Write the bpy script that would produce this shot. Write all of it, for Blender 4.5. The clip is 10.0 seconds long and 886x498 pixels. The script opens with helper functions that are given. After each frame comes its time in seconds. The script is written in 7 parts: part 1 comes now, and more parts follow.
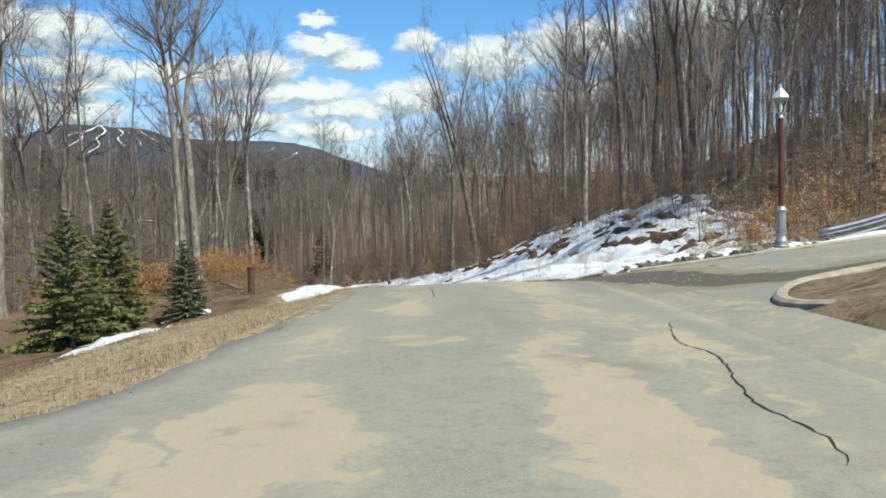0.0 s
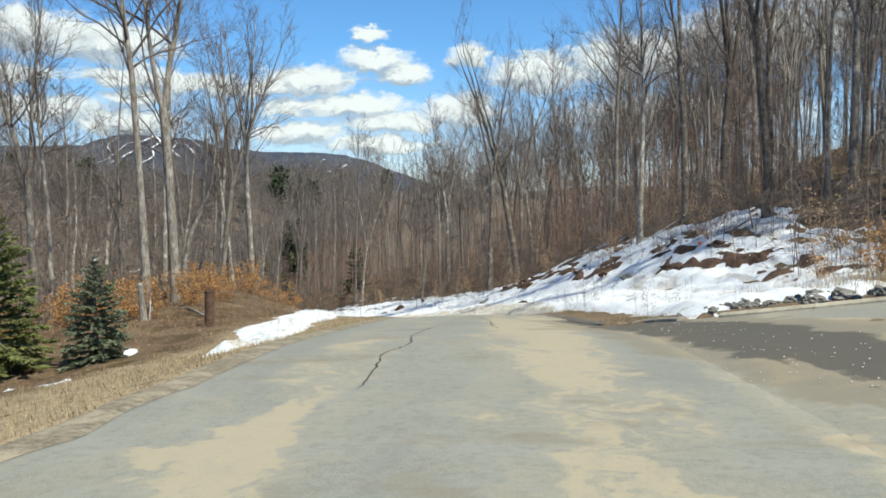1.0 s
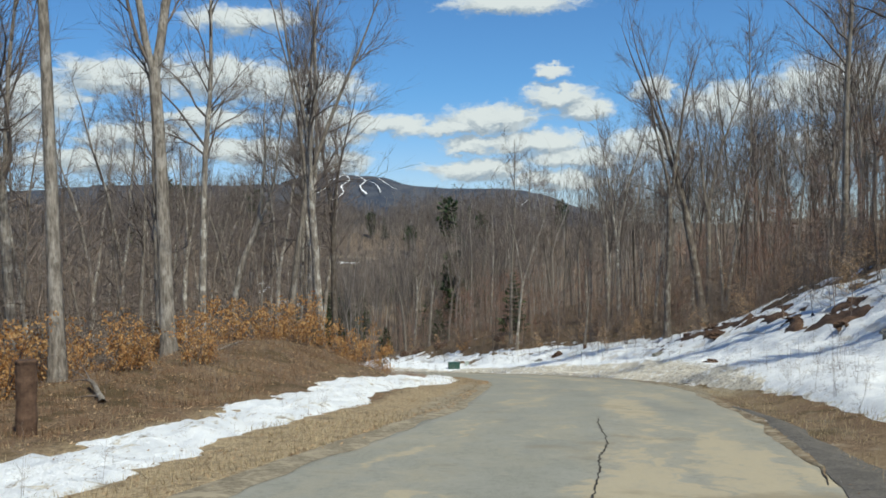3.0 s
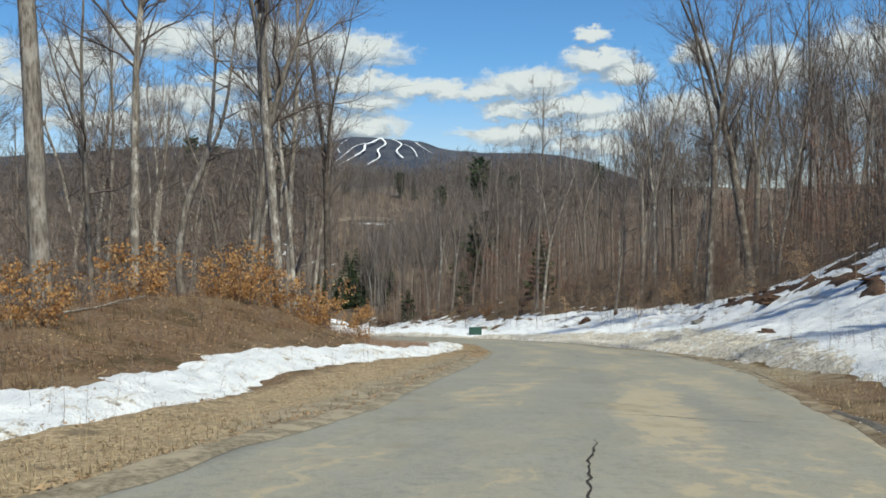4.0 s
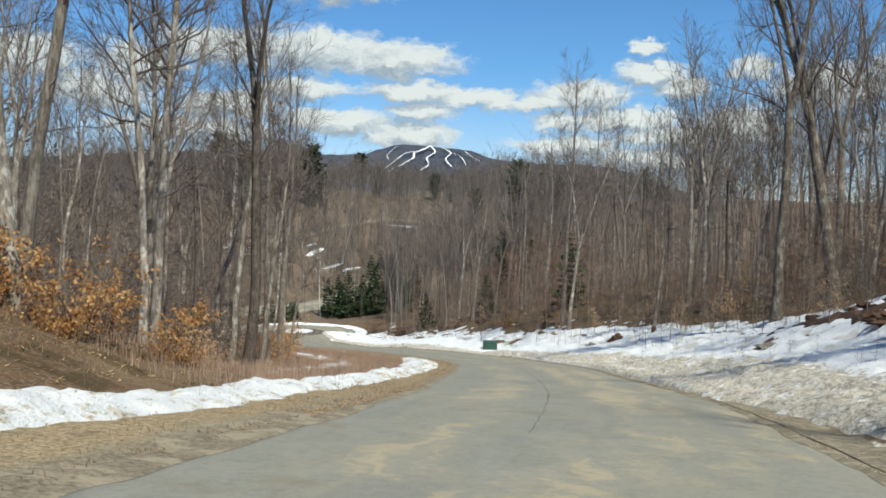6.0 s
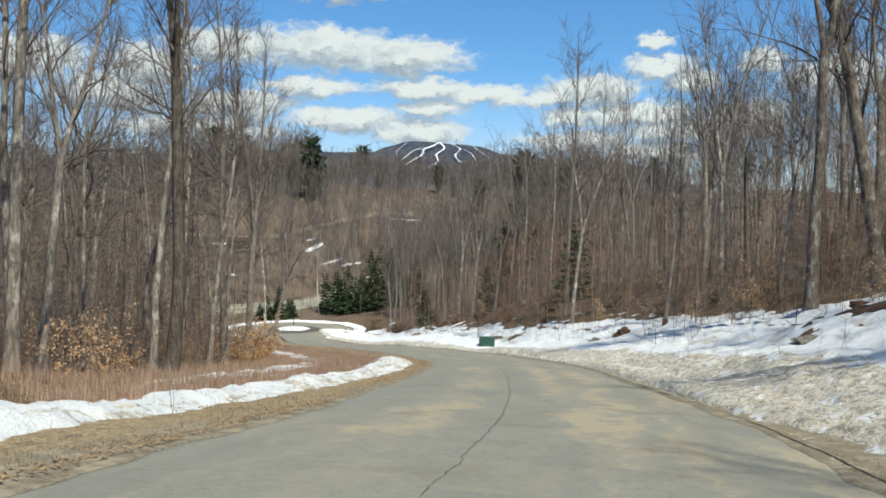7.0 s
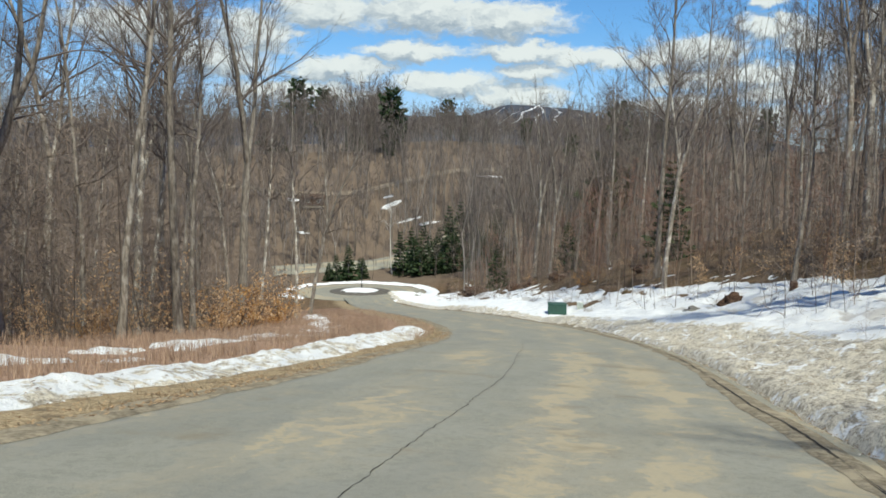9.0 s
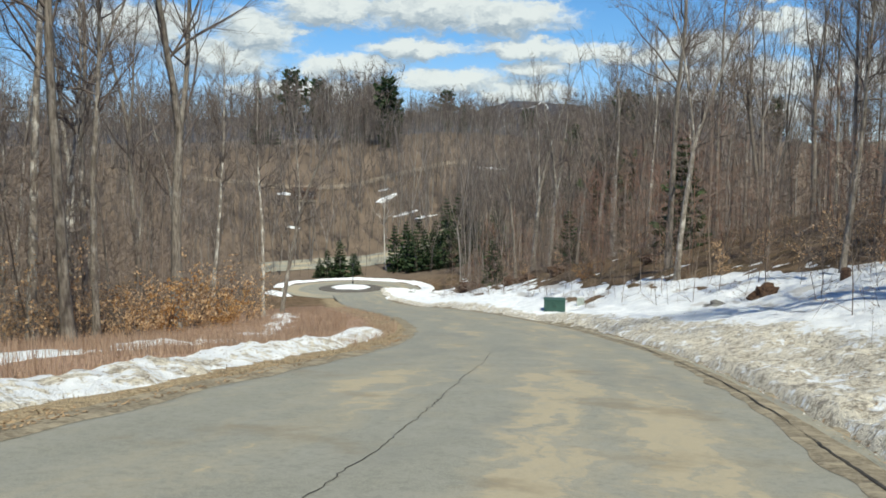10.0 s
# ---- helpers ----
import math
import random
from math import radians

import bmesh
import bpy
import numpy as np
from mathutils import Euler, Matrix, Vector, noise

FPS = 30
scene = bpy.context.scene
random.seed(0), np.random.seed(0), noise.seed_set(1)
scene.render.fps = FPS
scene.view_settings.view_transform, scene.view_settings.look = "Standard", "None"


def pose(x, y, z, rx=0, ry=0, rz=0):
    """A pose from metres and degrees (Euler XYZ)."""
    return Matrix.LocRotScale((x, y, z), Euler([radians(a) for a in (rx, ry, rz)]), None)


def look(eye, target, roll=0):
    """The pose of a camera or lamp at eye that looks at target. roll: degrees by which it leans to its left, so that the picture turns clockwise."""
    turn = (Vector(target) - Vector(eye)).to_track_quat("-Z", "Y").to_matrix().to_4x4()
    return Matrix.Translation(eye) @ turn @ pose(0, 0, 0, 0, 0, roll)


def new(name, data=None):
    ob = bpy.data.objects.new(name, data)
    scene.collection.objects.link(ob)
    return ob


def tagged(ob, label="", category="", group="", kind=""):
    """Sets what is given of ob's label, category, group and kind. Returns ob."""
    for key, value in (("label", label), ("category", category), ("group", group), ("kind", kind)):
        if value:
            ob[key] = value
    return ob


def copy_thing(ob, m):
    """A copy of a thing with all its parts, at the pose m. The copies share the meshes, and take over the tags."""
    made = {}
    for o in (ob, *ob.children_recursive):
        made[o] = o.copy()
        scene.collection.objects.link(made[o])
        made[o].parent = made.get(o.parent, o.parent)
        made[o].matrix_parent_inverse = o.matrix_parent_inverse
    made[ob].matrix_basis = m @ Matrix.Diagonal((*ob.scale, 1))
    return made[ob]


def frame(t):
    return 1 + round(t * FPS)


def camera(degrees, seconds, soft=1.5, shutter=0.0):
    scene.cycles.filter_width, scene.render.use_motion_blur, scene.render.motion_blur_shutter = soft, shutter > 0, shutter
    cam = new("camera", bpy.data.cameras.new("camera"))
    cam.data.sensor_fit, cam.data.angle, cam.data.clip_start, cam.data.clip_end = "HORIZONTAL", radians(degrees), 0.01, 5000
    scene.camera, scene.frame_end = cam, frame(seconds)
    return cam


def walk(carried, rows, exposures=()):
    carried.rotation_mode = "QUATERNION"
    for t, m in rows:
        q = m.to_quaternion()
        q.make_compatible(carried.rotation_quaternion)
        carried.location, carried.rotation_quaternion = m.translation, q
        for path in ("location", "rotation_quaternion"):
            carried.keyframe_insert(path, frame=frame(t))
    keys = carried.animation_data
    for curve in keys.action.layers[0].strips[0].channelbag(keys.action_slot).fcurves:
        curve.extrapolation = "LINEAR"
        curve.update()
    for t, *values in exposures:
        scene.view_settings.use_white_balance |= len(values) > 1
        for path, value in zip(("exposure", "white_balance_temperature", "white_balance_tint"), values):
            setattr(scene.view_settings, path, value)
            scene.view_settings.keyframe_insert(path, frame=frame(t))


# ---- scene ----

cam = camera(52.5, 10.0, soft=1.7)
METRES, EYE, TILT, LEAN, TURN = 90.0, 1.45, -4.0, 1.5, 0.0
ROWS = [
    (0.0, 0.0, 0.0, 0.0, -0.0, 0.0, 0.0),
    (0.5, 0.0074, 0.0554, 0.0017, 1.02, -2.01, -0.52),
    (1.0, 0.0137, 0.1114, 0.0039, 3.05, 0.82, -0.97),
    (1.5, 0.0194, 0.1674, 0.0044, 4.82, 0.2, -0.44),
    (2.0, 0.0215, 0.222, 0.0051, 4.57, -1.37, -0.15),
    (2.5, 0.0221, 0.2731, 0.0068, 9.28, 1.39, -0.68),
    (2.7, 0.0221, 0.2933, 0.0068, 12.53, 3.13, -0.68),
    (3.8, 0.0190, 0.4041, 0.0010, 16.50, 1.15, -2.46),
    (4.0, 0.0177, 0.4239, -0.0002, 16.88, 0.52, -2.32),
    (4.5, 0.0141, 0.4722, -0.0024, 16.85, -0.81, -2.91),
    (5.0, 0.0125, 0.5188, -0.0038, 19.49, 1.73, -2.38),
    (5.2, 0.0118, 0.5374, -0.0046, 19.10, 1.32, -2.72),
    (6.3, 0.0040, 0.6400, -0.0112, 20.07, 0.88, -4.24),
    (6.5, 0.0021, 0.6585, -0.0125, 19.76, 0.78, -3.94),
    (7.0, -0.0029, 0.7045, -0.0157, 20.6, 0.72, -3.35),
    (7.5, -0.0085, 0.7506, -0.0189, 22.0, -1.07, -4.37),
    (8.0, -0.0156, 0.7972, -0.0221, 23.71, -1.84, -4.01),
    (8.5, -0.0252, 0.8441, -0.0257, 25.25, -1.74, -3.8),
    (9.0, -0.0358, 0.8914, -0.0298, 26.86, -1.9, -3.87),
    (9.5, -0.0489, 0.94, -0.0339, 27.32, -1.47, -3.86),
    (10.0, -0.063, 0.9895, -0.0389, 27.18, -2.08, -3.47),
]
walk(cam, [(t, pose(0, 0, EYE, TILT, LEAN, TURN) @ pose(METRES * x, METRES * y, METRES * z, 90 + pitch, roll, yaw)) for t, x, y, z, yaw, pitch, roll in ROWS],
     [(0.0, 0.52, 6800, 0), (1.2, 0.55, 6800, 0), (2.0, 0.40, 6800, 0), (2.6, 0.18, 6700, 0), (4.5, 0.22, 6800, 0), (7.0, 0.32, 6800, 0), (10.0, 0.32, 6800, 0)])

# ---------------------------------------------------------------- node helpers
class Nodes:
    """Small helper to write node trees as expressions."""

    def __init__(self, tree):
        self.tree = tree
        tree.nodes.clear()

    def put(self, sock, value):
        if isinstance(value, bpy.types.NodeSocket):
            self.tree.links.new(value, sock)
        else:
            sock.default_value = value

    def node(self, kind):
        return self.tree.nodes.new(kind)

    def math(self, op, a, b=0.0, c=0.0, clamp=False):
        n = self.node("ShaderNodeMath")
        n.operation, n.use_clamp = op, clamp
        self.put(n.inputs[0], a), self.put(n.inputs[1], b), self.put(n.inputs[2], c)
        return n.outputs[0]

    def vec(self, op, a, b=(0, 0, 0)):
        n = self.node("ShaderNodeVectorMath")
        n.operation = op
        self.put(n.inputs[0], a), self.put(n.inputs[1], b)
        return n.outputs["Value"] if op in ("LENGTH", "DOT_PRODUCT", "DISTANCE") else n.outputs["Vector"]

    def scaled(self, v, s):
        return self.vec("MULTIPLY", v, s if isinstance(s, tuple) else (s, s, s))

    def noise(self, v, scale, detail=4.0, rough=0.55, colour=False):
        n = self.node("ShaderNodeTexNoise")
        self.put(n.inputs["Vector"], v)
        n.inputs["Scale"].default_value, n.inputs["Detail"].default_value, n.inputs["Roughness"].default_value = scale, detail, rough
        return n.outputs["Color"] if colour else n.outputs[0]

    def step(self, v, low, high, a=0.0, b=1.0):
        n = self.node("ShaderNodeMapRange")
        n.interpolation_type = "SMOOTHSTEP"
        self.put(n.inputs[0], v), self.put(n.inputs[1], low), self.put(n.inputs[2], high), self.put(n.inputs[3], a), self.put(n.inputs[4], b)
        return n.outputs[0]

    def mix(self, f, a, b):
        n = self.node("ShaderNodeMix")
        n.data_type = "RGBA"
        self.put(n.inputs[0], f)
        self.put(n.inputs[6], (*a, 1) if isinstance(a, tuple) and len(a) == 3 else a)
        self.put(n.inputs[7], (*b, 1) if isinstance(b, tuple) and len(b) == 3 else b)
        return n.outputs[2]

    def times(self, colour, f):
        n = self.node("ShaderNodeMix")
        n.data_type, n.blend_type = "RGBA", "MULTIPLY"
        n.inputs[0].default_value = 1.0
        self.put(n.inputs[6], colour)
        self.put(n.inputs[7], f)
        return n.outputs[2]

    def attr(self, name):
        n = self.node("ShaderNodeAttribute")
        n.attribute_name = name
        return n.outputs["Fac"]

    def place(self, which="Object"):
        return self.node("ShaderNodeTexCoord").outputs[which]

    def xyz(self, v):
        n = self.node("ShaderNodeSeparateXYZ")
        self.put(n.inputs[0], v)
        return n.outputs[0], n.outputs[1], n.outputs[2]

    def join(self, x, y, z=0.0):
        n = self.node("ShaderNodeCombineXYZ")
        self.put(n.inputs[0], x), self.put(n.inputs[1], y), self.put(n.inputs[2], z)
        return n.outputs[0]

    def chance(self):
        return self.node("ShaderNodeObjectInfo").outputs["Random"]

    def island(self):
        return self.node("ShaderNodeNewGeometry").outputs["Random Per Island"]

    def surface(self, colour, rough=0.8, metal=0.0, bump=None, height=0.02, strength=0.6, spec=0.3):
        b = self.node("ShaderNodeBsdfPrincipled")
        self.put(b.inputs["Base Color"], (*colour, 1) if isinstance(colour, tuple) and len(colour) == 3 else colour)
        self.put(b.inputs["Roughness"], rough)
        self.put(b.inputs["Metallic"], metal)
        self.put(b.inputs["Specular IOR Level"], spec)
        if bump is not None:
            n = self.node("ShaderNodeBump")
            n.inputs["Strength"].default_value, n.inputs["Distance"].default_value = strength, height
            self.put(n.inputs["Height"], bump)
            self.tree.links.new(n.outputs[0], b.inputs["Normal"])
        o = self.node("ShaderNodeOutputMaterial")
        self.tree.links.new(b.outputs[0], o.inputs[0])
        return b


def material(name):
    m = bpy.data.materials.new(name)
    m.use_nodes = True
    return m, Nodes(m.node_tree)


# ---------------------------------------------------------------- light
SUN_AZ, SUN_EL = radians(135), radians(56)   # clockwise from +y
sun = new("sun", bpy.data.lights.new("sun", "SUN"))
sun.data.energy, sun.data.angle, sun.data.color = 4.8, radians(0.55), (1.0, 0.955, 0.87)
toward = Vector((math.sin(SUN_AZ) * math.cos(SUN_EL), math.cos(SUN_AZ) * math.cos(SUN_EL), math.sin(SUN_EL)))
sun.matrix_world = look(toward * 60, (0, 0, 0))

# azimuth (degrees to the left of +y), elevation, half width, half height of the larger cumulus clouds
CLOUDS = [
    (23.5, 9.6, 4.0, 1.25), (28.5, 10.0, 4.5, 1.4), (34.5, 9.8, 3.5, 1.2), (29.3, 7.5, 2.9, 0.75), (33.6, 6.4, 3.2, 0.9),
    (22.2, 7.6, 3.2, 0.75), (17.9, 7.2, 3.0, 0.6), (21.6, 6.3, 2.2, 0.7), (27.0, 5.6, 3.6, 0.8), (22.4, 4.9, 3.0, 0.9),
    (11.6, 7.5, 3.2, 0.95), (13.8, 7.0, 3.0, 0.6), (7.2, 8.8, 2.2, 0.8), (5.6, 8.0, 1.8, 0.7), (9.0, 6.0, 3.8, 0.75),
    (12.6, 5.9, 1.8, 0.55), (6.0, 5.0, 3.4, 0.7), (12.3, 4.3, 3.4, 0.85), (7.0, 3.6, 3.4, 0.7), (1.3, 9.0, 1.3, 0.7),
    (7.5, 10.4, 1.1, 0.45), (38.8, 8.4, 2.6, 1.5), (41.0, 6.8, 3.2, 1.2), (36.0, 4.9, 5.0, 0.9), (2.0, 5.6, 2.6, 1.1),
    (-3.0, 7.8, 3.2, 1.3), (-9.0, 8.5, 4.5, 1.6), (-17.0, 9.5, 6.0, 1.8), (-24.0, 11.5, 6.0, 2.0), (-12.0, 5.2, 7.0, 1.2),
    (46.0, 8.5, 4.0, 1.4), (10.0, 14.5, 4.0, 0.7), (27.0, 13.5, 3.6, 0.8),
]
world = bpy.data.worlds.new("sky")
scene.world = world
world.use_nodes = True
w = Nodes(world.node_tree)
ray = w.vec("NORMALIZE", w.place("Generated"))
rx_, ry_, rz_ = w.xyz(ray)
az_ = w.math("MULTIPLY", w.math("ARCTAN2", w.math("MULTIPLY", rx_, -1.0), ry_), 57.2958)
el_ = w.math("MULTIPLY", w.math("ARCSINE", rz_), 57.2958)
flat = w.join(az_, el_)
warp = w.vec("SUBTRACT", w.noise(w.scaled(flat, (0.55, 0.95, 1)), 1.0, 6.0, 0.62, True), (0.5, 0.5, 0.5))
bent = w.vec("ADD", flat, w.vec("MULTIPLY", warp, (3.2, 1.9, 0)))
def heap(v):
    """How deep in the larger clouds a direction lies."""
    deep_ = None
    for a, e, ra, re in CLOUDS:
        blob = w.math("SUBTRACT", 1.0, w.vec("LENGTH", w.vec("MULTIPLY", w.vec("SUBTRACT", v, (a, e, 0)), (0.72 / ra, 0.80 / re, 0))))
        deep_ = blob if deep_ is None else w.math("SMOOTH_MAX", deep_, blob, 0.16)
    return deep_


total = heap(bent)
above = heap(w.vec("ADD", bent, (-0.35, 0.62, 0)))
# elsewhere in the sky: fair-weather clouds of the same kind
plane = w.vec("DIVIDE", ray, w.join(w.math("ADD", rz_, 0.12), w.math("ADD", rz_, 0.12), w.math("ADD", rz_, 0.12)))
rest = w.step(w.noise(plane, 1.3, 7.0, 0.6), 0.52, 0.66, -0.6, 0.6)
rest = w.math("ADD", rest, w.math("MULTIPLY", w.step(el_, 13.0, 24.0), 1.0))
rest = w.math("SUBTRACT", rest, 1.0)
slope_ = w.math("SUBTRACT", total, above)
total = w.math("MAXIMUM", total, rest)
billow = w.noise(w.vec("MULTIPLY", bent, (0.9, 1.7, 0)), 1.0, 8.0, 0.6)
edge = w.math("ADD", total, w.math("MULTIPLY", w.math("SUBTRACT", billow, 0.5), 0.9))
cover = w.math("MULTIPLY", w.step(edge, 0.0, 0.52), 0.96)
sky = w.node("ShaderNodeTexSky")
sky.sky_type, sky.sun_disc = "NISHITA", False
sky.sun_elevation, sky.sun_rotation = SUN_EL, SUN_AZ
sky.altitude, sky.air_density, sky.dust_density, sky.ozone_density = 500, 1.0, 0.2, 1.0
puff = w.noise(w.vec("MULTIPLY", w.vec("ADD", bent, (0, 0.5, 0)), (0.8, 1.5, 0)), 1.0, 7.0, 0.62)
lit = w.step(w.math("ADD", w.math("MULTIPLY", slope_, 0.75), w.math("MULTIPLY", w.math("SUBTRACT", puff, 0.5), 1.6)), -0.42, 0.34)
white = w.mix(lit, (0.42, 0.50, 0.62), (0.93, 0.97, 1.02))
blue, cloud = w.node("ShaderNodeBackground"), w.node("ShaderNodeBackground")
# deep spring blue overhead, paler towards the horizon
deep = w.mix(w.step(el_, 1.5, 10.0), (0.90, 1.035, 1.46), (0.61, 1.02, 1.52))
w.put(blue.inputs[0], w.times(sky.outputs[0], deep))
blue.inputs[1].default_value = 0.075
w.put(cloud.inputs[0], white)
cloud.inputs[1].default_value = 0.70
both = w.node("ShaderNodeMixShader")
w.put(both.inputs[0], cover)
w.tree.links.new(blue.outputs[0], both.inputs[1])
w.tree.links.new(cloud.outputs[0], both.inputs[2])
out = w.node("ShaderNodeOutputWorld")
w.tree.links.new(both.outputs[0], out.inputs[0])

# ---------------------------------------------------------------- plan: the road's line, its fall, the lie of the land
ROAD = [(0.3, -400), (0.3, -60), (0.3, -30), (0.35, 0), (0.5, 10), (0.8, 20), (0.75, 29), (0.55, 37), (0.3, 47), (-0.4, 54), (-1.7, 64),
        (-4.0, 76), (-6.2, 84), (-8.2, 91), (-11, 100), (-14.2, 109), (-18, 117.5), (-22.8, 126.5), (-31, 139.5), (-38, 149),
        (-50, 164.5), (-62, 181), (-72, 195), (-80, 205.5), (-91.5, 219.5), (-120, 258), (-420, 671)]
FALL = [(-400, 8), (-30, 0.9), (0, 0), (10, -0.38), (20, -0.99), (24.6, -1.22), (38, -2.70), (42.4, -3.21), (46.6, -3.63), (59, -5.26), (67.3, -6.39),
        (75.6, -7.54), (84.2, -8.83), (88.6, -9.5), (94.5, -10.4), (102.5, -11.55), (111, -12.9), (118, -14), (130, -15.9), (149, -18.9),
        (165, -21.6), (180, -24.3), (198, -27.2), (206, -28.2), (219, -28.6), (258, -29.4), (671, -29.4)]
HILL_ROAD = [(-166, 256), (-152, 261), (-140, 265), (-130.5, 270.5), (-123, 279), (-116, 286), (-108, 295), (-96, 303), (-84, 308)]
CABIN = (-132.5, 262.6)
CIRCLE, RING, ISLAND = (-91.5, 219.5), 12.0, 5.6


def smooth_line(points, step):
    """A rounded line through the points, with about equal steps."""
    p = np.array(points, float)
    done = []
    for i in range(1, len(p) - 2):
        a, b, c, d = p[i - 1:i + 3]
        n = max(2, int(np.linalg.norm(c - b) / step))
        for k in range(n):
            u = k / n
            done.append(0.5 * (2 * b + (c - a) * u + (2 * a - 5 * b + 4 * c - d) * u * u + (3 * b - a - 3 * c + d) * u ** 3))
    done.append(p[-2])
    return np.array(done)


LINE = smooth_line(ROAD, 1.5)
LINE = np.vstack([[0.3, -400], LINE, [ROAD[-1]]])
SEG = np.diff(LINE, axis=0)
LEN = np.linalg.norm(SEG, axis=1)
ARC = np.concatenate([[0], np.cumsum(LEN)])
ARC -= np.interp(0, LINE[:, 1], ARC)          # s = 0 beside the first eye
TAN = SEG / LEN[:, None]
KNOT_S = np.arange(-400, ARC[-1], 1.0)
raw = np.interp(np.interp(KNOT_S, ARC, LINE[:, 1]), [f[0] for f in FALL], [f[1] for f in FALL])
soft_kernel = np.hanning(11) / np.hanning(11).sum()
KNOT_Z = np.convolve(np.pad(raw, 5, mode="edge"), soft_kernel, "valid")
S_CIRCLE = float(np.interp(CIRCLE[1], LINE[:, 1], ARC))


def road_z(s):
    return np.interp(s, KNOT_S, KNOT_Z)


def half_width(s):
    return np.interp(s, [0, 50, 64, 92, 120, 400], [3.1, 3.15, 3.75, 3.85, 3.7, 3.6])


def along(x, y):
    """Way along the road and distance to its right, for arrays of places."""
    x, y = np.asarray(x, float), np.asarray(y, float)
    best, s, o = np.full(x.shape, 1e18), np.zeros(x.shape), np.zeros(x.shape)
    for i in range(len(SEG)):
        px, py = x - LINE[i, 0], y - LINE[i, 1]
        u = np.clip(px * TAN[i, 0] + py * TAN[i, 1], 0, LEN[i])
        dx, dy = px - u * TAN[i, 0], py - u * TAN[i, 1]
        d2 = dx * dx + dy * dy
        near = d2 < best
        side = np.where(px * TAN[i, 1] - py * TAN[i, 0] >= 0, 1.0, -1.0)
        best = np.where(near, d2, best)
        s = np.where(near, ARC[i] + u, s)
        o = np.where(near, side * np.sqrt(d2), o)
    return s, o


def spot(s, o):
    """The place at s along the road and o to its right."""
    s, o = np.asarray(s, float), np.asarray(o, float)
    i = np.clip(np.searchsorted(ARC, s) - 1, 0, len(SEG) - 1)
    u = s - ARC[i]
    # blend the heading across knots, so that offsets stay smooth
    j = np.clip(i + np.where(u > LEN[i] / 2, 1, -1), 0, len(SEG) - 1)
    f = np.abs(u - LEN[i] / 2) / (LEN[i] / 2 + LEN[j] / 2)
    t = TAN[i] * (1 - f)[..., None] + TAN[j] * f[..., None]
    t /= np.linalg.norm(t, axis=-1, keepdims=True)
    x = LINE[i, 0] + u * TAN[i, 0] + o * t[..., 1]
    y = LINE[i, 1] + u * TAN[i, 1] - o * t[..., 0]
    return x, y


def grain(x, y, seed=0):
    """Value noise, 0 to 1, for arrays."""
    xi, yi = np.floor(x), np.floor(y)
    fx, fy = x - xi, y - yi
    fx, fy = fx * fx * (3 - 2 * fx), fy * fy * (3 - 2 * fy)

    def h(a, b):
        v = np.sin(a * 127.1 + b * 311.7 + seed * 74.7) * 43758.5453
        return v - np.floor(v)
    return (h(xi, yi) * (1 - fx) + h(xi + 1, yi) * fx) * (1 - fy) + (h(xi, yi + 1) * (1 - fx) + h(xi + 1, yi + 1) * fx) * fy


def fractal(x, y, seed=0, octaves=4):
    v, a, t = 0.0, 0.5, 0.0
    for k in range(octaves):
        v = v + a * grain(x * 2 ** k, y * 2 ** k, seed + k)
        t += a
        a *= 0.5
    return v / t


def ease(v, low, high):
    u = np.clip((v - low) / (high - low), 0, 1)
    return u * u * (3 - 2 * u)


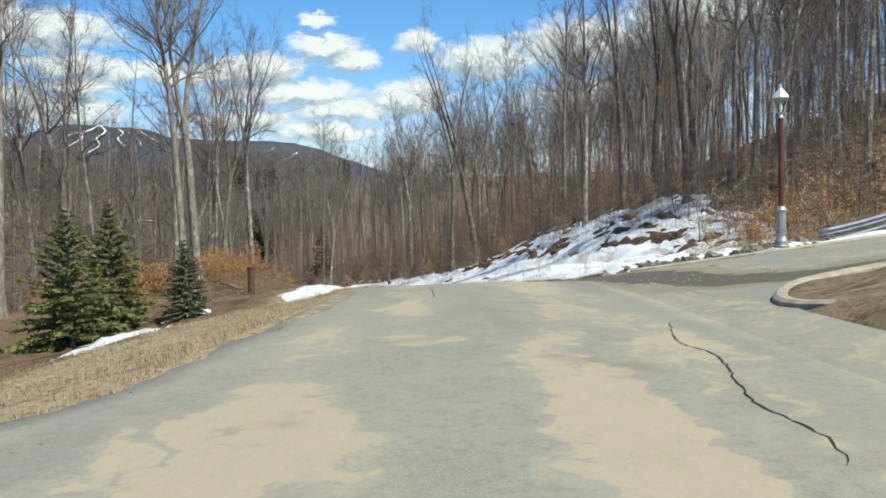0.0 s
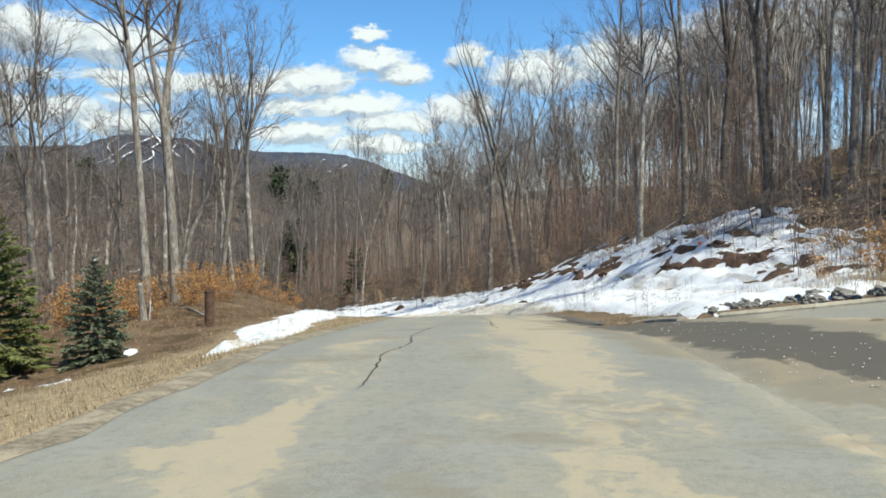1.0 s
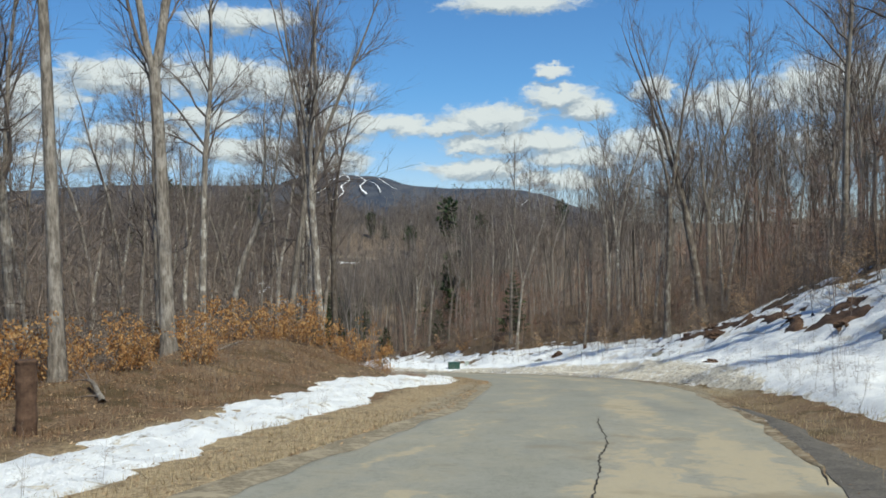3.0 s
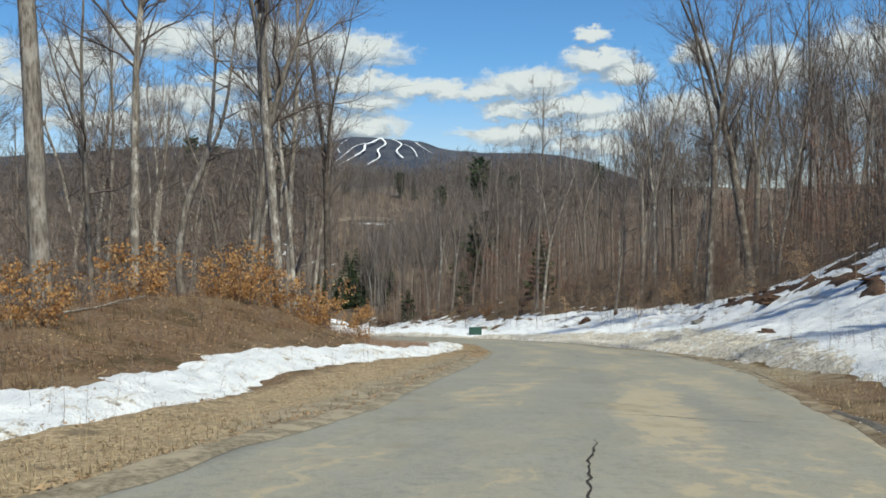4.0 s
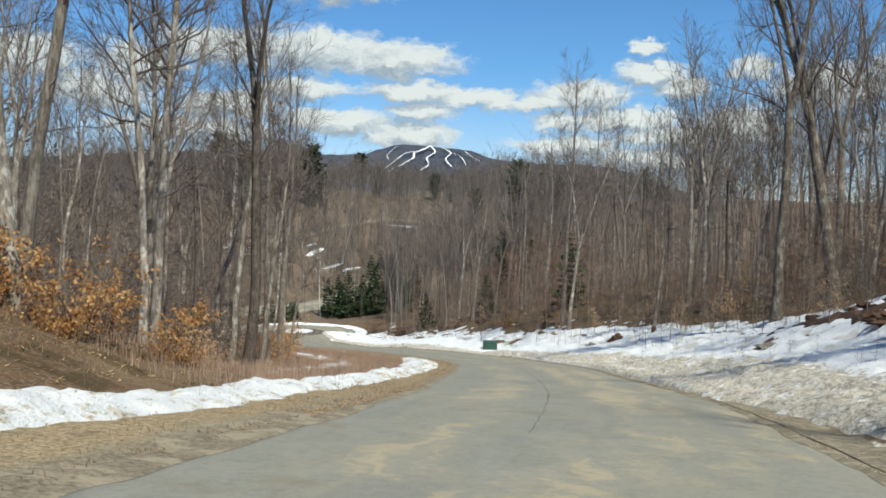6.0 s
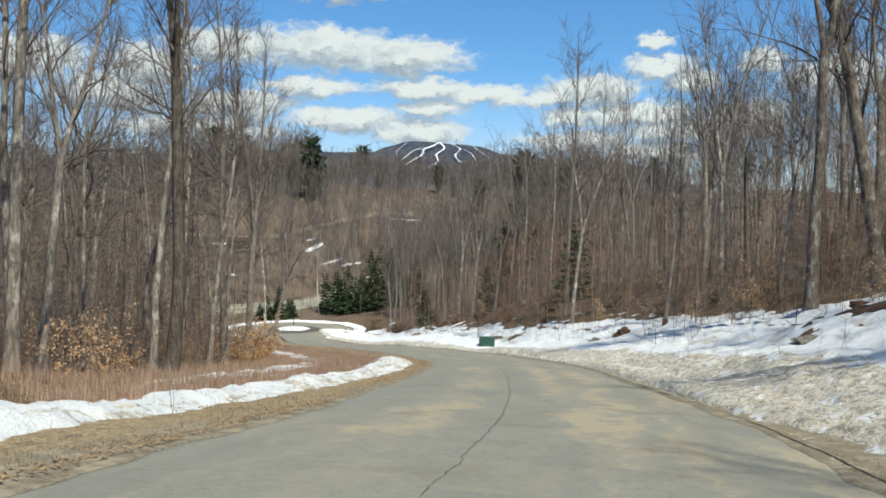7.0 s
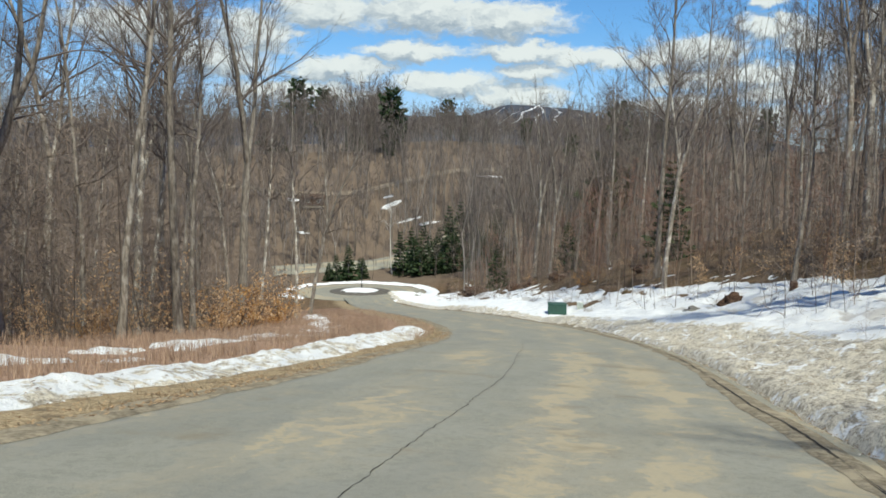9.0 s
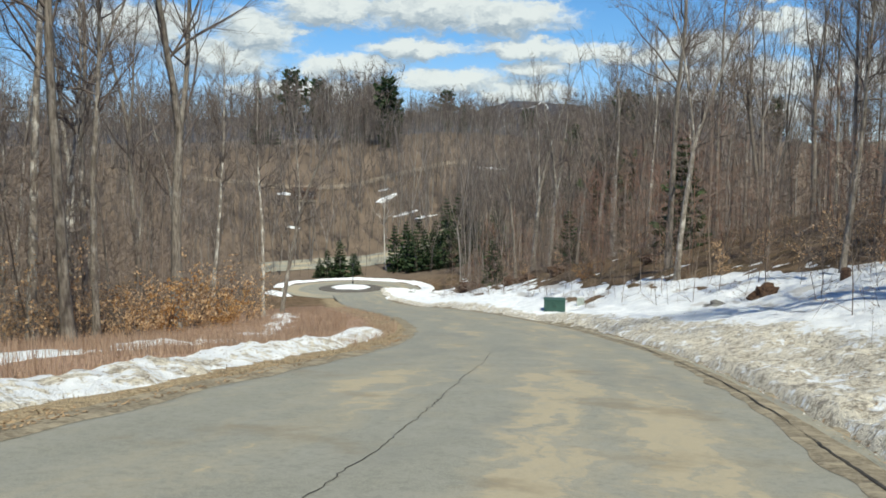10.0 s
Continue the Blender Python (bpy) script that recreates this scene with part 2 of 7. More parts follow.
def land(x, y, fine=True):
    """Height of the ground."""
    x, y = np.asarray(x, float), np.asarray(y, float)
    s, o = along(x, y)
    z = road_z(s)
    d = np.abs(o) - half_width(s)
    dp = np.maximum(d, 0)
    # right: a shallow gutter, then the cut bank and the wooded hillside
    bank = -0.10 * ease(d, 0, 0.7) + 0.10 * ease(d, 1.0, 2.2) + (0.20 * np.clip(dp - 1.6, 0, 4.4) + 0.42 * np.clip(dp - 6, 0, 9)) * (1 - 0.42 * (1 - ease(s, 42, 58)) + 0.42 * ease(s, 52, 64) * (1 - ease(s, 82, 106)) - 0.10 * ease(s, 100, 125)) + (0.19 + 0.13 * (1 - ease(s, 105, 150))) * np.clip(dp - 15, 0, 90)
    bank = bank * (1 - 0.55 * ease(s, S_CIRCLE - 55, S_CIRCLE - 12))
    drive = 0.12 * np.clip(dp, 0, 20) + 0.03 * np.clip(dp - 30, 0, 200)
    bank = bank - 0.62 * np.exp(-((s - 152) / 8) ** 2 - ((o - 8.2) / 3.6) ** 2)
    right = np.where(s < 31, drive, drive + (bank - drive) * ease(s, 31.0, 36.0))
    # left: falls off beside the spruces, a mound further on, then an even shelf
    shelf = -0.05 * np.clip(dp, 0, 3) - 0.035 * np.clip(dp - 3, 0, 70)
    hollow = -0.19 * np.clip(dp, 0, 9) - 0.03 * np.clip(dp - 9, 0, 70)
    left = hollow + (shelf - hollow) * ease(s, 30, 46)
    left = left + 1.9 * np.exp(-((s - 63) / 13) ** 2 - ((o + 13.0) / 4.6) ** 2) + 1.2 * np.exp(-((s - 74) / 8) ** 2 - ((o + 14.5) / 4) ** 2)
    z = z + np.where(o > 0, right, left)
    # the hill beyond the turning circle, and the high ground round about
    hill = (29 - 8 * ease(o, 25, 95)) * ease(s, S_CIRCLE + 34, S_CIRCLE + 118) + 5 * ease(s, S_CIRCLE + 100, S_CIRCLE + 260)
    z = z + hill * (0.85 + 0.3 * fractal(x / 90, y / 90, 5, 2))
    # level turning circle
    r = np.hypot(x - CIRCLE[0], y - CIRCLE[1])
    z = z + (-28.6 - z) * (1 - ease(r, RING + 1.0, RING + 9))
    if fine:
        rough = ease(dp, 0.8, 4)
        z = z + rough * (0.5 * (fractal(x / 5, y / 5, 11, 3) - 0.5) + 0.24 * (fractal(x * 1.1, y * 1.1, 17, 2) - 0.5))
    far = ease(np.hypot(x + 40, y - 120), 520, 1500)
    z = z + (14 - z) * far
    return z


def from_hill_road(x, y):
    q = smooth_line([HILL_ROAD[0], *HILL_ROAD, HILL_ROAD[-1]], 3.0)
    x, y = np.asarray(x, float), np.asarray(y, float)
    best = np.full(x.shape, 1e9)
    for a, b in q:
        best = np.minimum(best, np.hypot(x - a, y - b))
    return best


def height(x, y):
    return float(land(np.array([x]), np.array([y]))[0])


# ---------------------------------------------------------------- mesh helpers
def raw_mesh(name, verts, faces, mat, attrs=(), smooth=False, uv=None):
    """A mesh from arrays; faces all of one size."""
    v, f = np.asarray(verts, np.float32), np.asarray(faces, np.int32)
    me = bpy.data.meshes.new(name)
    me.vertices.add(len(v))
    me.vertices.foreach_set("co", v.ravel())
    k = f.shape[1]
    me.loops.add(f.size)
    me.loops.foreach_set("vertex_index", f.ravel())
    me.polygons.add(len(f))
    me.polygons.foreach_set("loop_start", np.arange(0, f.size, k, dtype=np.int32))
    if smooth:
        me.polygons.foreach_set("use_smooth", np.ones(len(f), bool))
    for key, values in attrs:
        me.attributes.new(key, "FLOAT", "POINT").data.foreach_set("value", np.asarray(values, np.float32))
    if uv is not None:
        layer = me.uv_layers.new(name="UVMap")
        layer.data.foreach_set("uv", np.asarray(uv, np.float32)[f.ravel()].ravel())
    me.update(calc_edges=True)
    me.validate()
    me.materials.append(mat)
    return me


def grid_faces(rows, cols):
    i = np.arange(rows - 1)[:, None] * cols + np.arange(cols - 1)[None, :]
    return np.stack([i, i + 1, i + cols + 1, i + cols], -1).reshape(-1, 4)


def part(name, bm, mat, parent, label="", smooth=False):
    """Links a bmesh as one mesh object under a thing."""
    me = bpy.data.meshes.new(name)
    bm.to_mesh(me)
    bm.free()
    me.materials.append(mat)
    if smooth:
        me.polygons.foreach_set("use_smooth", np.ones(len(me.polygons), bool))
    ob = new(name, me)
    ob.parent = parent
    return tagged(ob, label)


def box(bm, size, at=(0, 0, 0), turn=None, bevel=0.0):
    made = bmesh.ops.create_cube(bm, size=1.0)["verts"]
    m = Matrix.Translation(at) @ (turn.to_4x4() if turn is not None else Matrix.Identity(4)) @ Matrix.Diagonal((*size, 1))
    bmesh.ops.transform(bm, matrix=m, verts=made)
    if bevel:
        edges = {e for v in made for e in v.link_edges}
        bmesh.ops.bevel(bm, geom=list(edges), offset=bevel, segments=2, affect="EDGES", profile=0.6)
    return bm


def lathe(bm, profile, sides=20, at=(0, 0, 0)):
    """A turned shape from (radius, height) pairs."""
    rings = []
    for r, z in profile:
        rings.append([bm.verts.new((at[0] + r * math.cos(2 * math.pi * k / sides), at[1] + r * math.sin(2 * math.pi * k / sides), at[2] + z)) for k in range(sides)])
    for a, b in zip(rings, rings[1:]):
        for k in range(sides):
            bm.faces.new((a[k], a[(k + 1) % sides], b[(k + 1) % sides], b[k]))
    bm.faces.new(list(reversed(rings[0])))
    bm.faces.new(rings[-1])
    return bm


def thing(name, label, category, group="", at=None):
    ob = new(name)
    ob.empty_display_size = 0.2
    if at is not None:
        ob.matrix_basis = at
    return tagged(ob, label, category, group)

# ---------------------------------------------------------------- materials
# larger tongues of sand: offset and way along the road, half width, half length, weight
SAND_TONGUES = [(-2.0, 6.2, 1.0, 2.0, 0.22), (-0.9, 11.2, 0.6, 0.8, 0.22), (0.75, 8.0, 0.55, 4.5, 0.18), (-1.6, 17.0, 0.5, 2.2, 0.16), (1.7, 37.5, 1.7, 8.0, 0.13), (0.9, 27.5, 0.9, 7.0, 0.17),
                (0.8, 51.0, 0.6, 4.0, 0.16), (0.2, 62.0, 0.5, 7.0, 0.07), (-2.4, 53.0, 0.7, 2.0, 0.12), (-1.9, 78.0, 0.8, 3.5, 0.10), (1.3, 82.0, 0.9, 5.5, 0.07), (1.4, 99.0, 1.2, 5.5, 0.08), (-1.6, 101.0, 0.8, 4.0, 0.08)]


def make_asphalt():
    m, g = material("worn_asphalt")
    uv = g.node("ShaderNodeUVMap").outputs[0]
    u, v, _ = g.xyz(uv)
    pos = g.place("Object")
    grit = g.noise(pos, 70.0, 3.0, 0.7)
    mottle = g.noise(pos, 1.1, 5.0, 0.6)
    base = g.mix(g.step(grit, 0.3, 0.72), (0.160, 0.157, 0.133), (0.275, 0.268, 0.226))
    base = g.mix(g.math("MULTIPLY", g.step(mottle, 0.35, 0.7), 0.55), base, (0.25, 0.245, 0.215))
    base = g.mix(g.math("MULTIPLY", g.step(g.noise(pos, 9.0, 4.0, 0.7), 0.46, 0.66), 0.38), base, (0.135, 0.132, 0.112))
    # darker tyre lines and old repairs
    repair = g.step(g.noise(g.join(g.math("MULTIPLY", u, 0.5), g.math("MULTIPLY", v, 0.11)), 1.0, 3.0, 0.5), 0.55, 0.60)
    base = g.mix(g.math("MULTIPLY", repair, 0.35), base, (0.17, 0.17, 0.155))
    damp = g.step(g.math("ADD", g.attr("damp"), g.math("MULTIPLY", g.math("SUBTRACT", g.noise(pos, 0.8, 5.0, 0.65), 0.5), 0.8)), 0.66, 0.78)
    silty = g.step(g.math("ADD", g.attr("damp"), g.math("MULTIPLY", g.math("SUBTRACT", g.noise(pos, 0.6, 5.0, 0.65), 0.5), 1.6)), 0.10, 0.34)
    # winter sand left in wind-blown tongues, mostly in the right lane
    wob = g.vec("SUBTRACT", g.noise(pos, 0.55, 4.0, 0.6, True), (0.5, 0.5, 0.5))
    wx, wy, _ = g.xyz(wob)
    curl = g.vec("SUBTRACT", g.noise(pos, 1.7, 3.0, 0.55, True), (0.5, 0.5, 0.5))
    cx_, cy_, _ = g.xyz(curl)
    uu = g.math("ADD", u, g.math("ADD", g.math("MULTIPLY", wx, 1.9), g.math("MULTIPLY", cx_, 0.9)))
    vv = g.math("ADD", v, g.math("ADD", g.math("MULTIPLY", wy, 5.0), g.math("MULTIPLY", cy_, 3.2)))
    long_ = g.noise(g.join(g.math("MULTIPLY", uu, 0.95), g.math("MULTIPLY", vv, 0.15)), 1.0, 5.0, 0.6)
    fine = g.noise(g.join(g.math("MULTIPLY", uu, 1.6), g.math("MULTIPLY", vv, 0.45)), 2.0, 5.0, 0.62)
    lane = g.math("MULTIPLY", g.step(u, -0.1, 1.0), g.step(u, 3.0, 2.2))
    lane_l = g.math("MULTIPLY", g.math("MULTIPLY", g.step(u, -2.9, -2.2), g.step(u, -0.5, -1.3)), 0.62)
    rim = g.math("MULTIPLY", g.step(u, 2.75, 3.15), 0.9)
    want = g.math("MAXIMUM", g.math("MAXIMUM", lane, lane_l), rim)
    early = g.step(v, 46.0, 30.0)
    want = g.math("ADD", g.math("MULTIPLY", want, g.math("ADD", 0.125, g.math("MULTIPLY", early, 0.012))), g.math("MULTIPLY", early, 0.0))
    sandy = g.math("ADD", g.math("ADD", long_, want), g.math("MULTIPLY", g.math("SUBTRACT", fine, 0.5), 0.52))
    for u0, v0, a, b, k in SAND_TONGUES:
        q = g.vec("LENGTH", g.vec("MULTIPLY", g.vec("SUBTRACT", g.join(uu, v), (u0, v0, 0)), (1 / a, 1 / b, 0)))
        sandy = g.math("ADD", sandy, g.step(q, 1.25, 0.55, 0.0, k))
    sand = g.math("MULTIPLY", g.step(sandy, 0.655, 0.715), g.step(g.noise(g.join(g.math("MULTIPLY", u, 2.2), g.math("MULTIPLY", v, 0.8)), 2.0, 6.0, 0.72), 0.28, 0.52, 0.45, 1.0))
    dust = g.math("MULTIPLY", g.step(sandy, 0.48, 0.68), 0.26)
    sandcol = g.mix(g.noise(pos, 30.0, 3.0, 0.7), (0.29, 0.245, 0.165), (0.39, 0.335, 0.24))
    base = g.mix(dust, base, sandcol)
    base = g.mix(g.math("MULTIPLY", sand, 0.80), base, sandcol)
    base = g.mix(g.math("MULTIPLY", silty, 0.6), base, (0.185, 0.152, 0.105))
    base = g.mix(g.math("MULTIPLY", damp, 0.85), base, g.mix(grit, (0.04, 0.037, 0.032), (0.10, 0.09, 0.076)))
    bump = g.math("ADD", g.math("MULTIPLY", grit, 0.5), g.math("MULTIPLY", mottle, 0.5))
    g.surface(base, g.step(sand, 0, 1, 0.82, 0.95), 0, bump, 0.012, 0.5, 0.25)
    return m


def make_plain(name, dark, light, scale=8.0, rough=0.85, metal=0.0, bump=0.01, strength=0.5, spec=0.3):
    m, g = material(name)
    pos = g.place("Object")
    n1, n2 = g.noise(pos, scale, 5.0, 0.6), g.noise(pos, scale * 0.13, 3.0, 0.5)
    f = g.math("ADD", g.math("MULTIPLY", n1, 0.65), g.math("MULTIPLY", n2, 0.35))
    g.surface(g.mix(g.step(f, 0.32, 0.68), dark, light), rough, metal, n1, bump, strength, spec)
    return m


def make_ground():
    m, g = material("leaf_litter_and_dead_grass")
    pos = g.place("Object")
    n1, n2, n3 = g.noise(pos, 2.2, 6.0, 0.65), g.noise(pos, 14.0, 4.0, 0.7), g.noise(pos, 0.25, 3.0, 0.5)
    litter = g.mix(g.step(n2, 0.36, 0.64), (0.052, 0.036, 0.025), (0.21, 0.148, 0.095))
    litter = g.mix(g.step(n1, 0.4, 0.66), litter, (0.12, 0.074, 0.045))
    litter = g.mix(g.math("MULTIPLY", g.step(n3, 0.5, 0.65), 0.4), litter, (0.20, 0.15, 0.09))
    litter = g.mix(g.math("MULTIPLY", g.step(g.noise(pos, 0.7, 6.0, 0.72), 0.50, 0.60), 0.8), litter, (0.058, 0.043, 0.022))
    straw = g.mix(g.step(n2, 0.3, 0.7), (0.15, 0.112, 0.07), (0.40, 0.315, 0.20))
    straw = g.mix(g.step(n1, 0.5, 0.68), straw, (0.135, 0.105, 0.073))
    mud = g.mix(g.step(n2, 0.3, 0.7), (0.115, 0.096, 0.07), (0.25, 0.215, 0.16))
    mud = g.mix(g.math("MULTIPLY", g.step(n1, 0.45, 0.62), 0.75), mud, (0.32, 0.275, 0.20))
    weeds = g.mix(g.step(n2, 0.3, 0.7), (0.17, 0.105, 0.075), (0.38, 0.26, 0.19))
    col = g.mix(g.step(g.math("ADD", g.attr("straw"), g.math("MULTIPLY", g.math("SUBTRACT", n1, 0.5), 0.8)), 0.35, 0.65), litter, straw)
    col = g.mix(g.step(g.math("ADD", g.attr("weeds"), g.math("MULTIPLY", g.math("SUBTRACT", n1, 0.5), 0.6)), 0.35, 0.65), col, weeds)
    col = g.mix(g.step(g.math("ADD", g.attr("mud"), g.math("MULTIPLY", g.math("SUBTRACT", n1, 0.5), 0.6)), 0.35, 0.65), col, mud)
    far = g.mix(g.noise(pos, 0.12, 6.0, 0.7), (0.088, 0.067, 0.052), (0.19, 0.146, 0.112))
    col = g.mix(g.attr("woods"), col, far)
    g.surface(col, 0.95, 0, g.math("ADD", g.math("MULTIPLY", n2, 0.4), n1), 0.06, 0.8, 0.1)
    return m


def make_snow():
    m, g = material("old_granular_snow")
    pos = g.place("Object")
    n1, n2, n3 = g.noise(pos, 1.4, 5.0, 0.6), g.noise(pos, 22.0, 4.0, 0.7), g.noise(pos, 5.0, 5.0, 0.7)
    col = g.mix(g.step(n1, 0.35, 0.7), (0.67, 0.69, 0.72), (0.83, 0.84, 0.85))
    speck = g.math("MULTIPLY", g.step(n2, 0.62, 0.70), 0.30)
    col = g.mix(speck, col, (0.42, 0.36, 0.28))
    col = g.mix(g.math("MULTIPLY", g.step(g.math("ADD", g.attr("streak"), g.math("MULTIPLY", g.math("SUBTRACT", n3, 0.5), 0.7)), 0.48, 0.8), 0.5), col, (0.34, 0.29, 0.235))
    d = g.attr("dirt")
    n4 = g.noise(g.scaled(pos, (0.8, 0.35, 1.0)), 2.6, 5.0, 0.65)
    dirt = g.step(g.math("ADD", g.math("MULTIPLY", d, 0.93), g.math("ADD", g.math("MULTIPLY", g.math("SUBTRACT", n3, 0.5), 1.5), g.math("MULTIPLY", g.math("SUBTRACT", n4, 0.5), 1.8))), 0.60, 0.84)
    dirty = g.mix(g.step(g.math("ADD", g.math("MULTIPLY", n2, 0.45), g.math("MULTIPLY", g.noise(g.scaled(pos, (0.8, 0.45, 1.0)), 7.0, 5.0, 0.75), 0.55)), 0.41, 0.56), (0.18, 0.14, 0.09), (0.64, 0.575, 0.455))
    col = g.mix(g.math("MULTIPLY", dirt, 0.88), col, dirty)
    b = g.surface(col, 0.7, 0, g.math("ADD", g.math("MULTIPLY", n2, 0.5), g.math("ADD", n1, g.math("MULTIPLY", n3, 0.9))), 0.11, 0.95, 0.2)
    return m


def make_bark(name, dark, light, lichen):
    m, g = material(name)
    pos = g.place("Object")
    x, y, z = g.xyz(pos)
    rib = g.noise(g.join(g.math("MULTIPLY", x, 9.0), g.math("MULTIPLY", y, 9.0), g.math("MULTIPLY", z, 1.6)), 1.6, 5.0, 0.65)
    blotch = g.noise(g.scaled(pos, (1.0, 1.0, 0.55)), 2.6, 5.0, 0.7)
    dark_ = g.noise(g.scaled(pos, (1.0, 1.0, 0.4)), 1.1, 5.0, 0.7)
    tone = g.chance()
    col = g.mix(g.step(rib, 0.3, 0.7), dark, light)
    col = g.mix(g.math("MULTIPLY", g.step(blotch, 0.50, 0.62), g.step(tone, 0.1, 0.9, 0.3, 0.85)), col, lichen)
    col = g.mix(g.math("MULTIPLY", g.step(dark_, 0.52, 0.64), 0.6), col, dark)
    col = g.times(col, g.mix(tone, (0.72, 0.70, 0.68), (1.1, 1.08, 1.05)))
    g.surface(col, 0.92, 0, rib, 0.03, 0.8, 0.15)
    return m


def make_leaf(name, a, b, through_light=0.35, per_island=True):
    m, g = material(name)
    pick = g.island() if per_island else g.chance()
    col = g.mix(pick, a, b)
    bsdf = g.surface(col, 0.7, 0, None, spec=0.15)
    t = g.node("ShaderNodeBsdfTranslucent")
    g.put(t.inputs[0], col)
    mixer = g.node("ShaderNodeMixShader")
    mixer.inputs[0].default_value = through_light
    end = [n for n in g.tree.nodes if n.bl_idname == "ShaderNodeOutputMaterial"][0]
    g.tree.links.new(bsdf.outputs[0], mixer.inputs[1])
    g.tree.links.new(t.outputs[0], mixer.inputs[2])
    g.tree.links.new(mixer.outputs[0], end.inputs[0])
    return m


ASPHALT = make_asphalt()
GROUND = make_ground()
SNOW = make_snow()
BARK = make_bark("grey_brown_bark", (0.115, 0.10, 0.086), (0.36, 0.325, 0.288), (0.56, 0.545, 0.51))
DARK_BARK = make_bark("dark_furrowed_bark", (0.05, 0.041, 0.036), (0.175, 0.15, 0.13), (0.30, 0.285, 0.26))
TWIG = make_plain("twig_bark", (0.07, 0.056, 0.049), (0.185, 0.152, 0.136), 3.0, 0.9)
FARWOOD = make_leaf("bare_woodland", (0.055, 0.047, 0.041), (0.37, 0.335, 0.30), 0.0)
FARTWIG = make_leaf("bare_twigs", (0.062, 0.050, 0.044), (0.215, 0.178, 0.160), 0.05)
BRUSH = make_leaf("brown_saplings", (0.085, 0.066, 0.055), (0.29, 0.228, 0.188), 0.05)
RED_BRUSH = make_leaf("red_brown_saplings", (0.13, 0.07, 0.052), (0.34, 0.20, 0.15), 0.05)
NEEDLE = make_leaf("spruce_needles", (0.088, 0.108, 0.038), (0.28, 0.29, 0.11), 0.4)
BLUE_NEEDLE = make_leaf("blue_spruce_needles", (0.085, 0.105, 0.065), (0.25, 0.275, 0.175), 0.35)
PINE = make_leaf("pine_needles", (0.02, 0.04, 0.02), (0.065, 0.095, 0.04), 0.15)
BEECH = make_leaf("dry_beech_leaves", (0.33, 0.15, 0.055), (0.60, 0.38, 0.17), 0.45)
PALE_BEECH = make_leaf("bleached_beech_leaves", (0.42, 0.255, 0.135), (0.68, 0.49, 0.31), 0.45)
STRAW = make_leaf("straw_grass", (0.23, 0.17, 0.10), (0.52, 0.42, 0.265), 0.35)
WEED = make_leaf("dead_red_weeds", (0.25, 0.165, 0.12), (0.50, 0.37, 0.275), 0.3)
DULL_GRASS = make_leaf("grey_brown_dead_grass", (0.14, 0.108, 0.072), (0.36, 0.29, 0.20), 0.25)
RUST_GRASS = make_leaf("rusty_dead_grass", (0.09, 0.052, 0.03), (0.30, 0.19, 0.115), 0.2)
LITTER = make_leaf("fallen_leaves", (0.11, 0.065, 0.036), (0.40, 0.28, 0.165), 0.15)
CONCRETE = make_plain("weathered_concrete", (0.27, 0.235, 0.175), (0.42, 0.375, 0.29), 6.0, 0.9)
GALVANISED = make_plain("galvanised_steel", (0.30, 0.315, 0.33), (0.52, 0.54, 0.56), 5.0, 0.45, 0.7)
RUST_POLE = make_plain("dark_red_brown_post", (0.075, 0.027, 0.018), (0.15, 0.06, 0.04), 6.0, 0.55)
DARK_WOOD = make_plain("dark_weathered_wood", (0.06, 0.034, 0.022), (0.15, 0.09, 0.06), 7.0, 0.9)
EARTH = make_plain("bare_dark_earth", (0.032, 0.019, 0.013), (0.115, 0.066, 0.042), 9.0, 0.95, 0, 0.04, 0.9)
GRAVEL = make_plain("wet_dark_gravel", (0.05, 0.045, 0.04), (0.14, 0.125, 0.108), 22.0, 0.85, 0, 0.02, 0.8)
ROCK = make_plain("grey_rock", (0.10, 0.095, 0.085), (0.27, 0.25, 0.22), 5.0, 0.9, 0, 0.03, 0.8)
GREEN_PAINT = make_plain("dark_green_paint", (0.022, 0.06, 0.048), (0.035, 0.085, 0.065), 4.0, 0.5)
GREY_PAINT = make_plain("pale_grey_green_paint", (0.30, 0.34, 0.31), (0.42, 0.46, 0.42), 4.0, 0.5)
OLD_KERB = make_plain("muddy_concrete", (0.22, 0.19, 0.145), (0.40, 0.35, 0.27), 3.0, 0.95)
CHIP = make_plain("white_stone_chips", (0.45, 0.43, 0.39), (0.75, 0.73, 0.69), 9.0, 0.9)
CRACK = make_plain("open_crack", (0.018, 0.016, 0.014), (0.05, 0.045, 0.04), 12.0, 0.95)

# ---------------------------------------------------------------- ground
def drive_low(x):
    return np.interp(x, [3.0, 5.1, 5.3, 6.0, 7.3, 12, 46], [-60, 12.6, 14.2, 15.9, 17.2, 18.4, 20.5])


def drive_high(x):
    return np.interp(x, [3.0, 5.0, 6.6, 11, 25, 46], [37, 32, 29.6, 27.2, 24.8, 23.8])


def paved(x, y, s, o):
    """1 on road, drive and circle."""
    flare = np.where(o < 0, 2.6 * (1 - ease(s, 2.5, 9.0)), 0)
    on = 1 - ease(np.abs(o) - half_width(s) - flare, -0.05, 0.32)
    on = np.where(s > S_CIRCLE - 4, 0, on)
    drive = ease(x, 2.9, 3.1) * (1 - ease(x, 45, 46)) * ease(y, drive_low(x) - 0.05, drive_low(x) + 0.25) * (1 - ease(y, drive_high(x) - 0.25, drive_high(x) + 0.05))
    r = np.hypot(x - CIRCLE[0], y - CIRCLE[1])
    return np.maximum(np.maximum(on, drive), 1 - ease(r, RING - 0.3, RING + 0.1))


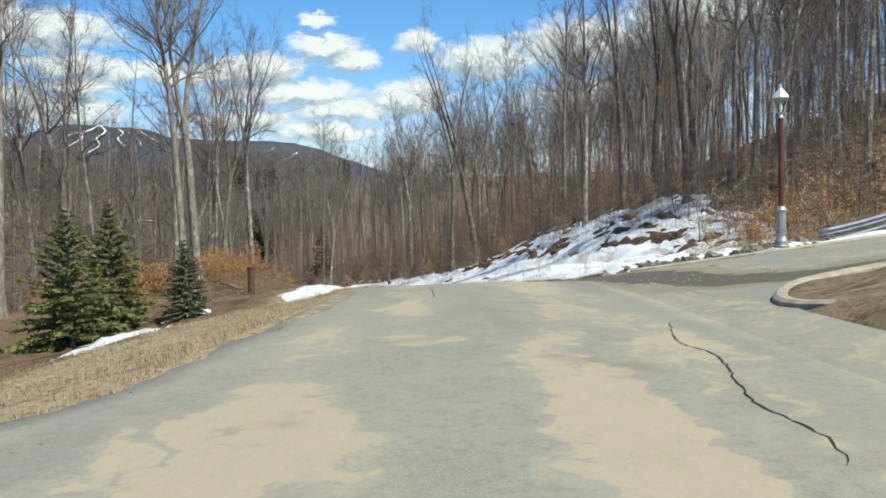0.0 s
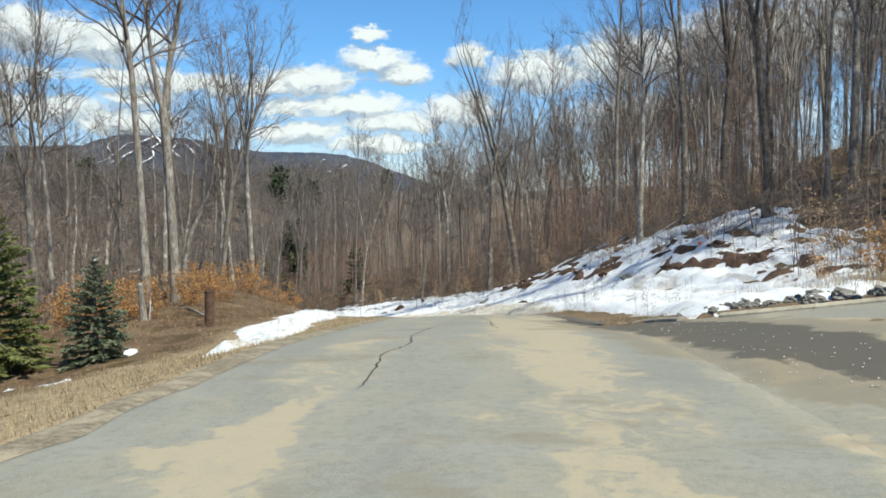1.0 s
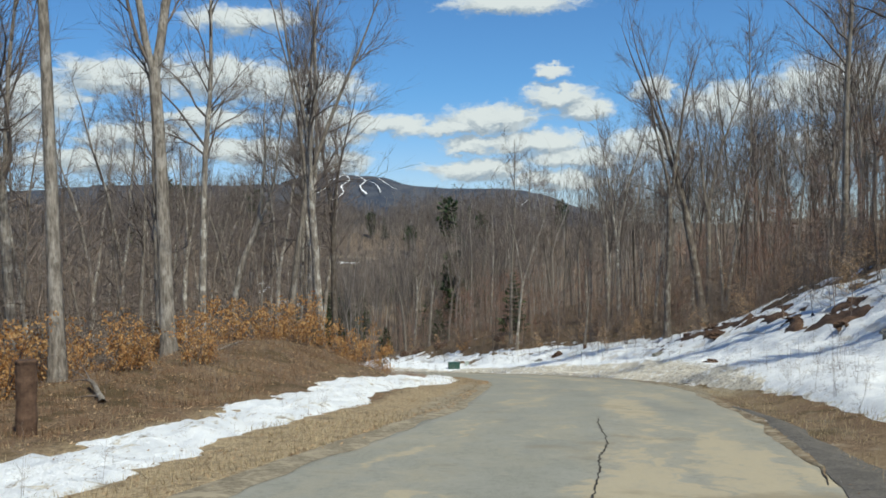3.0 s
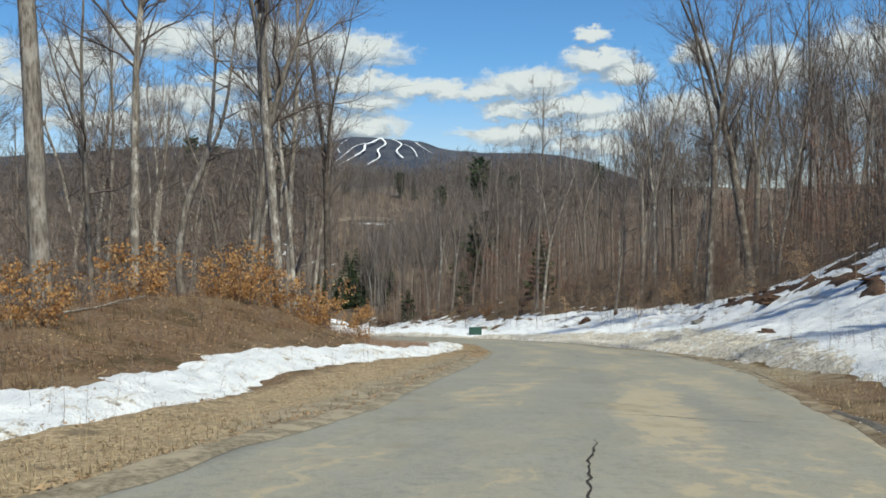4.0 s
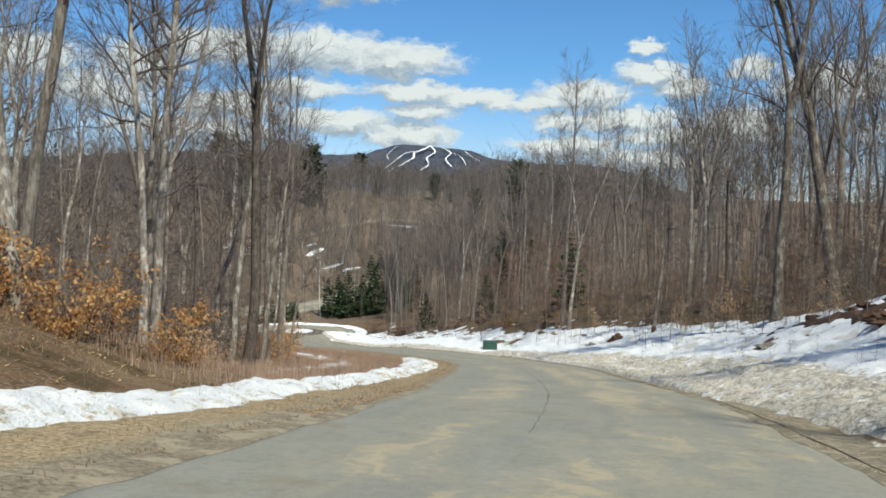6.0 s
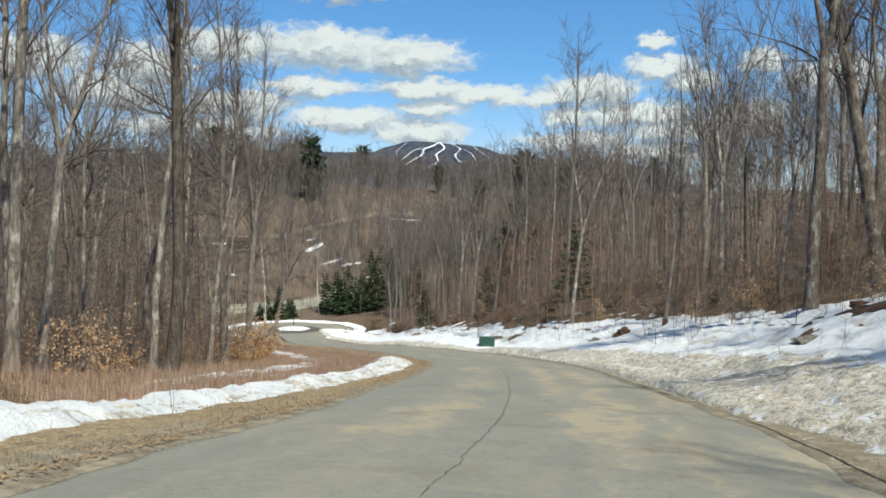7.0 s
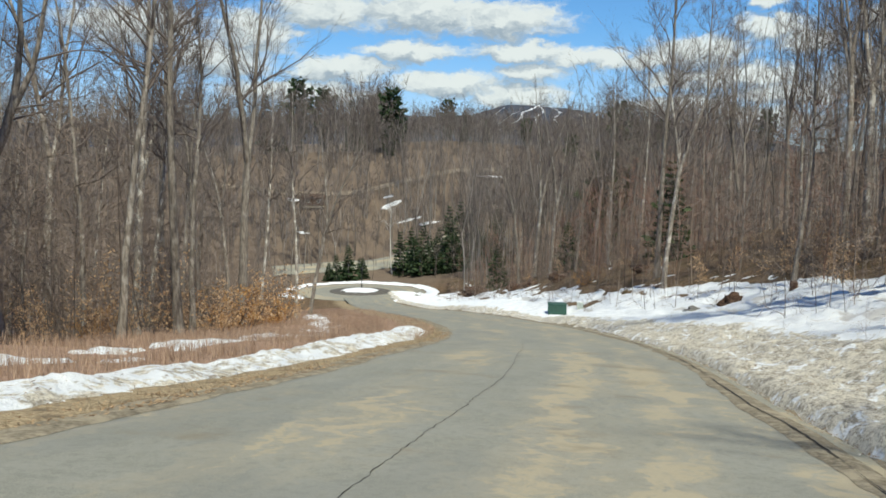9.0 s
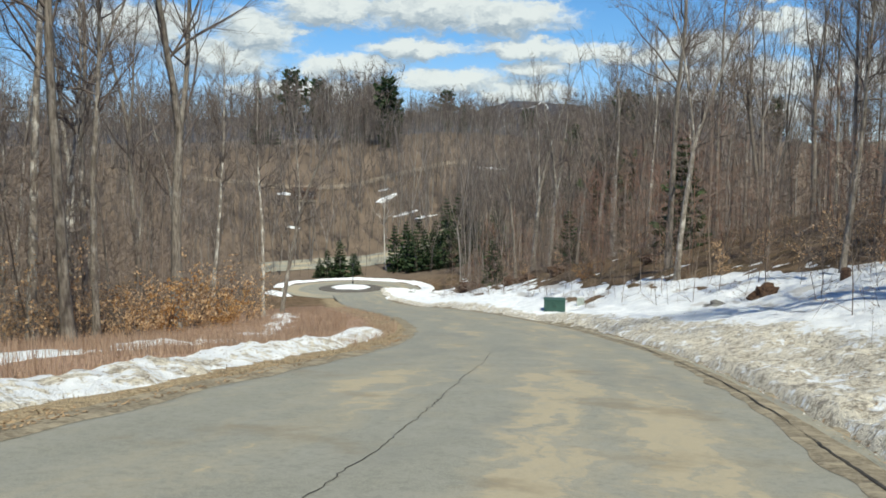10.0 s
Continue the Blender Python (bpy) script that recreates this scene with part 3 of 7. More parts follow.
def ladder(*runs):
    """Coordinates with a step that changes from stretch to stretch: (end, step) after the start."""
    v = [runs[0]]
    for end, step in runs[1:]:
        n = max(1, int(round((end - v[-1]) / step)))
        v.extend(np.linspace(v[-1], end, n + 1)[1:])
    return np.array(v)


def build_ground():
    xs = ladder(-3600, (-900, 270), (-400, 40), (-130, 8), (-60, 2.6), (-24, 1.2), (20, 0.6), (45, 1.8), (140, 6), (400, 20), (900, 70), (3600, 270))
    ys = ladder(-1800, (-300, 150), (-60, 15), (-6, 2.5), (130, 0.9), (240, 2.2), (420, 6), (700, 16), (1200, 60), (4400, 160))
    X, Y = np.meshgrid(xs, ys)
    x, y = X.ravel(), Y.ravel()
    s, o = along(x, y)
    z = land(x, y)
    d = np.abs(o) - half_width(s)
    pv = paved(x, y, s, o)
    verge = (x > 4.9) & (s < 31) & (s > -60)
    corner = np.where(verge & (y < drive_low(x)), ease(x, 5.6, 8.5) * ease(drive_low(x) - y, 0.3, 3.0), 0)
    z = z + np.where(verge, 0.02 + 0.42 * corner, 0) * (1 - pv) - 0.22 * pv
    straw = np.where(o < 0, (1 - ease(d, 1.6, 3.4)) * ease(s, -80, -60), 0)
    dusty = np.where(o < 0, 0.62 * (1 - ease(d, 0.5, 2.4)) * ease(s, 38, 50) * (1 - ease(s, 72, 90)) + (1 - ease(d, 0.15, 0.6)) * 0.4 * ease(s, 40, 50), 0)
    straw = np.maximum(straw, np.where((o < 0) & (s < 50), (1 - ease(d, 3.5, 7)) * 0.8, 0))
    straw = np.where((s < 31) & (x > 4.9), 0.42, straw)
    mud = np.where((o > 0) & (s > 29), (1 - ease(d, np.where(s > 66, 0.8, 1.6), np.where(s > 66, 1.8, 3.0))) * (0.40 + 0.60 * ease(s, 56, 72)), 0) + dusty + np.where(verge & (y < drive_low(x) + 0.5), 0.42, 0)
    weeds = np.where(o < 0, ease(s, 72, 84) * (1 - ease(s, 190, 204)) * ease(d, 1.5, 3) * (1 - ease(d, 12, 16)), 0)
    woods = np.maximum(ease(np.hypot(x + 40, y - 120), 150, 330), 0.9 * ease(s, S_CIRCLE + 16, S_CIRCLE + 34))
    road_here = 1 - ease(s, S_CIRCLE - 14, S_CIRCLE - 6)
    straw, mud, weeds = straw * road_here, mud * road_here, weeds * road_here
    open_ = 0.30 * np.maximum(1 - ease(from_hill_road(x, y), 2, 6), 1 - ease(np.hypot(x - CABIN[0], y - CABIN[1]), 3, 9))
    woods, straw = woods * (1 - open_), np.maximum(straw, 0.62 * open_)
    me = raw_mesh("ground", np.stack([x, y, z], -1), grid_faces(len(ys), len(xs)), GROUND,
                  (("straw", straw), ("mud", mud), ("weeds", weeds), ("woods", woods)), True)
    return tagged(new("ground", me), "brown leaf-littered ground with dead grass, falling away downhill", "ground", kind="structure")


build_ground()


# ---------------------------------------------------------------- road, drive, turning circle
RUNNEL = smooth_line([(14, 19.2), (12, 18.9), (8.2, 18.1), (6.4, 19.2), (5.7, 21.5), (5.4, 24.5), (5.1, 27.3), (4.75, 30), (4.3, 34), (4.0, 38), (3.7, 43)], 0.5)


def wetness(x, y):
    """Meltwater that runs across the mouth of the side road and down the gutter."""
    best = np.full(np.shape(x), 1e9)
    for a, b in RUNNEL:
        best = np.minimum(best, np.hypot(x - a, y - b))
    return 0.95 * (1 - ease(best, 0.3, 2.4))


def build_road():
    ss = np.arange(-70, S_CIRCLE - 8.5, 0.4)
    oo = np.concatenate([[-1], np.linspace(-0.988, 0.988, 19), [1]])
    S, O = np.meshgrid(ss, oo, indexing="ij")
    hw = half_width(S)
    edge_l = 0.16 * (fractal(S * 0.9, S * 0 + 3, 21, 3) - 0.5) * 2 + 0.12 * (grain(S * 4, S * 0, 3) - 0.5)
    edge_r = 0.10 * (fractal(S * 0.8, S * 0 + 9, 25, 3) - 0.5) * 2
    o = O * (hw + 0.26 + np.where(O < 0, 2.6 * (1 - ease(S, 2.5, 9.0)), 0)) + np.where(O < 0, -edge_l * np.abs(O) ** 6, edge_r * np.abs(O) ** 6)
    x, y = spot(S, o)
    z = road_z(S) - 0.012 * np.abs(o) + 0.03 * (fractal(x / 3, y / 3, 31, 2) - 0.5)
    z = z - np.where((S > -12) & (S < 33) & (O > 0), 0.03, 0.10) * (np.abs(O) > 0.999)
    uv = np.stack([o, S], -1).reshape(-1, 2)
    me = raw_mesh("road", np.stack([x, y, z], -1).reshape(-1, 3), grid_faces(len(ss), len(oo)), ASPHALT, (("damp", wetness(x, y).ravel()),), True, uv)
    tagged(new("road", me), "worn grey asphalt road with tongues of winter sand", "road", kind="structure")


def build_drive():
    xs = np.concatenate([np.arange(2.6, 8, 0.25), np.arange(8, 46, 1.0)])
    ff = np.linspace(0, 1, 61)
    X, F = np.meshgrid(xs, ff, indexing="ij")
    lo = np.maximum(drive_low(X), -12)
    y = lo + (drive_high(X) + 0.5 - lo) * F
    s, o = along(X, y)
    z = land(X, y, False) - 0.012 * half_width(s) - 0.018 * ease(o, 2.6, 3.4) - 0.012
    z = np.where(X < 3.3, z - 0.05 * (3.3 - X), z)
    uv = np.stack([o * 0.6 + 1.2, s], -1).reshape(-1, 2)
    damp = wetness(X, y)
    me = raw_mesh("side_road", np.stack([X, y, z], -1).reshape(-1, 3), grid_faces(len(xs), len(ff)), ASPHALT, (("damp", damp.ravel()),), True, uv)
    tagged(new("side_road", me), "sanded grey asphalt mouth of a side road climbing away", "road", kind="structure")


def build_circle():
    rr = np.linspace(ISLAND - 0.5, RING, 9)
    aa = np.linspace(0, 2 * math.pi, 97)
    R, A = np.meshgrid(rr, aa, indexing="ij")
    R = R + (R > RING - 0.1) * 0.3 * (fractal(np.cos(A) * 3, np.sin(A) * 3, 41, 3) - 0.5)
    x, y = CIRCLE[0] + R * np.cos(A), CIRCLE[1] + R * np.sin(A)
    z = np.full(x.shape, -28.55) - 0.1 * (R > RING - 0.3)
    uv = np.stack([R - ISLAND - 3, A * 9], -1).reshape(-1, 2)
    me = raw_mesh("turning_circle", np.stack([x, y, z], -1).reshape(-1, 3), grid_faces(len(rr), len(aa)), ASPHALT, (), True, uv)
    tagged(new("turning_circle", me), "asphalt turning circle at the foot of the road", "road", kind="structure")
    # road that leaves behind the circle, along the foot of the hill
    way = smooth_line([(-130, 226), (-122, 233), (-117.7, 236.8), (-109.6, 243.7), (-103.5, 250), (-97, 260), (-92, 272), (-90, 280)], 2.0)
    n = len(way)
    t = np.gradient(way, axis=0)
    t /= np.linalg.norm(t, axis=1, keepdims=True)
    rows = []
    for k in (-3, -1, 1, 3):
        px, py = way[:, 0] - t[:, 1] * k, way[:, 1] + t[:, 0] * k
        rows.append(np.stack([px, py, np.maximum(land(px, py, False), -28.6) + 0.14], -1))
    me = raw_mesh("back_road", np.concatenate(rows), grid_faces(4, n), ASPHALT, (), True, np.stack([np.repeat([-3, -1, 1, 3], n), np.tile(np.arange(n) * 2.0, 4)], -1))
    tagged(new("back_road", me), "grey asphalt road leaving behind the turning circle", "road", kind="structure")


build_road()
build_drive()
build_circle()


def build_crack(points, width, name="road_crack"):
    """A dark ragged crack lying on the road; points are (s, o)."""
    p = smooth_line([points[0], *points, points[-1]], 0.12)
    rng = np.random.default_rng(int(points[0][0] * 10) + 5)
    s, o = p[:, 0], p[:, 1] + 0.10 * (fractal(p[:, 0] * 1.3, p[:, 1] * 1.3, 7, 3) - 0.5) + rng.normal(0, 0.012, len(p))
    wd = width * (0.35 + 1.1 * rng.random(len(p))) * np.minimum(1, np.minimum(np.arange(len(p)), np.arange(len(p))[::-1]) / 8 + 0.15)
    rows = []
    ds, do = np.gradient(s), np.gradient(o)
    ln = np.hypot(ds, do) + 1e-9
    for k in (-0.5, 0.5):
        x, y = spot(s - k * wd * do / ln, o + k * wd * ds / ln)
        # lies just above the crowned surface
        z = np.where(o > 3.1, land(x, y, False) - 0.05, road_z(s) - 0.012 * np.abs(o)) + 0.03 * (fractal(x / 3, y / 3, 31, 2) - 0.5) + 0.006
        rows.append(np.stack([x, y, z], -1))
    me = raw_mesh(name, np.concatenate(rows), grid_faces(2, len(p)), CRACK)
    tagged(new(name, me), "ragged open crack in the asphalt", "crack", kind="structure")


def shoulder_z(s, o, x, y):
    """The road's surface near its edge, running out into the land."""
    top = road_z(s) - 0.012 * np.abs(o) + 0.03 * (fractal(x / 3, y / 3, 31, 2) - 0.5)
    f = ease(np.abs(o) - half_width(s), 0.12, 0.8)
    return top + (land(x, y) - top) * f


def build_silt(side, s0, s1, reach, label):
    """Washed-down silt and dust that laps over the asphalt's edge."""
    ss, ff = np.arange(s0, s1, 0.25), np.linspace(0, 1, 8)
    S, F = np.meshgrid(ss, ff, indexing="ij")
    inner = half_width(S) - 0.06 - (0.34 * ease(S, 70, 96) if side > 0 else 0.0) + 0.34 * (fractal(S * 0.7, S * 0 + side, 43, 4) - 0.5)
    outer = half_width(S) + reach * (1 - (0.7 * ease(S, 72, 90) if side > 0 else 0)) * (0.7 + 0.6 * fractal(S * 0.5, S * 0 + side, 47, 3))
    outer = inner + (outer - inner) * (0.03 + 0.97 * ease(S, s0, s0 + 5))
    o = side * (inner + (outer - inner) * F)
    x, y = spot(S, o)
    z = shoulder_z(S, o, x, y) + 0.022 * np.sin(np.pi * np.clip(F * 1.1, 0, 1)) ** 0.5 * (0.6 + 0.8 * fractal(x * 2, y * 2, 49, 2)) - 0.03 * ease(F, 0.75, 1.0) + 0.004
    straw = 0.25 + 0.5 * ease(F, 0.3, 1.0) * (side < 0)
    me = raw_mesh("silt", np.stack([x, y, z], -1).reshape(-1, 3), grid_faces(len(ss), len(ff)), GROUND, (("mud", ((1.0 - 0.55 * ease(F, 0.45, 1.0)) * (0.5 + 0.5 * ease(S, 54, 70) if side > 0 else 1.0)).ravel()), ("straw", (straw + 0 * F).ravel())), True)
    tagged(new("silt", me), label, "silt", kind="structure")


build_silt(1, 40, 192, 0.42, "brown silt washed along the road's edge")
build_silt(-1, 13.0, 150, 0.55, "dusty grey-brown silt lapping over the asphalt")


def build_edge_seam():
    """A dark washed-out runnel in the silt."""
    ss = np.arange(56, 190, 0.2)
    n = len(ss)
    g_ = np.random.default_rng(31)
    o = half_width(ss) + 0.22 - 0.44 * ease(ss, 66, 96) + 0.16 * (fractal(ss * 0.4, ss * 0, 33, 3) - 0.5) + g_.normal(0, 0.008, n)
    wd = 0.034 * np.clip(2.2 * fractal(ss * 0.9, ss * 0 + 2, 35, 3) - 0.45, 0.02, 1.5) * np.minimum(1, np.arange(n) / 20)
    rows = []
    for k in (-0.5, 0.5):
        x, y = spot(ss, o + k * wd)
        rows.append(np.stack([x, y, shoulder_z(ss, o, x, y) + 0.034], -1))
    me = raw_mesh("edge_seam", np.concatenate(rows), grid_faces(2, n), CRACK)
    tagged(new("edge_seam", me), "dark washed-out runnel along the asphalt's edge", "runnel", kind="structure")


build_edge_seam()
build_crack([(5.0, 1.9), (5.9, 2.05), (6.8, 1.95), (7.6, 2.05), (9.4, 2.35), (10.4, 2.2), (11.5, 2.35), (13.2, 2.7)], 0.022)
build_crack([(19.6, -1.05), (21.6, -1.1), (23.0, -1.2), (24.6, -0.95), (27, -1.1), (29.2, -1.05), (31.5, -0.98), (33.7, -0.87), (35.5, -0.6), (37.3, -0.55)], 0.019)
build_crack([(30.5, 0.62), (31.7, 0.59), (34, 0.54), (37, 0.58), (40, 0.47), (42.8, 0.38), (44.5, 0.28), (45.5, 0.13), (47.5, 0.05)], 0.022)
build_crack([(49.8, -0.3), (50.0, 0.2), (50.1, 0.77), (49.95, 1.3), (50.0, 1.95), (50.3, 2.4)], 0.014)
build_crack([(68, -0.42), (73.4, -0.43), (77.9, -0.41), (81.8, -0.37), (84, -0.31), (88, -0.38), (92.3, -0.42), (96.1, -0.45), (98.6, -0.52), (103.2, -0.66), (107, -0.72), (111, -0.85)], 0.009)

# ---------------------------------------------------------------- snow
def streaks(S, D):
    """Litter and melt lines running slantwise down the snow."""
    return ease(fractal(S * 0.42 + D * 0.55, D * 2.2 - S * 0.12, 55, 4), 0.5, 0.72) * (0.35 + 0.65 * ease(D, 2.5, 8))


def snow_sheet(name, label, ss, dd, side, thick, dirt, mat=None, category="snow"):
    """Snow lying on the land between two distances from the road's edge; where it thins out it sinks into the ground."""
    S, D = np.meshgrid(ss, dd, indexing="ij")
    o = side * (half_width(S) + D)
    x, y = spot(S, o)
    z = land(x, y) + thick(S, D, x, y)
    me = raw_mesh(name, np.stack([x, y, z], -1).reshape(-1, 3), grid_faces(len(ss), len(dd)), mat or SNOW, (("dirt", dirt(S, D).ravel()), ("streak", streaks(S, D).ravel())), True)
    return tagged(new(name, me), label, category, kind="stuff")


def right_thick(S, D, x, y):
    start = np.interp(S, [30, 40, 60, 75, 88, 115, 130, 240], [1.3, 1.7, 1.5, 0.4, -0.35, -0.35, 0.3, 0.5]) + 0.7 * (fractal(S * 0.5, S * 0 + 4, 52, 3) - 0.5)
    top = np.interp(S, [30, 36, 39, 45, 70, 100, 130, 160, 240], [4.5, 5.5, 9.0, 11.0, 10.5, 9.0, 7.5, 6.0, 7.0])
    body = ease(D, start, start + 1.3) * (1 - ease(D, top - 1.5, top + 7)) * ease(S, 29.5, 33)
    streak = fractal(S * 0.28 + D * 0.35, D * 1.0, 51, 4)
    bare = 0.62 * ease(streak, 0.50, 0.74) * (0.45 + 0.55 * ease(D, 4, 9)) + 0.22 * streaks(S, D)
    return 0.42 * body - 0.13 - 0.5 * (1 - ease(D, 0.05, 0.5)) - 0.42 * bare + 0.12 * (fractal(x * 0.9, y * 0.9, 53, 3) - 0.5) + (0.05 + 0.20 * right_dirt(S, D) * ease(S, 56, 70)) * (fractal(x * 2.6, y * 2.6, 57, 3) - 0.5)


def right_dirt(S, D):
    reach = np.interp(S, [30, 58, 72, 90, 110, 130, 240], [0.8, 1.0, 2.4, 3.6, 3.2, 1.4, 0.8])
    return 1 - ease(D, 0.75 * reach + 0.8, reach + 2.2)


def earth_thick(S, D, x, y):
    crest = np.interp(S, [36, 45, 70, 100, 130], [8.0, 9.8, 9.4, 8.6, 7.2]) + 1.6 * (fractal(S * 0.12, S * 0, 58, 3) - 0.5)
    body = np.exp(-((D - crest) / 1.7) ** 2) * ease(S, 37, 41) * (1 - ease(S, 98, 107))
    torn = ease(fractal(S * 0.55 + D * 0.5, D * 1.3 - S * 0.15, 59, 5), 0.48, 0.58)
    return 0.52 * body * torn - 0.12 + 0.34 * body * torn * (fractal(x * 2.4, y * 2.4, 60, 3) - 0.5)


def left_thick(S, D, x, y):
    mid = np.interp(S, [25, 31, 35, 41, 46, 52, 57, 62, 72, 80, 87, 95, 101, 106, 119], [2.0, 2.2, 2.8, 3.7, 3.8, 3.9, 3.9, 3.3, 2.7, 2.8, 2.3, 2.2, 2.1, 2.2, 2.3])
    wide = np.interp(S, [25, 31, 40, 50, 60, 72, 90, 108, 126, 131], [0.1, 0.8, 1.25, 1.3, 1.1, 0.9, 1.0, 1.15, 1.1, 0.1])
    wide = wide * (0.8 + 0.45 * fractal(S * 0.22, S * 0 + 5, 67, 3))
    ridge = np.clip(1 - ((D - mid) / wide) ** 2, -0.6, 1)
    lump = fractal(S * 0.8, D * 0.9, 61, 4)
    slope_out = np.where(D > mid, 1.0, 1.25)
    return (0.32 * ridge * slope_out * (0.38 + 0.95 * (lump - 0.2)) - 0.06 - 0.4 * (1 - ease(S, 25.2, 29) * (1 - ease(S, 127, 131))) + 0.17 * (fractal(x * 2.2, y * 2.2, 63, 3) - 0.5) + 0.09 * (grain(x * 4.5, y * 4.5, 65) - 0.5)) * 1.0


def strip_thick(S, D, x, y):
    body = np.exp(-((D - 7.5) / 1.4) ** 2) * ease(S, 84, 92) * (1 - ease(S, 166, 176))
    return 0.30 * body - 0.14 - 0.40 * ease(fractal(S * 0.5, D * 1.1, 71, 5), 0.40, 0.62)


def hollow_thick(S, D, x, y):
    body = np.exp(-((D - 7.2) / 1.6) ** 2) * (1 - ease(S, 36, 42)) * ease(S, 18, 24)
    return 0.30 * body - 0.14 - 0.36 * ease(fractal(S * 0.35, D * 0.6, 75, 4), 0.36, 0.56)


snow_sheet("snow_field", "old white snow lying in streaks on the bank", np.arange(30, S_CIRCLE - 2, 0.35), np.concatenate([np.arange(0.05, 5, 0.2), np.arange(5, 17, 0.3)]), 1, right_thick, right_dirt)
snow_sheet("bare_earth", "torn dark earth and roots along the bank's crest", np.arange(36, 125, 0.22), np.arange(5.0, 14, 0.2), 1, earth_thick, lambda S, D: 0 * D, EARTH, "earth")
snow_sheet("snow_bank", "ploughed ridge of granular snow along the verge", np.arange(25, 132, 0.2), np.arange(0.6, 7.4, 0.16), -1, left_thick, lambda S, D: 0.50 + 0.25 * (1 - ease(D, 1.6, 2.6)))
snow_sheet("snow_patch", "thin melting snow among dead weeds", np.arange(82, 178, 0.35), np.arange(4.6, 10.4, 0.28), -1, strip_thick, lambda S, D: 0.2 + 0 * D)
snow_sheet("snow_patch", "thin melting snow in the hollow behind spruces", np.arange(16, 44, 0.3), np.arange(4, 11, 0.25), -1, hollow_thick, lambda S, D: 0.1 + 0 * D)


def ring_snow(name, label, r0, r1, a0, a1, height_, seed):
    rr, aa = np.arange(r0, r1, 0.3), np.radians(np.arange(a0, a1, 1.5))
    R, A = np.meshgrid(rr, aa, indexing="ij")
    x, y = CIRCLE[0] + R * np.cos(A), CIRCLE[1] + R * np.sin(A)
    u = (R - r0) / (r1 - r0)
    ends = ease(A, math.radians(a0), math.radians(a0 + 12)) * (1 - ease(A, math.radians(a1 - 14), math.radians(a1 - 2)))
    z = land(x, y, False) - 0.35 * (1 - ends) - 0.3 * ease(u, 0.8, 1.0) + height_ * ends * np.sin(np.pi * np.clip(u * 1.05, 0, 1)) * (0.4 + 0.9 * fractal(x / 2, y / 2, seed, 3)) - 0.08
    me = raw_mesh(name, np.stack([x, y, z], -1).reshape(-1, 3), grid_faces(len(rr), len(aa)), SNOW, (("dirt", np.full(x.size, 0.1)),), True)
    tagged(new(name, me), label, "snow", kind="stuff")


ring_snow("snow_ring", "ploughed snow round the turning circle", RING + 0.3, RING + 3.0, -40, 205, 0.45, 81)
ring_snow("snow_ring", "ploughed snow beside the mouth of the circle", RING + 0.3, RING + 4.0, 222, 262, 0.7, 83)

# ---------------------------------------------------------------- trees
def tube(V, F, pts, rad, sides):
    """Adds a tapered tube along pts to the lists."""
    pts, start = np.asarray(pts, float), len(V)
    t = np.gradient(pts, axis=0)
    t /= np.linalg.norm(t, axis=1, keepdims=True) + 1e-9
    ref = np.array([0.31, 0.95, 0.05]) if abs(t[0, 2]) > 0.7 else np.array([0, 0, 1.0])
    for p, d, r in zip(pts, t, rad):
        a = np.cross(d, ref)
        a /= np.linalg.norm(a) + 1e-9
        b = np.cross(d, a)
        for k in range(sides):
            w_ = 2 * math.pi * k / sides
            V.append(p + r * (math.cos(w_) * a + math.sin(w_) * b))
    for i in range(len(pts) - 1):
        for k in range(sides):
            q = start + i * sides
            a0, a1 = q + k, q + (k + 1) % sides
            F.append((a0, a1, a1 + sides))
            F.append((a0, a1 + sides, a0 + sides))


def limb(rng, start, way, length, r0, r1, steps, rise=0.0, wander=0.12):
    """A wandering line that bends upwards by rise."""
    p, d = np.array(start, float), np.array(way, float)
    d /= np.linalg.norm(d)
    pts, rad = [p.copy()], [r0]
    for i in range(steps):
        d = d + rng.normal(0, wander, 3) + np.array([0, 0, rise])
        d /= np.linalg.norm(d)
        p = p + d * length / steps
        pts.append(p.copy())
        rad.append(r0 + (r1 - r0) * (i + 1) / steps)
    return np.array(pts), np.array(rad)


def swing(rng, d, angle):
    """A direction at an angle from d, turned round it by chance."""
    d = np.array(d, float) / np.linalg.norm(d)
    a = np.cross(d, [0.3, 0.2, 1.0] if abs(d[2]) < 0.9 else [1.0, 0.2, 0])
    a /= np.linalg.norm(a)
    b = np.cross(d, a)
    w_ = rng.uniform(0, 2 * math.pi)
    return d * math.cos(angle) + (a * math.cos(w_) + b * math.sin(w_)) * math.sin(angle)


def cone(V, F, a, b, r):
    """A three-sided spike."""
    d = (b - a) / (np.linalg.norm(b - a) + 1e-9)
    s1 = np.cross(d, [0.3, 0.8, 0.5])
    s1 /= np.linalg.norm(s1) + 1e-9
    s2 = np.cross(d, s1)
    n = len(V)
    V.extend([a + r * s1, a + r * (-0.5 * s1 + 0.87 * s2), a + r * (-0.5 * s1 - 0.87 * s2), b])
    F.extend([(n, n + 1, n + 3), (n + 1, n + 2, n + 3), (n + 2, n, n + 3)])


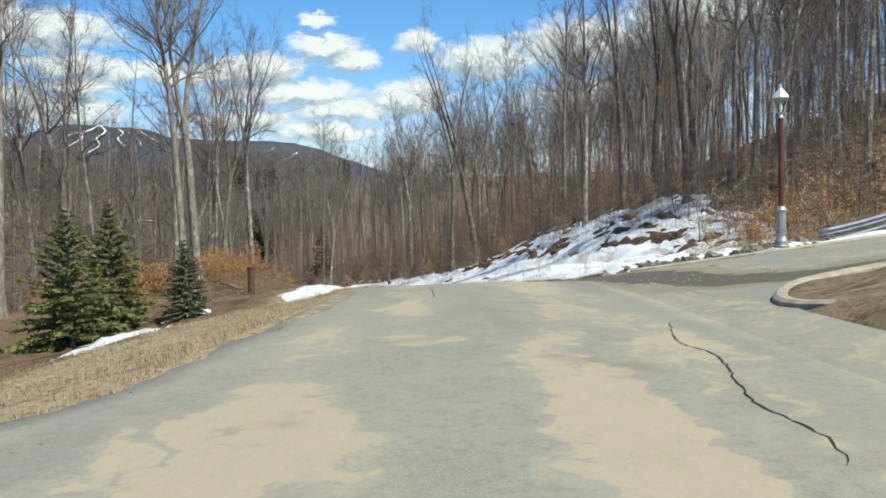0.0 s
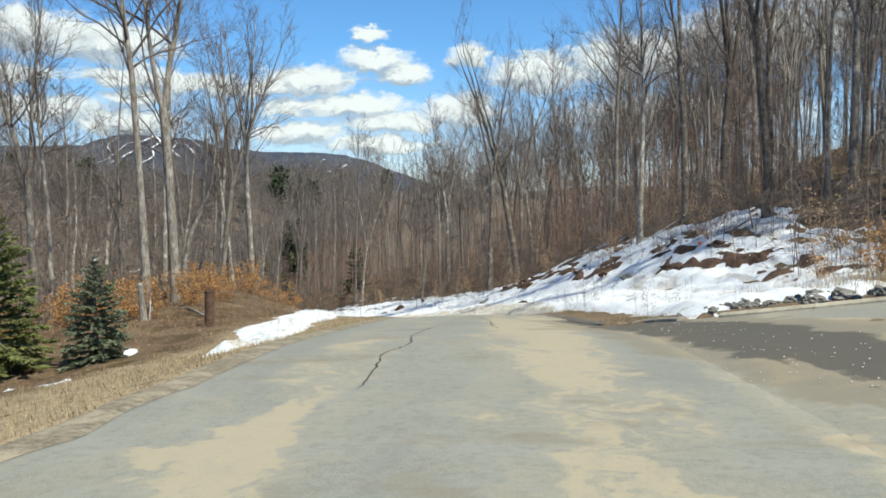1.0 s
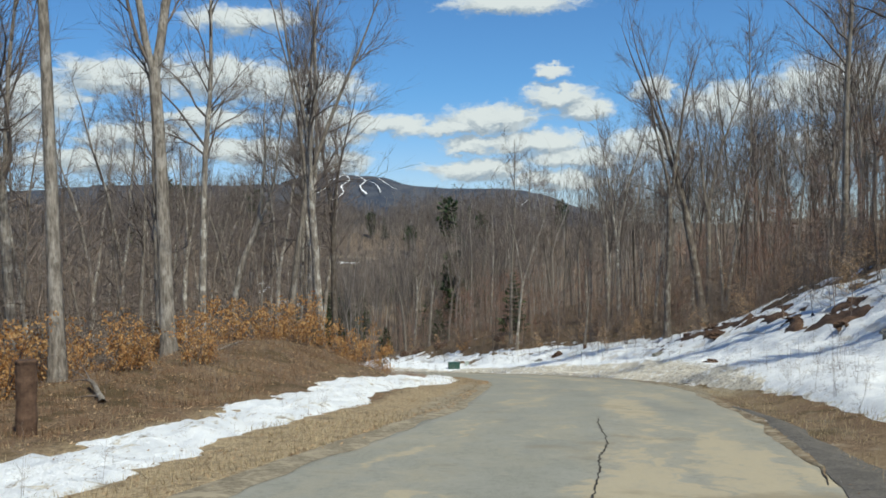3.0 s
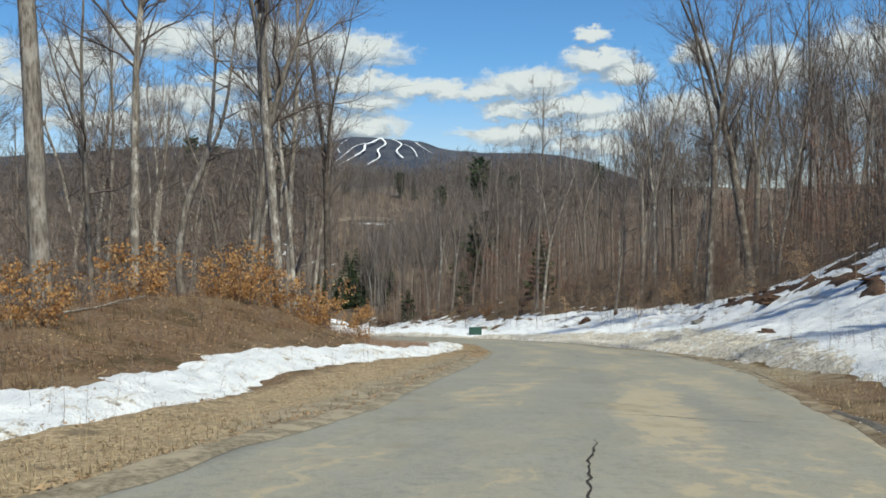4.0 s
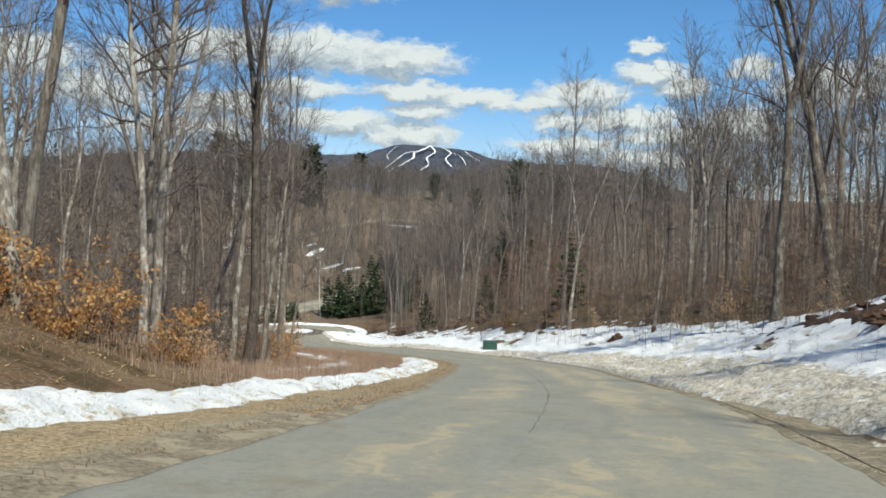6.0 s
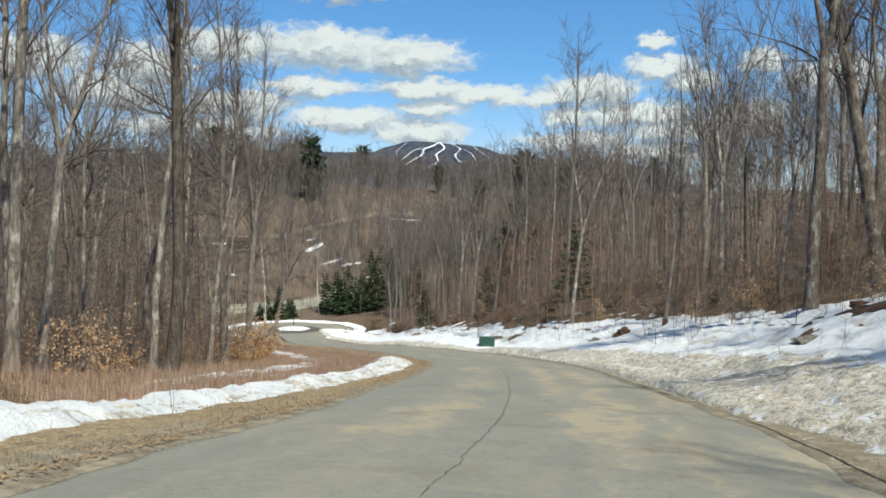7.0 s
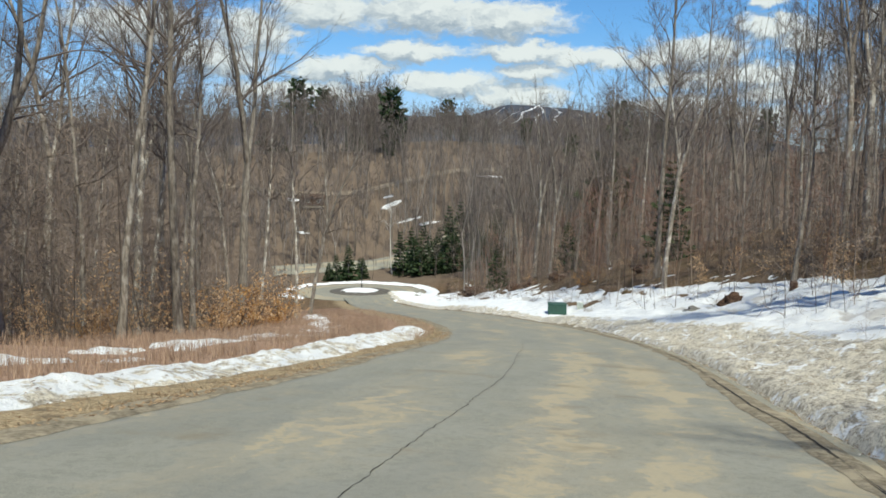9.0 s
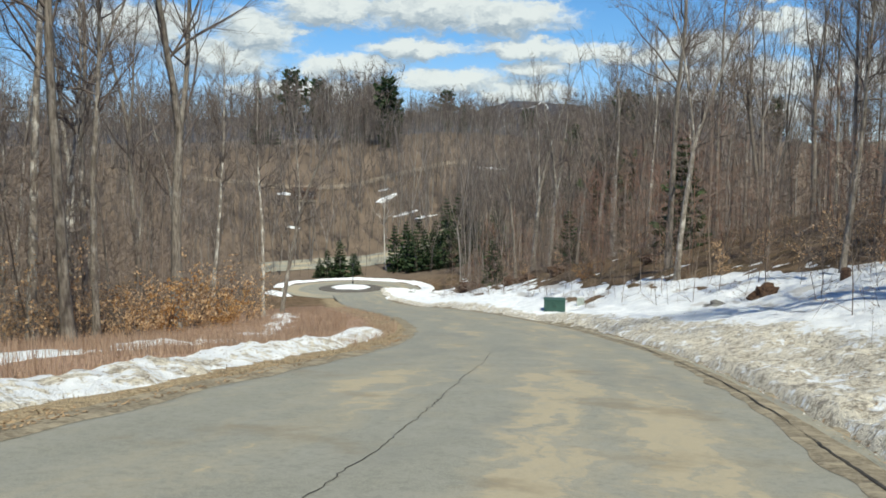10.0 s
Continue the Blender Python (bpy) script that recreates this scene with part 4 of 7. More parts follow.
def bare_tree(seed, tall, girth, fork, limbs, detail=1.0, lean=(0, 0), spread=0.55, bare=0.42, crook=0.05):
    """Trunk and crown of a leafless broadleaf tree: two lists of arrays. fork: how many leaders it splits into; bare: height of the first limbs; crook: how far the stems wander."""
    rng = np.random.default_rng(seed)
    V, F, W, E = [], [], [], []
    split = tall * rng.uniform(0.34, 0.5) if fork > 1 else tall
    way = np.array([lean[0], lean[1], 1.0])
    pts, rad = limb(rng, (0, 0, -0.4), way, split + 0.4, girth, girth * (0.74 if fork > 1 else 0.10), 10 if fork > 1 else 18, 0.02, crook)
    rad[0] *= 1.5
    rad[1] *= 1.12
    tube(V, F, pts, rad, 8)
    stems = []
    if fork > 1:
        turn = rng.uniform(0, 6.28)
        for k in range(fork):
            a = turn + 6.28 * k / fork + rng.uniform(-0.5, 0.5)
            out_ = rng.uniform(0.10, 0.28)
            d = (pts[-1] - pts[-3]) / np.linalg.norm(pts[-1] - pts[-3]) + np.array([math.cos(a) * out_, math.sin(a) * out_, 0])
            lp, lr = limb(rng, pts[-1] - np.array([0, 0, 0.2]), d, (tall - split) * rng.uniform(0.82, 1.08), girth * (0.66 if k == 0 else 0.52), girth * 0.05, 12, 0.06, 0.04 + crook * 0.6)
            tube(V, F, lp, lr, 6)
            stems.append((lp, lr, 0.08, limbs))
        stems.append((pts, rad, min(0.95, tall * bare / split), max(2, limbs // 4)))
    else:
        stems.append((pts, rad, bare, limbs))
    for lp, lr, u0, count in stems:
        for k in range(count):
            u = rng.uniform(u0, 0.97)
            i = min(int(u * (len(lp) - 1)), len(lp) - 2)
            at = lp[i] + (lp[i + 1] - lp[i]) * rng.random()
            if at[2] < tall * bare * 0.75:
                continue
            left_ = max(0.12, 1 - at[2] / tall)
            size = tall * (0.09 + 0.25 * left_) * rng.uniform(0.6, 1.25)
            d = swing(rng, lp[i + 1] - lp[i], rng.uniform(spread * 0.75, spread * 1.9))
            d[2] = max(d[2], -0.05)
            r = min(lr[i] * 0.5, 0.0095 * size + 0.010)
            bp, br = limb(rng, at, d, size, r, 0.007, 6, 0.07, 0.19)
            tube(W, E, bp, br, 4)
            for q in range(int(9 * detail)):
                j = rng.integers(1, len(bp) - 1)
                d2 = swing(rng, bp[j + 1] - bp[j], rng.uniform(0.35, 0.95))
                d2[2] += 0.25
                sz = size * rng.uniform(0.22, 0.5)
                a0 = bp[j] + (bp[j + 1] - bp[j]) * rng.random()
                a1 = a0 + d2 / np.linalg.norm(d2) * sz
                cone(W, E, a0, a1, max(0.008, br[j] * 0.5))
                for z_ in range(int(9 * detail)):
                    d3 = swing(rng, a1 - a0, rng.uniform(0.25, 0.95))
                    a = a0 + (a1 - a0) * rng.uniform(0.15, 1.0)
                    b = a + d3 * sz * rng.uniform(0.35, 0.85) + np.array([0, 0, 0.06])
                    side = np.cross(d3, rng.normal(0, 1, 3))
                    side = side / (np.linalg.norm(side) + 1e-9) * 0.0075
                    n = len(W)
                    W.extend([a - side, a + side, b])
                    E.append((n, n + 1, n + 2))
    # dead stubs and thin twigs low on the stem
    for k in range(9):
        h_ = rng.uniform(0.15, 0.5) * tall
        i = int(np.argmin(np.abs(pts[:, 2] - h_)))
        tp, tr = limb(rng, pts[i], swing(rng, (0, 0, 1), rng.uniform(0.9, 1.6)), rng.uniform(0.4, 2.2), 0.016, 0.004, 4, 0.03, 0.22)
        tube(W, E, tp, tr, 3)
        for z_ in range(4):
            d3 = swing(rng, tp[-1] - tp[0], rng.uniform(0.4, 0.9))
            side = np.cross(d3, rng.normal(0, 1, 3))
            side = side / (np.linalg.norm(side) + 1e-9) * 0.006
            a = tp[rng.integers(1, 4)]
            n = len(W)
            W.extend([a - side, a + side, a + d3 * rng.uniform(0.3, 0.8)])
            E.append((n, n + 1, n + 2))
    return (np.array(V), np.array(F)), (np.array(W), np.array(E))


def wood_tree(seed, tall, girth, leaders, boughs, twigs, fork=0.45, wide=0.012, sides=4, steps=5):
    """A spare tree for the distance: stems that fan out from a fork, and a haze of twigs; two lists of arrays."""
    rng = np.random.default_rng(seed)
    V, F, W, E = [], [], [], []
    h_ = tall * fork * rng.uniform(0.85, 1.15)
    pts, rad = limb(rng, (0, 0, -0.5), (rng.normal(0, 0.025), rng.normal(0, 0.025), 1), h_ + 0.5, girth, girth * 0.7, 4, 0.01, 0.025)
    tube(V, F, pts, rad, sides)
    a0 = rng.uniform(0, 6.28)
    for k in range(leaders):
        a = a0 + 6.28 * k / leaders + rng.uniform(-0.5, 0.5)
        out_ = rng.uniform(0.05, 0.30)
        lp, lr = limb(rng, pts[-1], (math.cos(a) * out_, math.sin(a) * out_, 1), (tall - h_) * rng.uniform(0.72, 1.08), girth * (0.62 if k == 0 else 0.45), 0.014, steps, 0.05, 0.07)
        tube(V, F, lp, lr, 3)
        for q in range(boughs):
            u = rng.uniform(0.06, 0.98)
            i = min(int(u * steps), steps - 1)
            at = lp[i] + (lp[i + 1] - lp[i]) * rng.random()
            size = tall * rng.uniform(0.08, 0.17) * (1.25 - 0.7 * u)
            d = swing(rng, lp[i + 1] - lp[i], rng.uniform(0.35, 1.0))
            d[2] += 0.15
            b = at + d * size
            cone(W, E, at, b, 0.010 + wide)
            for z_ in range(twigs):
                c = at + (b - at) * rng.uniform(0.1, 1.0)
                d3 = swing(rng, d, rng.uniform(0.2, 0.95))
                e = c + d3 * size * rng.uniform(0.35, 0.95) + np.array([0, 0, 0.1 * size])
                side = np.cross(d3, rng.normal(0, 1, 3))
                side = side / (np.linalg.norm(side) + 1e-9) * wide
                n = len(W)
                W.extend([c - side, c + side, e])
                E.append((n, n + 1, n + 2))
    return (np.array(V), np.array(F)), (np.array(W), np.array(E))


def spread_copies(name, templates, places, mat, label, category):
    """Joins turned and scaled copies of the templates into one mesh. places: rows of x, y, z, scale, turn, which."""
    vs, fs, start = [], [], 0
    for x, y, z, sc, turn, which in places:
        v, f = templates[int(which)]
        c, s_ = math.cos(turn), math.sin(turn)
        p = np.empty_like(v)
        p[:, 0] = (v[:, 0] * c - v[:, 1] * s_) * sc + x
        p[:, 1] = (v[:, 0] * s_ + v[:, 1] * c) * sc + y
        p[:, 2] = v[:, 2] * sc + z
        vs.append(p)
        fs.append(f + start)
        start += len(v)
    me = raw_mesh(name, np.concatenate(vs), np.concatenate(fs), mat)
    return tagged(new(name, me), label, category, kind="stuff")


KINDS = [
    bare_tree(1, 23, 0.20, 1, 26, 1.0, (0.01, 0.01), 0.5, 0.40, 0.02),
    bare_tree(2, 23, 0.25, 2, 11, 1.0, (-0.01, 0.02), 0.5, 0.40, 0.02),
    bare_tree(3, 20, 0.17, 1, 22, 1.0, (0.02, 0.0), 0.6, 0.44, 0.03),
    bare_tree(4, 22, 0.24, 3, 8, 1.0, (0.01, -0.01), 0.5, 0.34, 0.025),
    bare_tree(5, 17, 0.12, 1, 17, 0.85, (-0.02, 0.01), 0.75, 0.32, 0.03),
    bare_tree(6, 23, 0.22, 2, 12, 1.0, (0.01, 0.02), 0.42, 0.48, 0.02),
    bare_tree(7, 13, 0.085, 1, 15, 0.8, (0.01, -0.02), 0.85, 0.22, 0.04),
    bare_tree(9, 18, 0.21, 2, 11, 1.0, (0.05, 0.02), 0.75, 0.30, 0.09),
    bare_tree(11, 27, 0.34, 3, 9, 1.0, (0.02, 0.0), 0.5, 0.34, 0.025),
    bare_tree(14, 27, 0.30, 2, 12, 1.0, (0.0, 0.0), 0.45, 0.40, 0.02),
]
KIND_MESH = [(raw_mesh("trunk", a[0], a[1], DARK_BARK if a is KINDS[8][0] or a is KINDS[9][0] else BARK, (), True), raw_mesh("crown", b[0], b[1], TWIG)) for a, b in KINDS]
TREE_LABELS = ["tall straight bare grey tree", "bare grey tree forking into two leaders", "slender bare brown-grey tree", "bare tree splitting into three stems",
               "thin young bare tree", "tall bare forked tree with upswept limbs", "spindly bare sapling tree", "crooked bare grey tree with arching limbs", "big dark-barked bare tree splitting into three stems", "big dark-barked bare tree with two tall leaders"]
FIRST = {}


def plant(kind, x, y, scale=1.0, turn=0.0, lean=(0.0, 0.0), label=""):
    m = pose(x, y, height(x, y) - 0.05, lean[0], lean[1], turn) @ Matrix.Scale(scale, 4)
    if kind not in FIRST:
        top = thing("tree", TREE_LABELS[kind] + " standing in leaf litter", "tree", "bare woodland trees", m)
        for name, me in zip(("trunk", "crown"), KIND_MESH[kind]):
            ob = tagged(new(name, me), kind="stuff" if name == "crown" else "")
            ob.parent = top
        FIRST[kind] = top
        done = top
    else:
        done = copy_thing(FIRST[kind], m)
    done["label"] = label or TREE_LABELS[kind] + " standing in leaf litter"
    return done


# trees that stand out, by place: kind, x, y, scale, turn, lean
MARKED = [
    (0, -14.6, 50.2, 1.12, 20, (0, -1)), (1, -16.1, 58.3, 1.2, 75, (0, -2)), (0, -20.6, 68.5, 0.95, 220, (0, 0)), (7, -20.0, 71.2, 0.9, 320, (0, 0)),
    (3, -15.0, 70.1, 0.9, 95, (0, -6)), (5, -18.4, 73.5, 0.95, 40, (0, 1)), (2, -19.0, 79.5, 1.0, 200, (0, -1)), (0, -21.5, 83.2, 1.0, 250, (0, 0)), (2, -22.1, 83.9, 0.95, 10, (0, -3)), (9, -24.1, 93.9, 0.95, 190, (0, -4)), (2, -25.2, 94.0, 1.05, 40, (0, 0)),
    (5, -26.8, 89.6, 0.95, 100, (0, 2)), (7, -28.7, 98.7, 1.0, 310, (0, -5)), (2, -29.9, 104.6, 1.0, 60, (0, 0)), (4, -31.5, 96.9, 1.1, 170, (0, 1)),
    (0, -33.8, 111.9, 1.05, 250, (0, 4)), (2, -35.7, 114.8, 1.0, 33, (0, -2)), (0, -39.5, 114.7, 1.05, 280, (0, 0)), (4, -37.6, 109.7, 1.1, 60, (0, 1)),
    (1, -39.5, 123.3, 1.0, 300, (0, 0)), (2, -46.4, 133.6, 0.95, 130, (0, 0)), (2, -52.4, 146.6, 1.05, 170, (0, 2)), (5, -55.9, 153.6, 0.95, 15, (0, 5)),
    (0, -20.6, 151.6, 1.1, 200, (0, 0)), (5, -18.8, 146.0, 0.95, 42, (0, 0)), (9, 0.9, 110.0, 1.05, 60, (0, 2)), (8, 4.1, 111.7, 1.08, 150, (0, 5)),
    (2, 6.0, 113.5, 1.0, 10, (0, 3)), (1, -5.3, 144.0, 1.0, 15, (0, -2)), (3, -12.5, 165.4, 1.05, 77, (0, 0)), (2, -8.2, 129.0, 0.8, 120, (0, -5)), (1, -45.7, 189.3, 0.95, 10, (0, 2)), (5, -46.0, 184.6, 0.95, 200, (0, -2)),
    (0, 11.8, 75.3, 1.0, 300, (0, 0)), (9, 14.7, 74.1, 0.95, 100, (0, 0)), (8, 18.2, 77.1, 0.9, 40, (0, 0)), (9, 16.1, 59.7, 0.85, 170, (0, 1)), (9, 19.9, 71.7, 0.9, 230, (0, 0)), (1, 18.6, 120.4, 1.05, 20, (0, 0)),
    (0, 12.3, 91.4, 1.1, 190, (0, 1)), (5, 16.8, 107.0, 1.0, 60, (0, 0)), (0, -29.2, 64.0, 1.0, 110, (0, 0)), (2, -21.5, 55.0, 0.95, 160, (0, 2)),
    (1, -26.0, 62.0, 0.9, 210, (0, 0)), (0, -20.0, 40.0, 1.0, 290, (0, 0)), (5, -24.5, 44.0, 0.95, 80, (0, -2)), (2, -27.0, 50.0, 1.0, 10, (0, 0)),
]
taken = []
for k, x, y, sc, turn, ln in MARKED:
    plant(k, x, y, sc, turn, ln)
    taken.append((x, y))

# the woods, sown by distance from the road
rng = np.random.default_rng(12)
sown = []


def sow(count, s0, s1, o0, o1, gap, keep=None):
    n = 0
    for _ in range(count * 12):
        if n >= count:
            break
        s, o = rng.uniform(s0, s1), rng.uniform(o0, o1)
        x, y = (float(v[0]) for v in spot(np.array([s]), np.array([o])))
        if keep is not None and not keep(x, y, s, o):
            continue
        if any((x - a) ** 2 + (y - b) ** 2 < gap * gap for a, b in taken):
            continue
        taken.append((x, y))
        sown.append((x, y, s, o))
        n += 1


def clear(x, y, s, o):
    """Off the drive, the circle and the open verge."""
    if x > 3 and y < 40 and x < 60 and y > 8:
        return y > 36 and x > 10
    if s > S_CIRCLE and (math.hypot(x - CABIN[0], y - CABIN[1]) < 5 or from_hill_road(np.array([x]), np.array([y]))[0] < 2.6):
        return False
    return math.hypot(x - CIRCLE[0], y - CIRCLE[1]) > RING + 7


sow(14, 28, 58, 16.5, 36, 2.8, clear)
sow(22, 56, 118, 24.0, 44, 3.4, clear)
sow(14, 100, 150, 19, 38, 3.4, clear)
sow(26, 132, 205, 16, 38, 3.2, clear)
sow(8, 40, 62, 19.0, 30, 2.4, clear)
sow(6, 96, 160, -26, -16, 4.0, clear)
sow(20, 80, 190, -34, -22, 3.4, clear)
sow(30, 76, 190, -46, -30, 3.0, clear)
sow(16, 100, 175, -36, -20, 3.0, clear)
sow(20, 25, 80, -48, -21, 3.6, clear)
sow(14, 36, 90, 36, 52, 3.0, clear)
for x, y, s, o in sown:
    k = int(rng.choice([0, 0, 1, 2, 2, 3, 4, 4, 4, 5, 6, 6]))
    plant(k, x, y, rng.uniform(0.78, 1.12), rng.uniform(0, 360), (rng.normal(0, 1.5), rng.normal(0, 1.5)))

SPARE = [wood_tree(100 + k, t_, g_, l_, b_, 7, f_, 0.014) for k, (t_, g_, l_, b_, f_) in enumerate([(22, 0.13, 3, 10, 0.36), (20, 0.11, 2, 13, 0.42), (23, 0.15, 4, 8, 0.40), (17, 0.085, 2, 12, 0.3), (21, 0.12, 4, 8, 0.34), (14, 0.06, 2, 11, 0.22)])]
THIN = [wood_tree(140 + k, t_, g_, l_, b_, 6, f_, 0.042, 3, 3) for k, (t_, g_, l_, b_, f_) in enumerate([(20, 0.11, 3, 7, 0.36), (18, 0.10, 2, 9, 0.34), (21, 0.12, 3, 7, 0.40), (15, 0.08, 2, 9, 0.28), (11, 0.07, 2, 8, 0.2)])]


def sapling(seed, tall, girth, limbs, twigs, low=0.12):
    """A thin young stem with fine side shoots, in few triangles."""
    g_ = np.random.default_rng(seed)
    V, F = [], []
    pts, rad = limb(g_, (0, 0, -0.2), (g_.normal(0, 0.08), g_.normal(0, 0.08), 1), tall + 0.2, girth, girth * 0.25, 4, 0, 0.07)
    tube(V, F, pts, rad, 3)

    def sliver(a, b, w_):
        side = np.cross(b - a, g_.normal(0, 1, 3))
        side = side / (np.linalg.norm(side) + 1e-9) * w_
        n = len(V)
        V.extend([a - side, a + side, b])
        F.append((n, n + 1, n + 2))
    for k in range(limbs):
        u = g_.uniform(low, 0.98)
        i = min(int(u * 4), 3)
        a = pts[i] + (pts[i + 1] - pts[i]) * g_.random()
        d = swing(g_, (0, 0, 1), g_.uniform(0.5, 1.35))
        size = tall * g_.uniform(0.14, 0.30) * (1.15 - 0.6 * u)
        b = a + d * size
        sliver(a, b, girth * 0.3 + 0.003)
        for q in range(twigs):
            c = a + (b - a) * g_.uniform(0.2, 0.95)
            sliver(c, c + swing(g_, d, g_.uniform(0.4, 1.0)) * size * g_.uniform(0.4, 0.95), 0.010)
    return np.array(V), np.array(F)


WHIP = [sapling(170 + k, t_, g_, l_, 3) for k, (t_, g_, l_) in enumerate([(3.2, 0.014, 12), (4.4, 0.018, 13), (5.6, 0.022, 14), (2.4, 0.011, 11)])]
POLE = [sapling(180 + k, t_, g_, l_, 6, 0.15) for k, (t_, g_, l_) in enumerate([(8, 0.026, 20), (10.5, 0.035, 22), (6, 0.02, 18), (12, 0.042, 24)])]


def scatter(count, s0, s1, o0, o1, n_kinds, low, high, keep=clear, drop=0.2):
    s, o = rng.uniform(s0, s1, count), rng.uniform(o0, o1, count)
    x, y = spot(s, o)
    z = land(x, y) - drop
    rows = []
    for i in range(count):
        if keep is None or keep(x[i], y[i], s[i], o[i]):
            rows.append((x[i], y[i], z[i], rng.uniform(low, high), rng.uniform(0, 6.28), rng.integers(0, n_kinds)))
    return rows


mid = scatter(260, 40, 125, 26, 60, len(SPARE), 0.75, 1.15) + scatter(170, 30, 125, 45, 95, len(SPARE), 0.8, 1.15) + scatter(250, 110, 235, 24, 95, len(SPARE), 0.95, 1.3) + scatter(340, 20, 210, -100, -38, len(SPARE), 0.75, 1.08)
mid += scatter(280, S_CIRCLE - 40, S_CIRCLE + 70, 14, 80, len(SPARE), 0.85, 1.2) + scatter(170, S_CIRCLE + 45, S_CIRCLE + 88, -70, 40, len(SPARE), 0.6, 0.9)
def spread_woods(name, templates, places, label):
    """Two joined meshes: stems and twigs."""
    spread_copies(name, [q[0] for q in templates], places, FARWOOD, label + ", their stems", "woods")
    spread_copies(name + "_twigs", [q[1] for q in templates], places, FARTWIG, label + ", their twigs", "woods")


spread_woods("middle_woods", SPARE, mid, "dense bare grey-brown woods on the slopes")
far_rows = scatter(330, S_CIRCLE + 60, S_CIRCLE + 300, -170, 260, len(THIN), 0.75, 1.1) + scatter(350, S_CIRCLE + 95, S_CIRCLE + 150, -130, 60, len(THIN), 0.9, 1.2) + scatter(620, S_CIRCLE + 38, S_CIRCLE + 110, -80, 110, len(THIN), 0.6, 1.05) + scatter(480, S_CIRCLE + 100, S_CIRCLE + 160, -80, 110, len(THIN), 0.75, 1.12) + scatter(560, S_CIRCLE + 85, S_CIRCLE + 170, 0, 130, len(THIN), 0.85, 1.15) + scatter(300, S_CIRCLE + 55, S_CIRCLE + 150, 18, 95, len(THIN), 0.75, 1.05) + scatter(300, 60, S_CIRCLE + 60, 90, 260, len(THIN), 0.75, 1.1) + scatter(250, 20, S_CIRCLE + 60, -118, -95, len(THIN), 0.75, 1.1)
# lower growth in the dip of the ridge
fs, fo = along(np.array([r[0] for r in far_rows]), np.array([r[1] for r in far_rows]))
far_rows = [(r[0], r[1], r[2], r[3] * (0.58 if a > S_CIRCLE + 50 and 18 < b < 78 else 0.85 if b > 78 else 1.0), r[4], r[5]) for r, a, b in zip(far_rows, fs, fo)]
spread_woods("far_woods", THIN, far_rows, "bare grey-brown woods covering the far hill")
# thickets
brush = scatter(260, 31.5, 44, 12.5, 30, len(WHIP), 0.3, 0.7) + scatter(700, 36, 112, 15.0, 21, len(WHIP), 0.35, 0.9) + scatter(700, 32, 130, 12, 32, len(WHIP), 0.7, 1.3) + scatter(700, 110, 215, 9.0, 30, len(WHIP), 0.7, 1.35) + scatter(700, 76, 190, -36, -16, len(WHIP), 0.6, 1.2) + scatter(450, 22, 78, -44, -17.5, len(WHIP), 0.6, 1.2) + scatter(240, 165, S_CIRCLE - 8, -34, -13, len(WHIP), 0.7, 1.3)
spread_copies("undergrowth", WHIP, brush, BRUSH, "brown leafless saplings and brush under the trees", "undergrowth")
poles = scatter(220, 30, 130, 15, 45, len(POLE), 0.7, 1.2) + scatter(180, 105, 225, 12.5, 45, len(POLE), 0.7, 1.25) + scatter(330, 76, 200, -55, -18, len(POLE), 0.7, 1.2) + scatter(140, 84, 140, -34, -16, len(POLE), 0.6, 1.1) + scatter(180, 22, 78, -55, -22, len(POLE), 0.7, 1.2)
hill = scatter(440, S_CIRCLE + 14, S_CIRCLE + 75, -85, 30, len(POLE), 0.45, 0.95) + scatter(260, S_CIRCLE - 45, S_CIRCLE + 14, -75, -16, len(POLE), 0.45, 0.9)
spread_copies("hill_brush", POLE, hill, BRUSH, "brown leafless brush on the hill behind the circle", "undergrowth")
red = scatter(170, 84, 170, 15, 36, len(POLE), 0.45, 0.95) + scatter(60, 60, 100, 18, 34, len(POLE), 0.45, 0.9) + scatter(120, 150, 225, 13, 30, len(POLE), 0.45, 0.9)
spread_copies("red_brush", POLE, red, RED_BRUSH, "reddish-brown leafless thicket on the slope", "undergrowth")
spread_copies("pole_wood", POLE, poles, BRUSH, "thin brown pole-stage saplings crowding the woods", "woods")

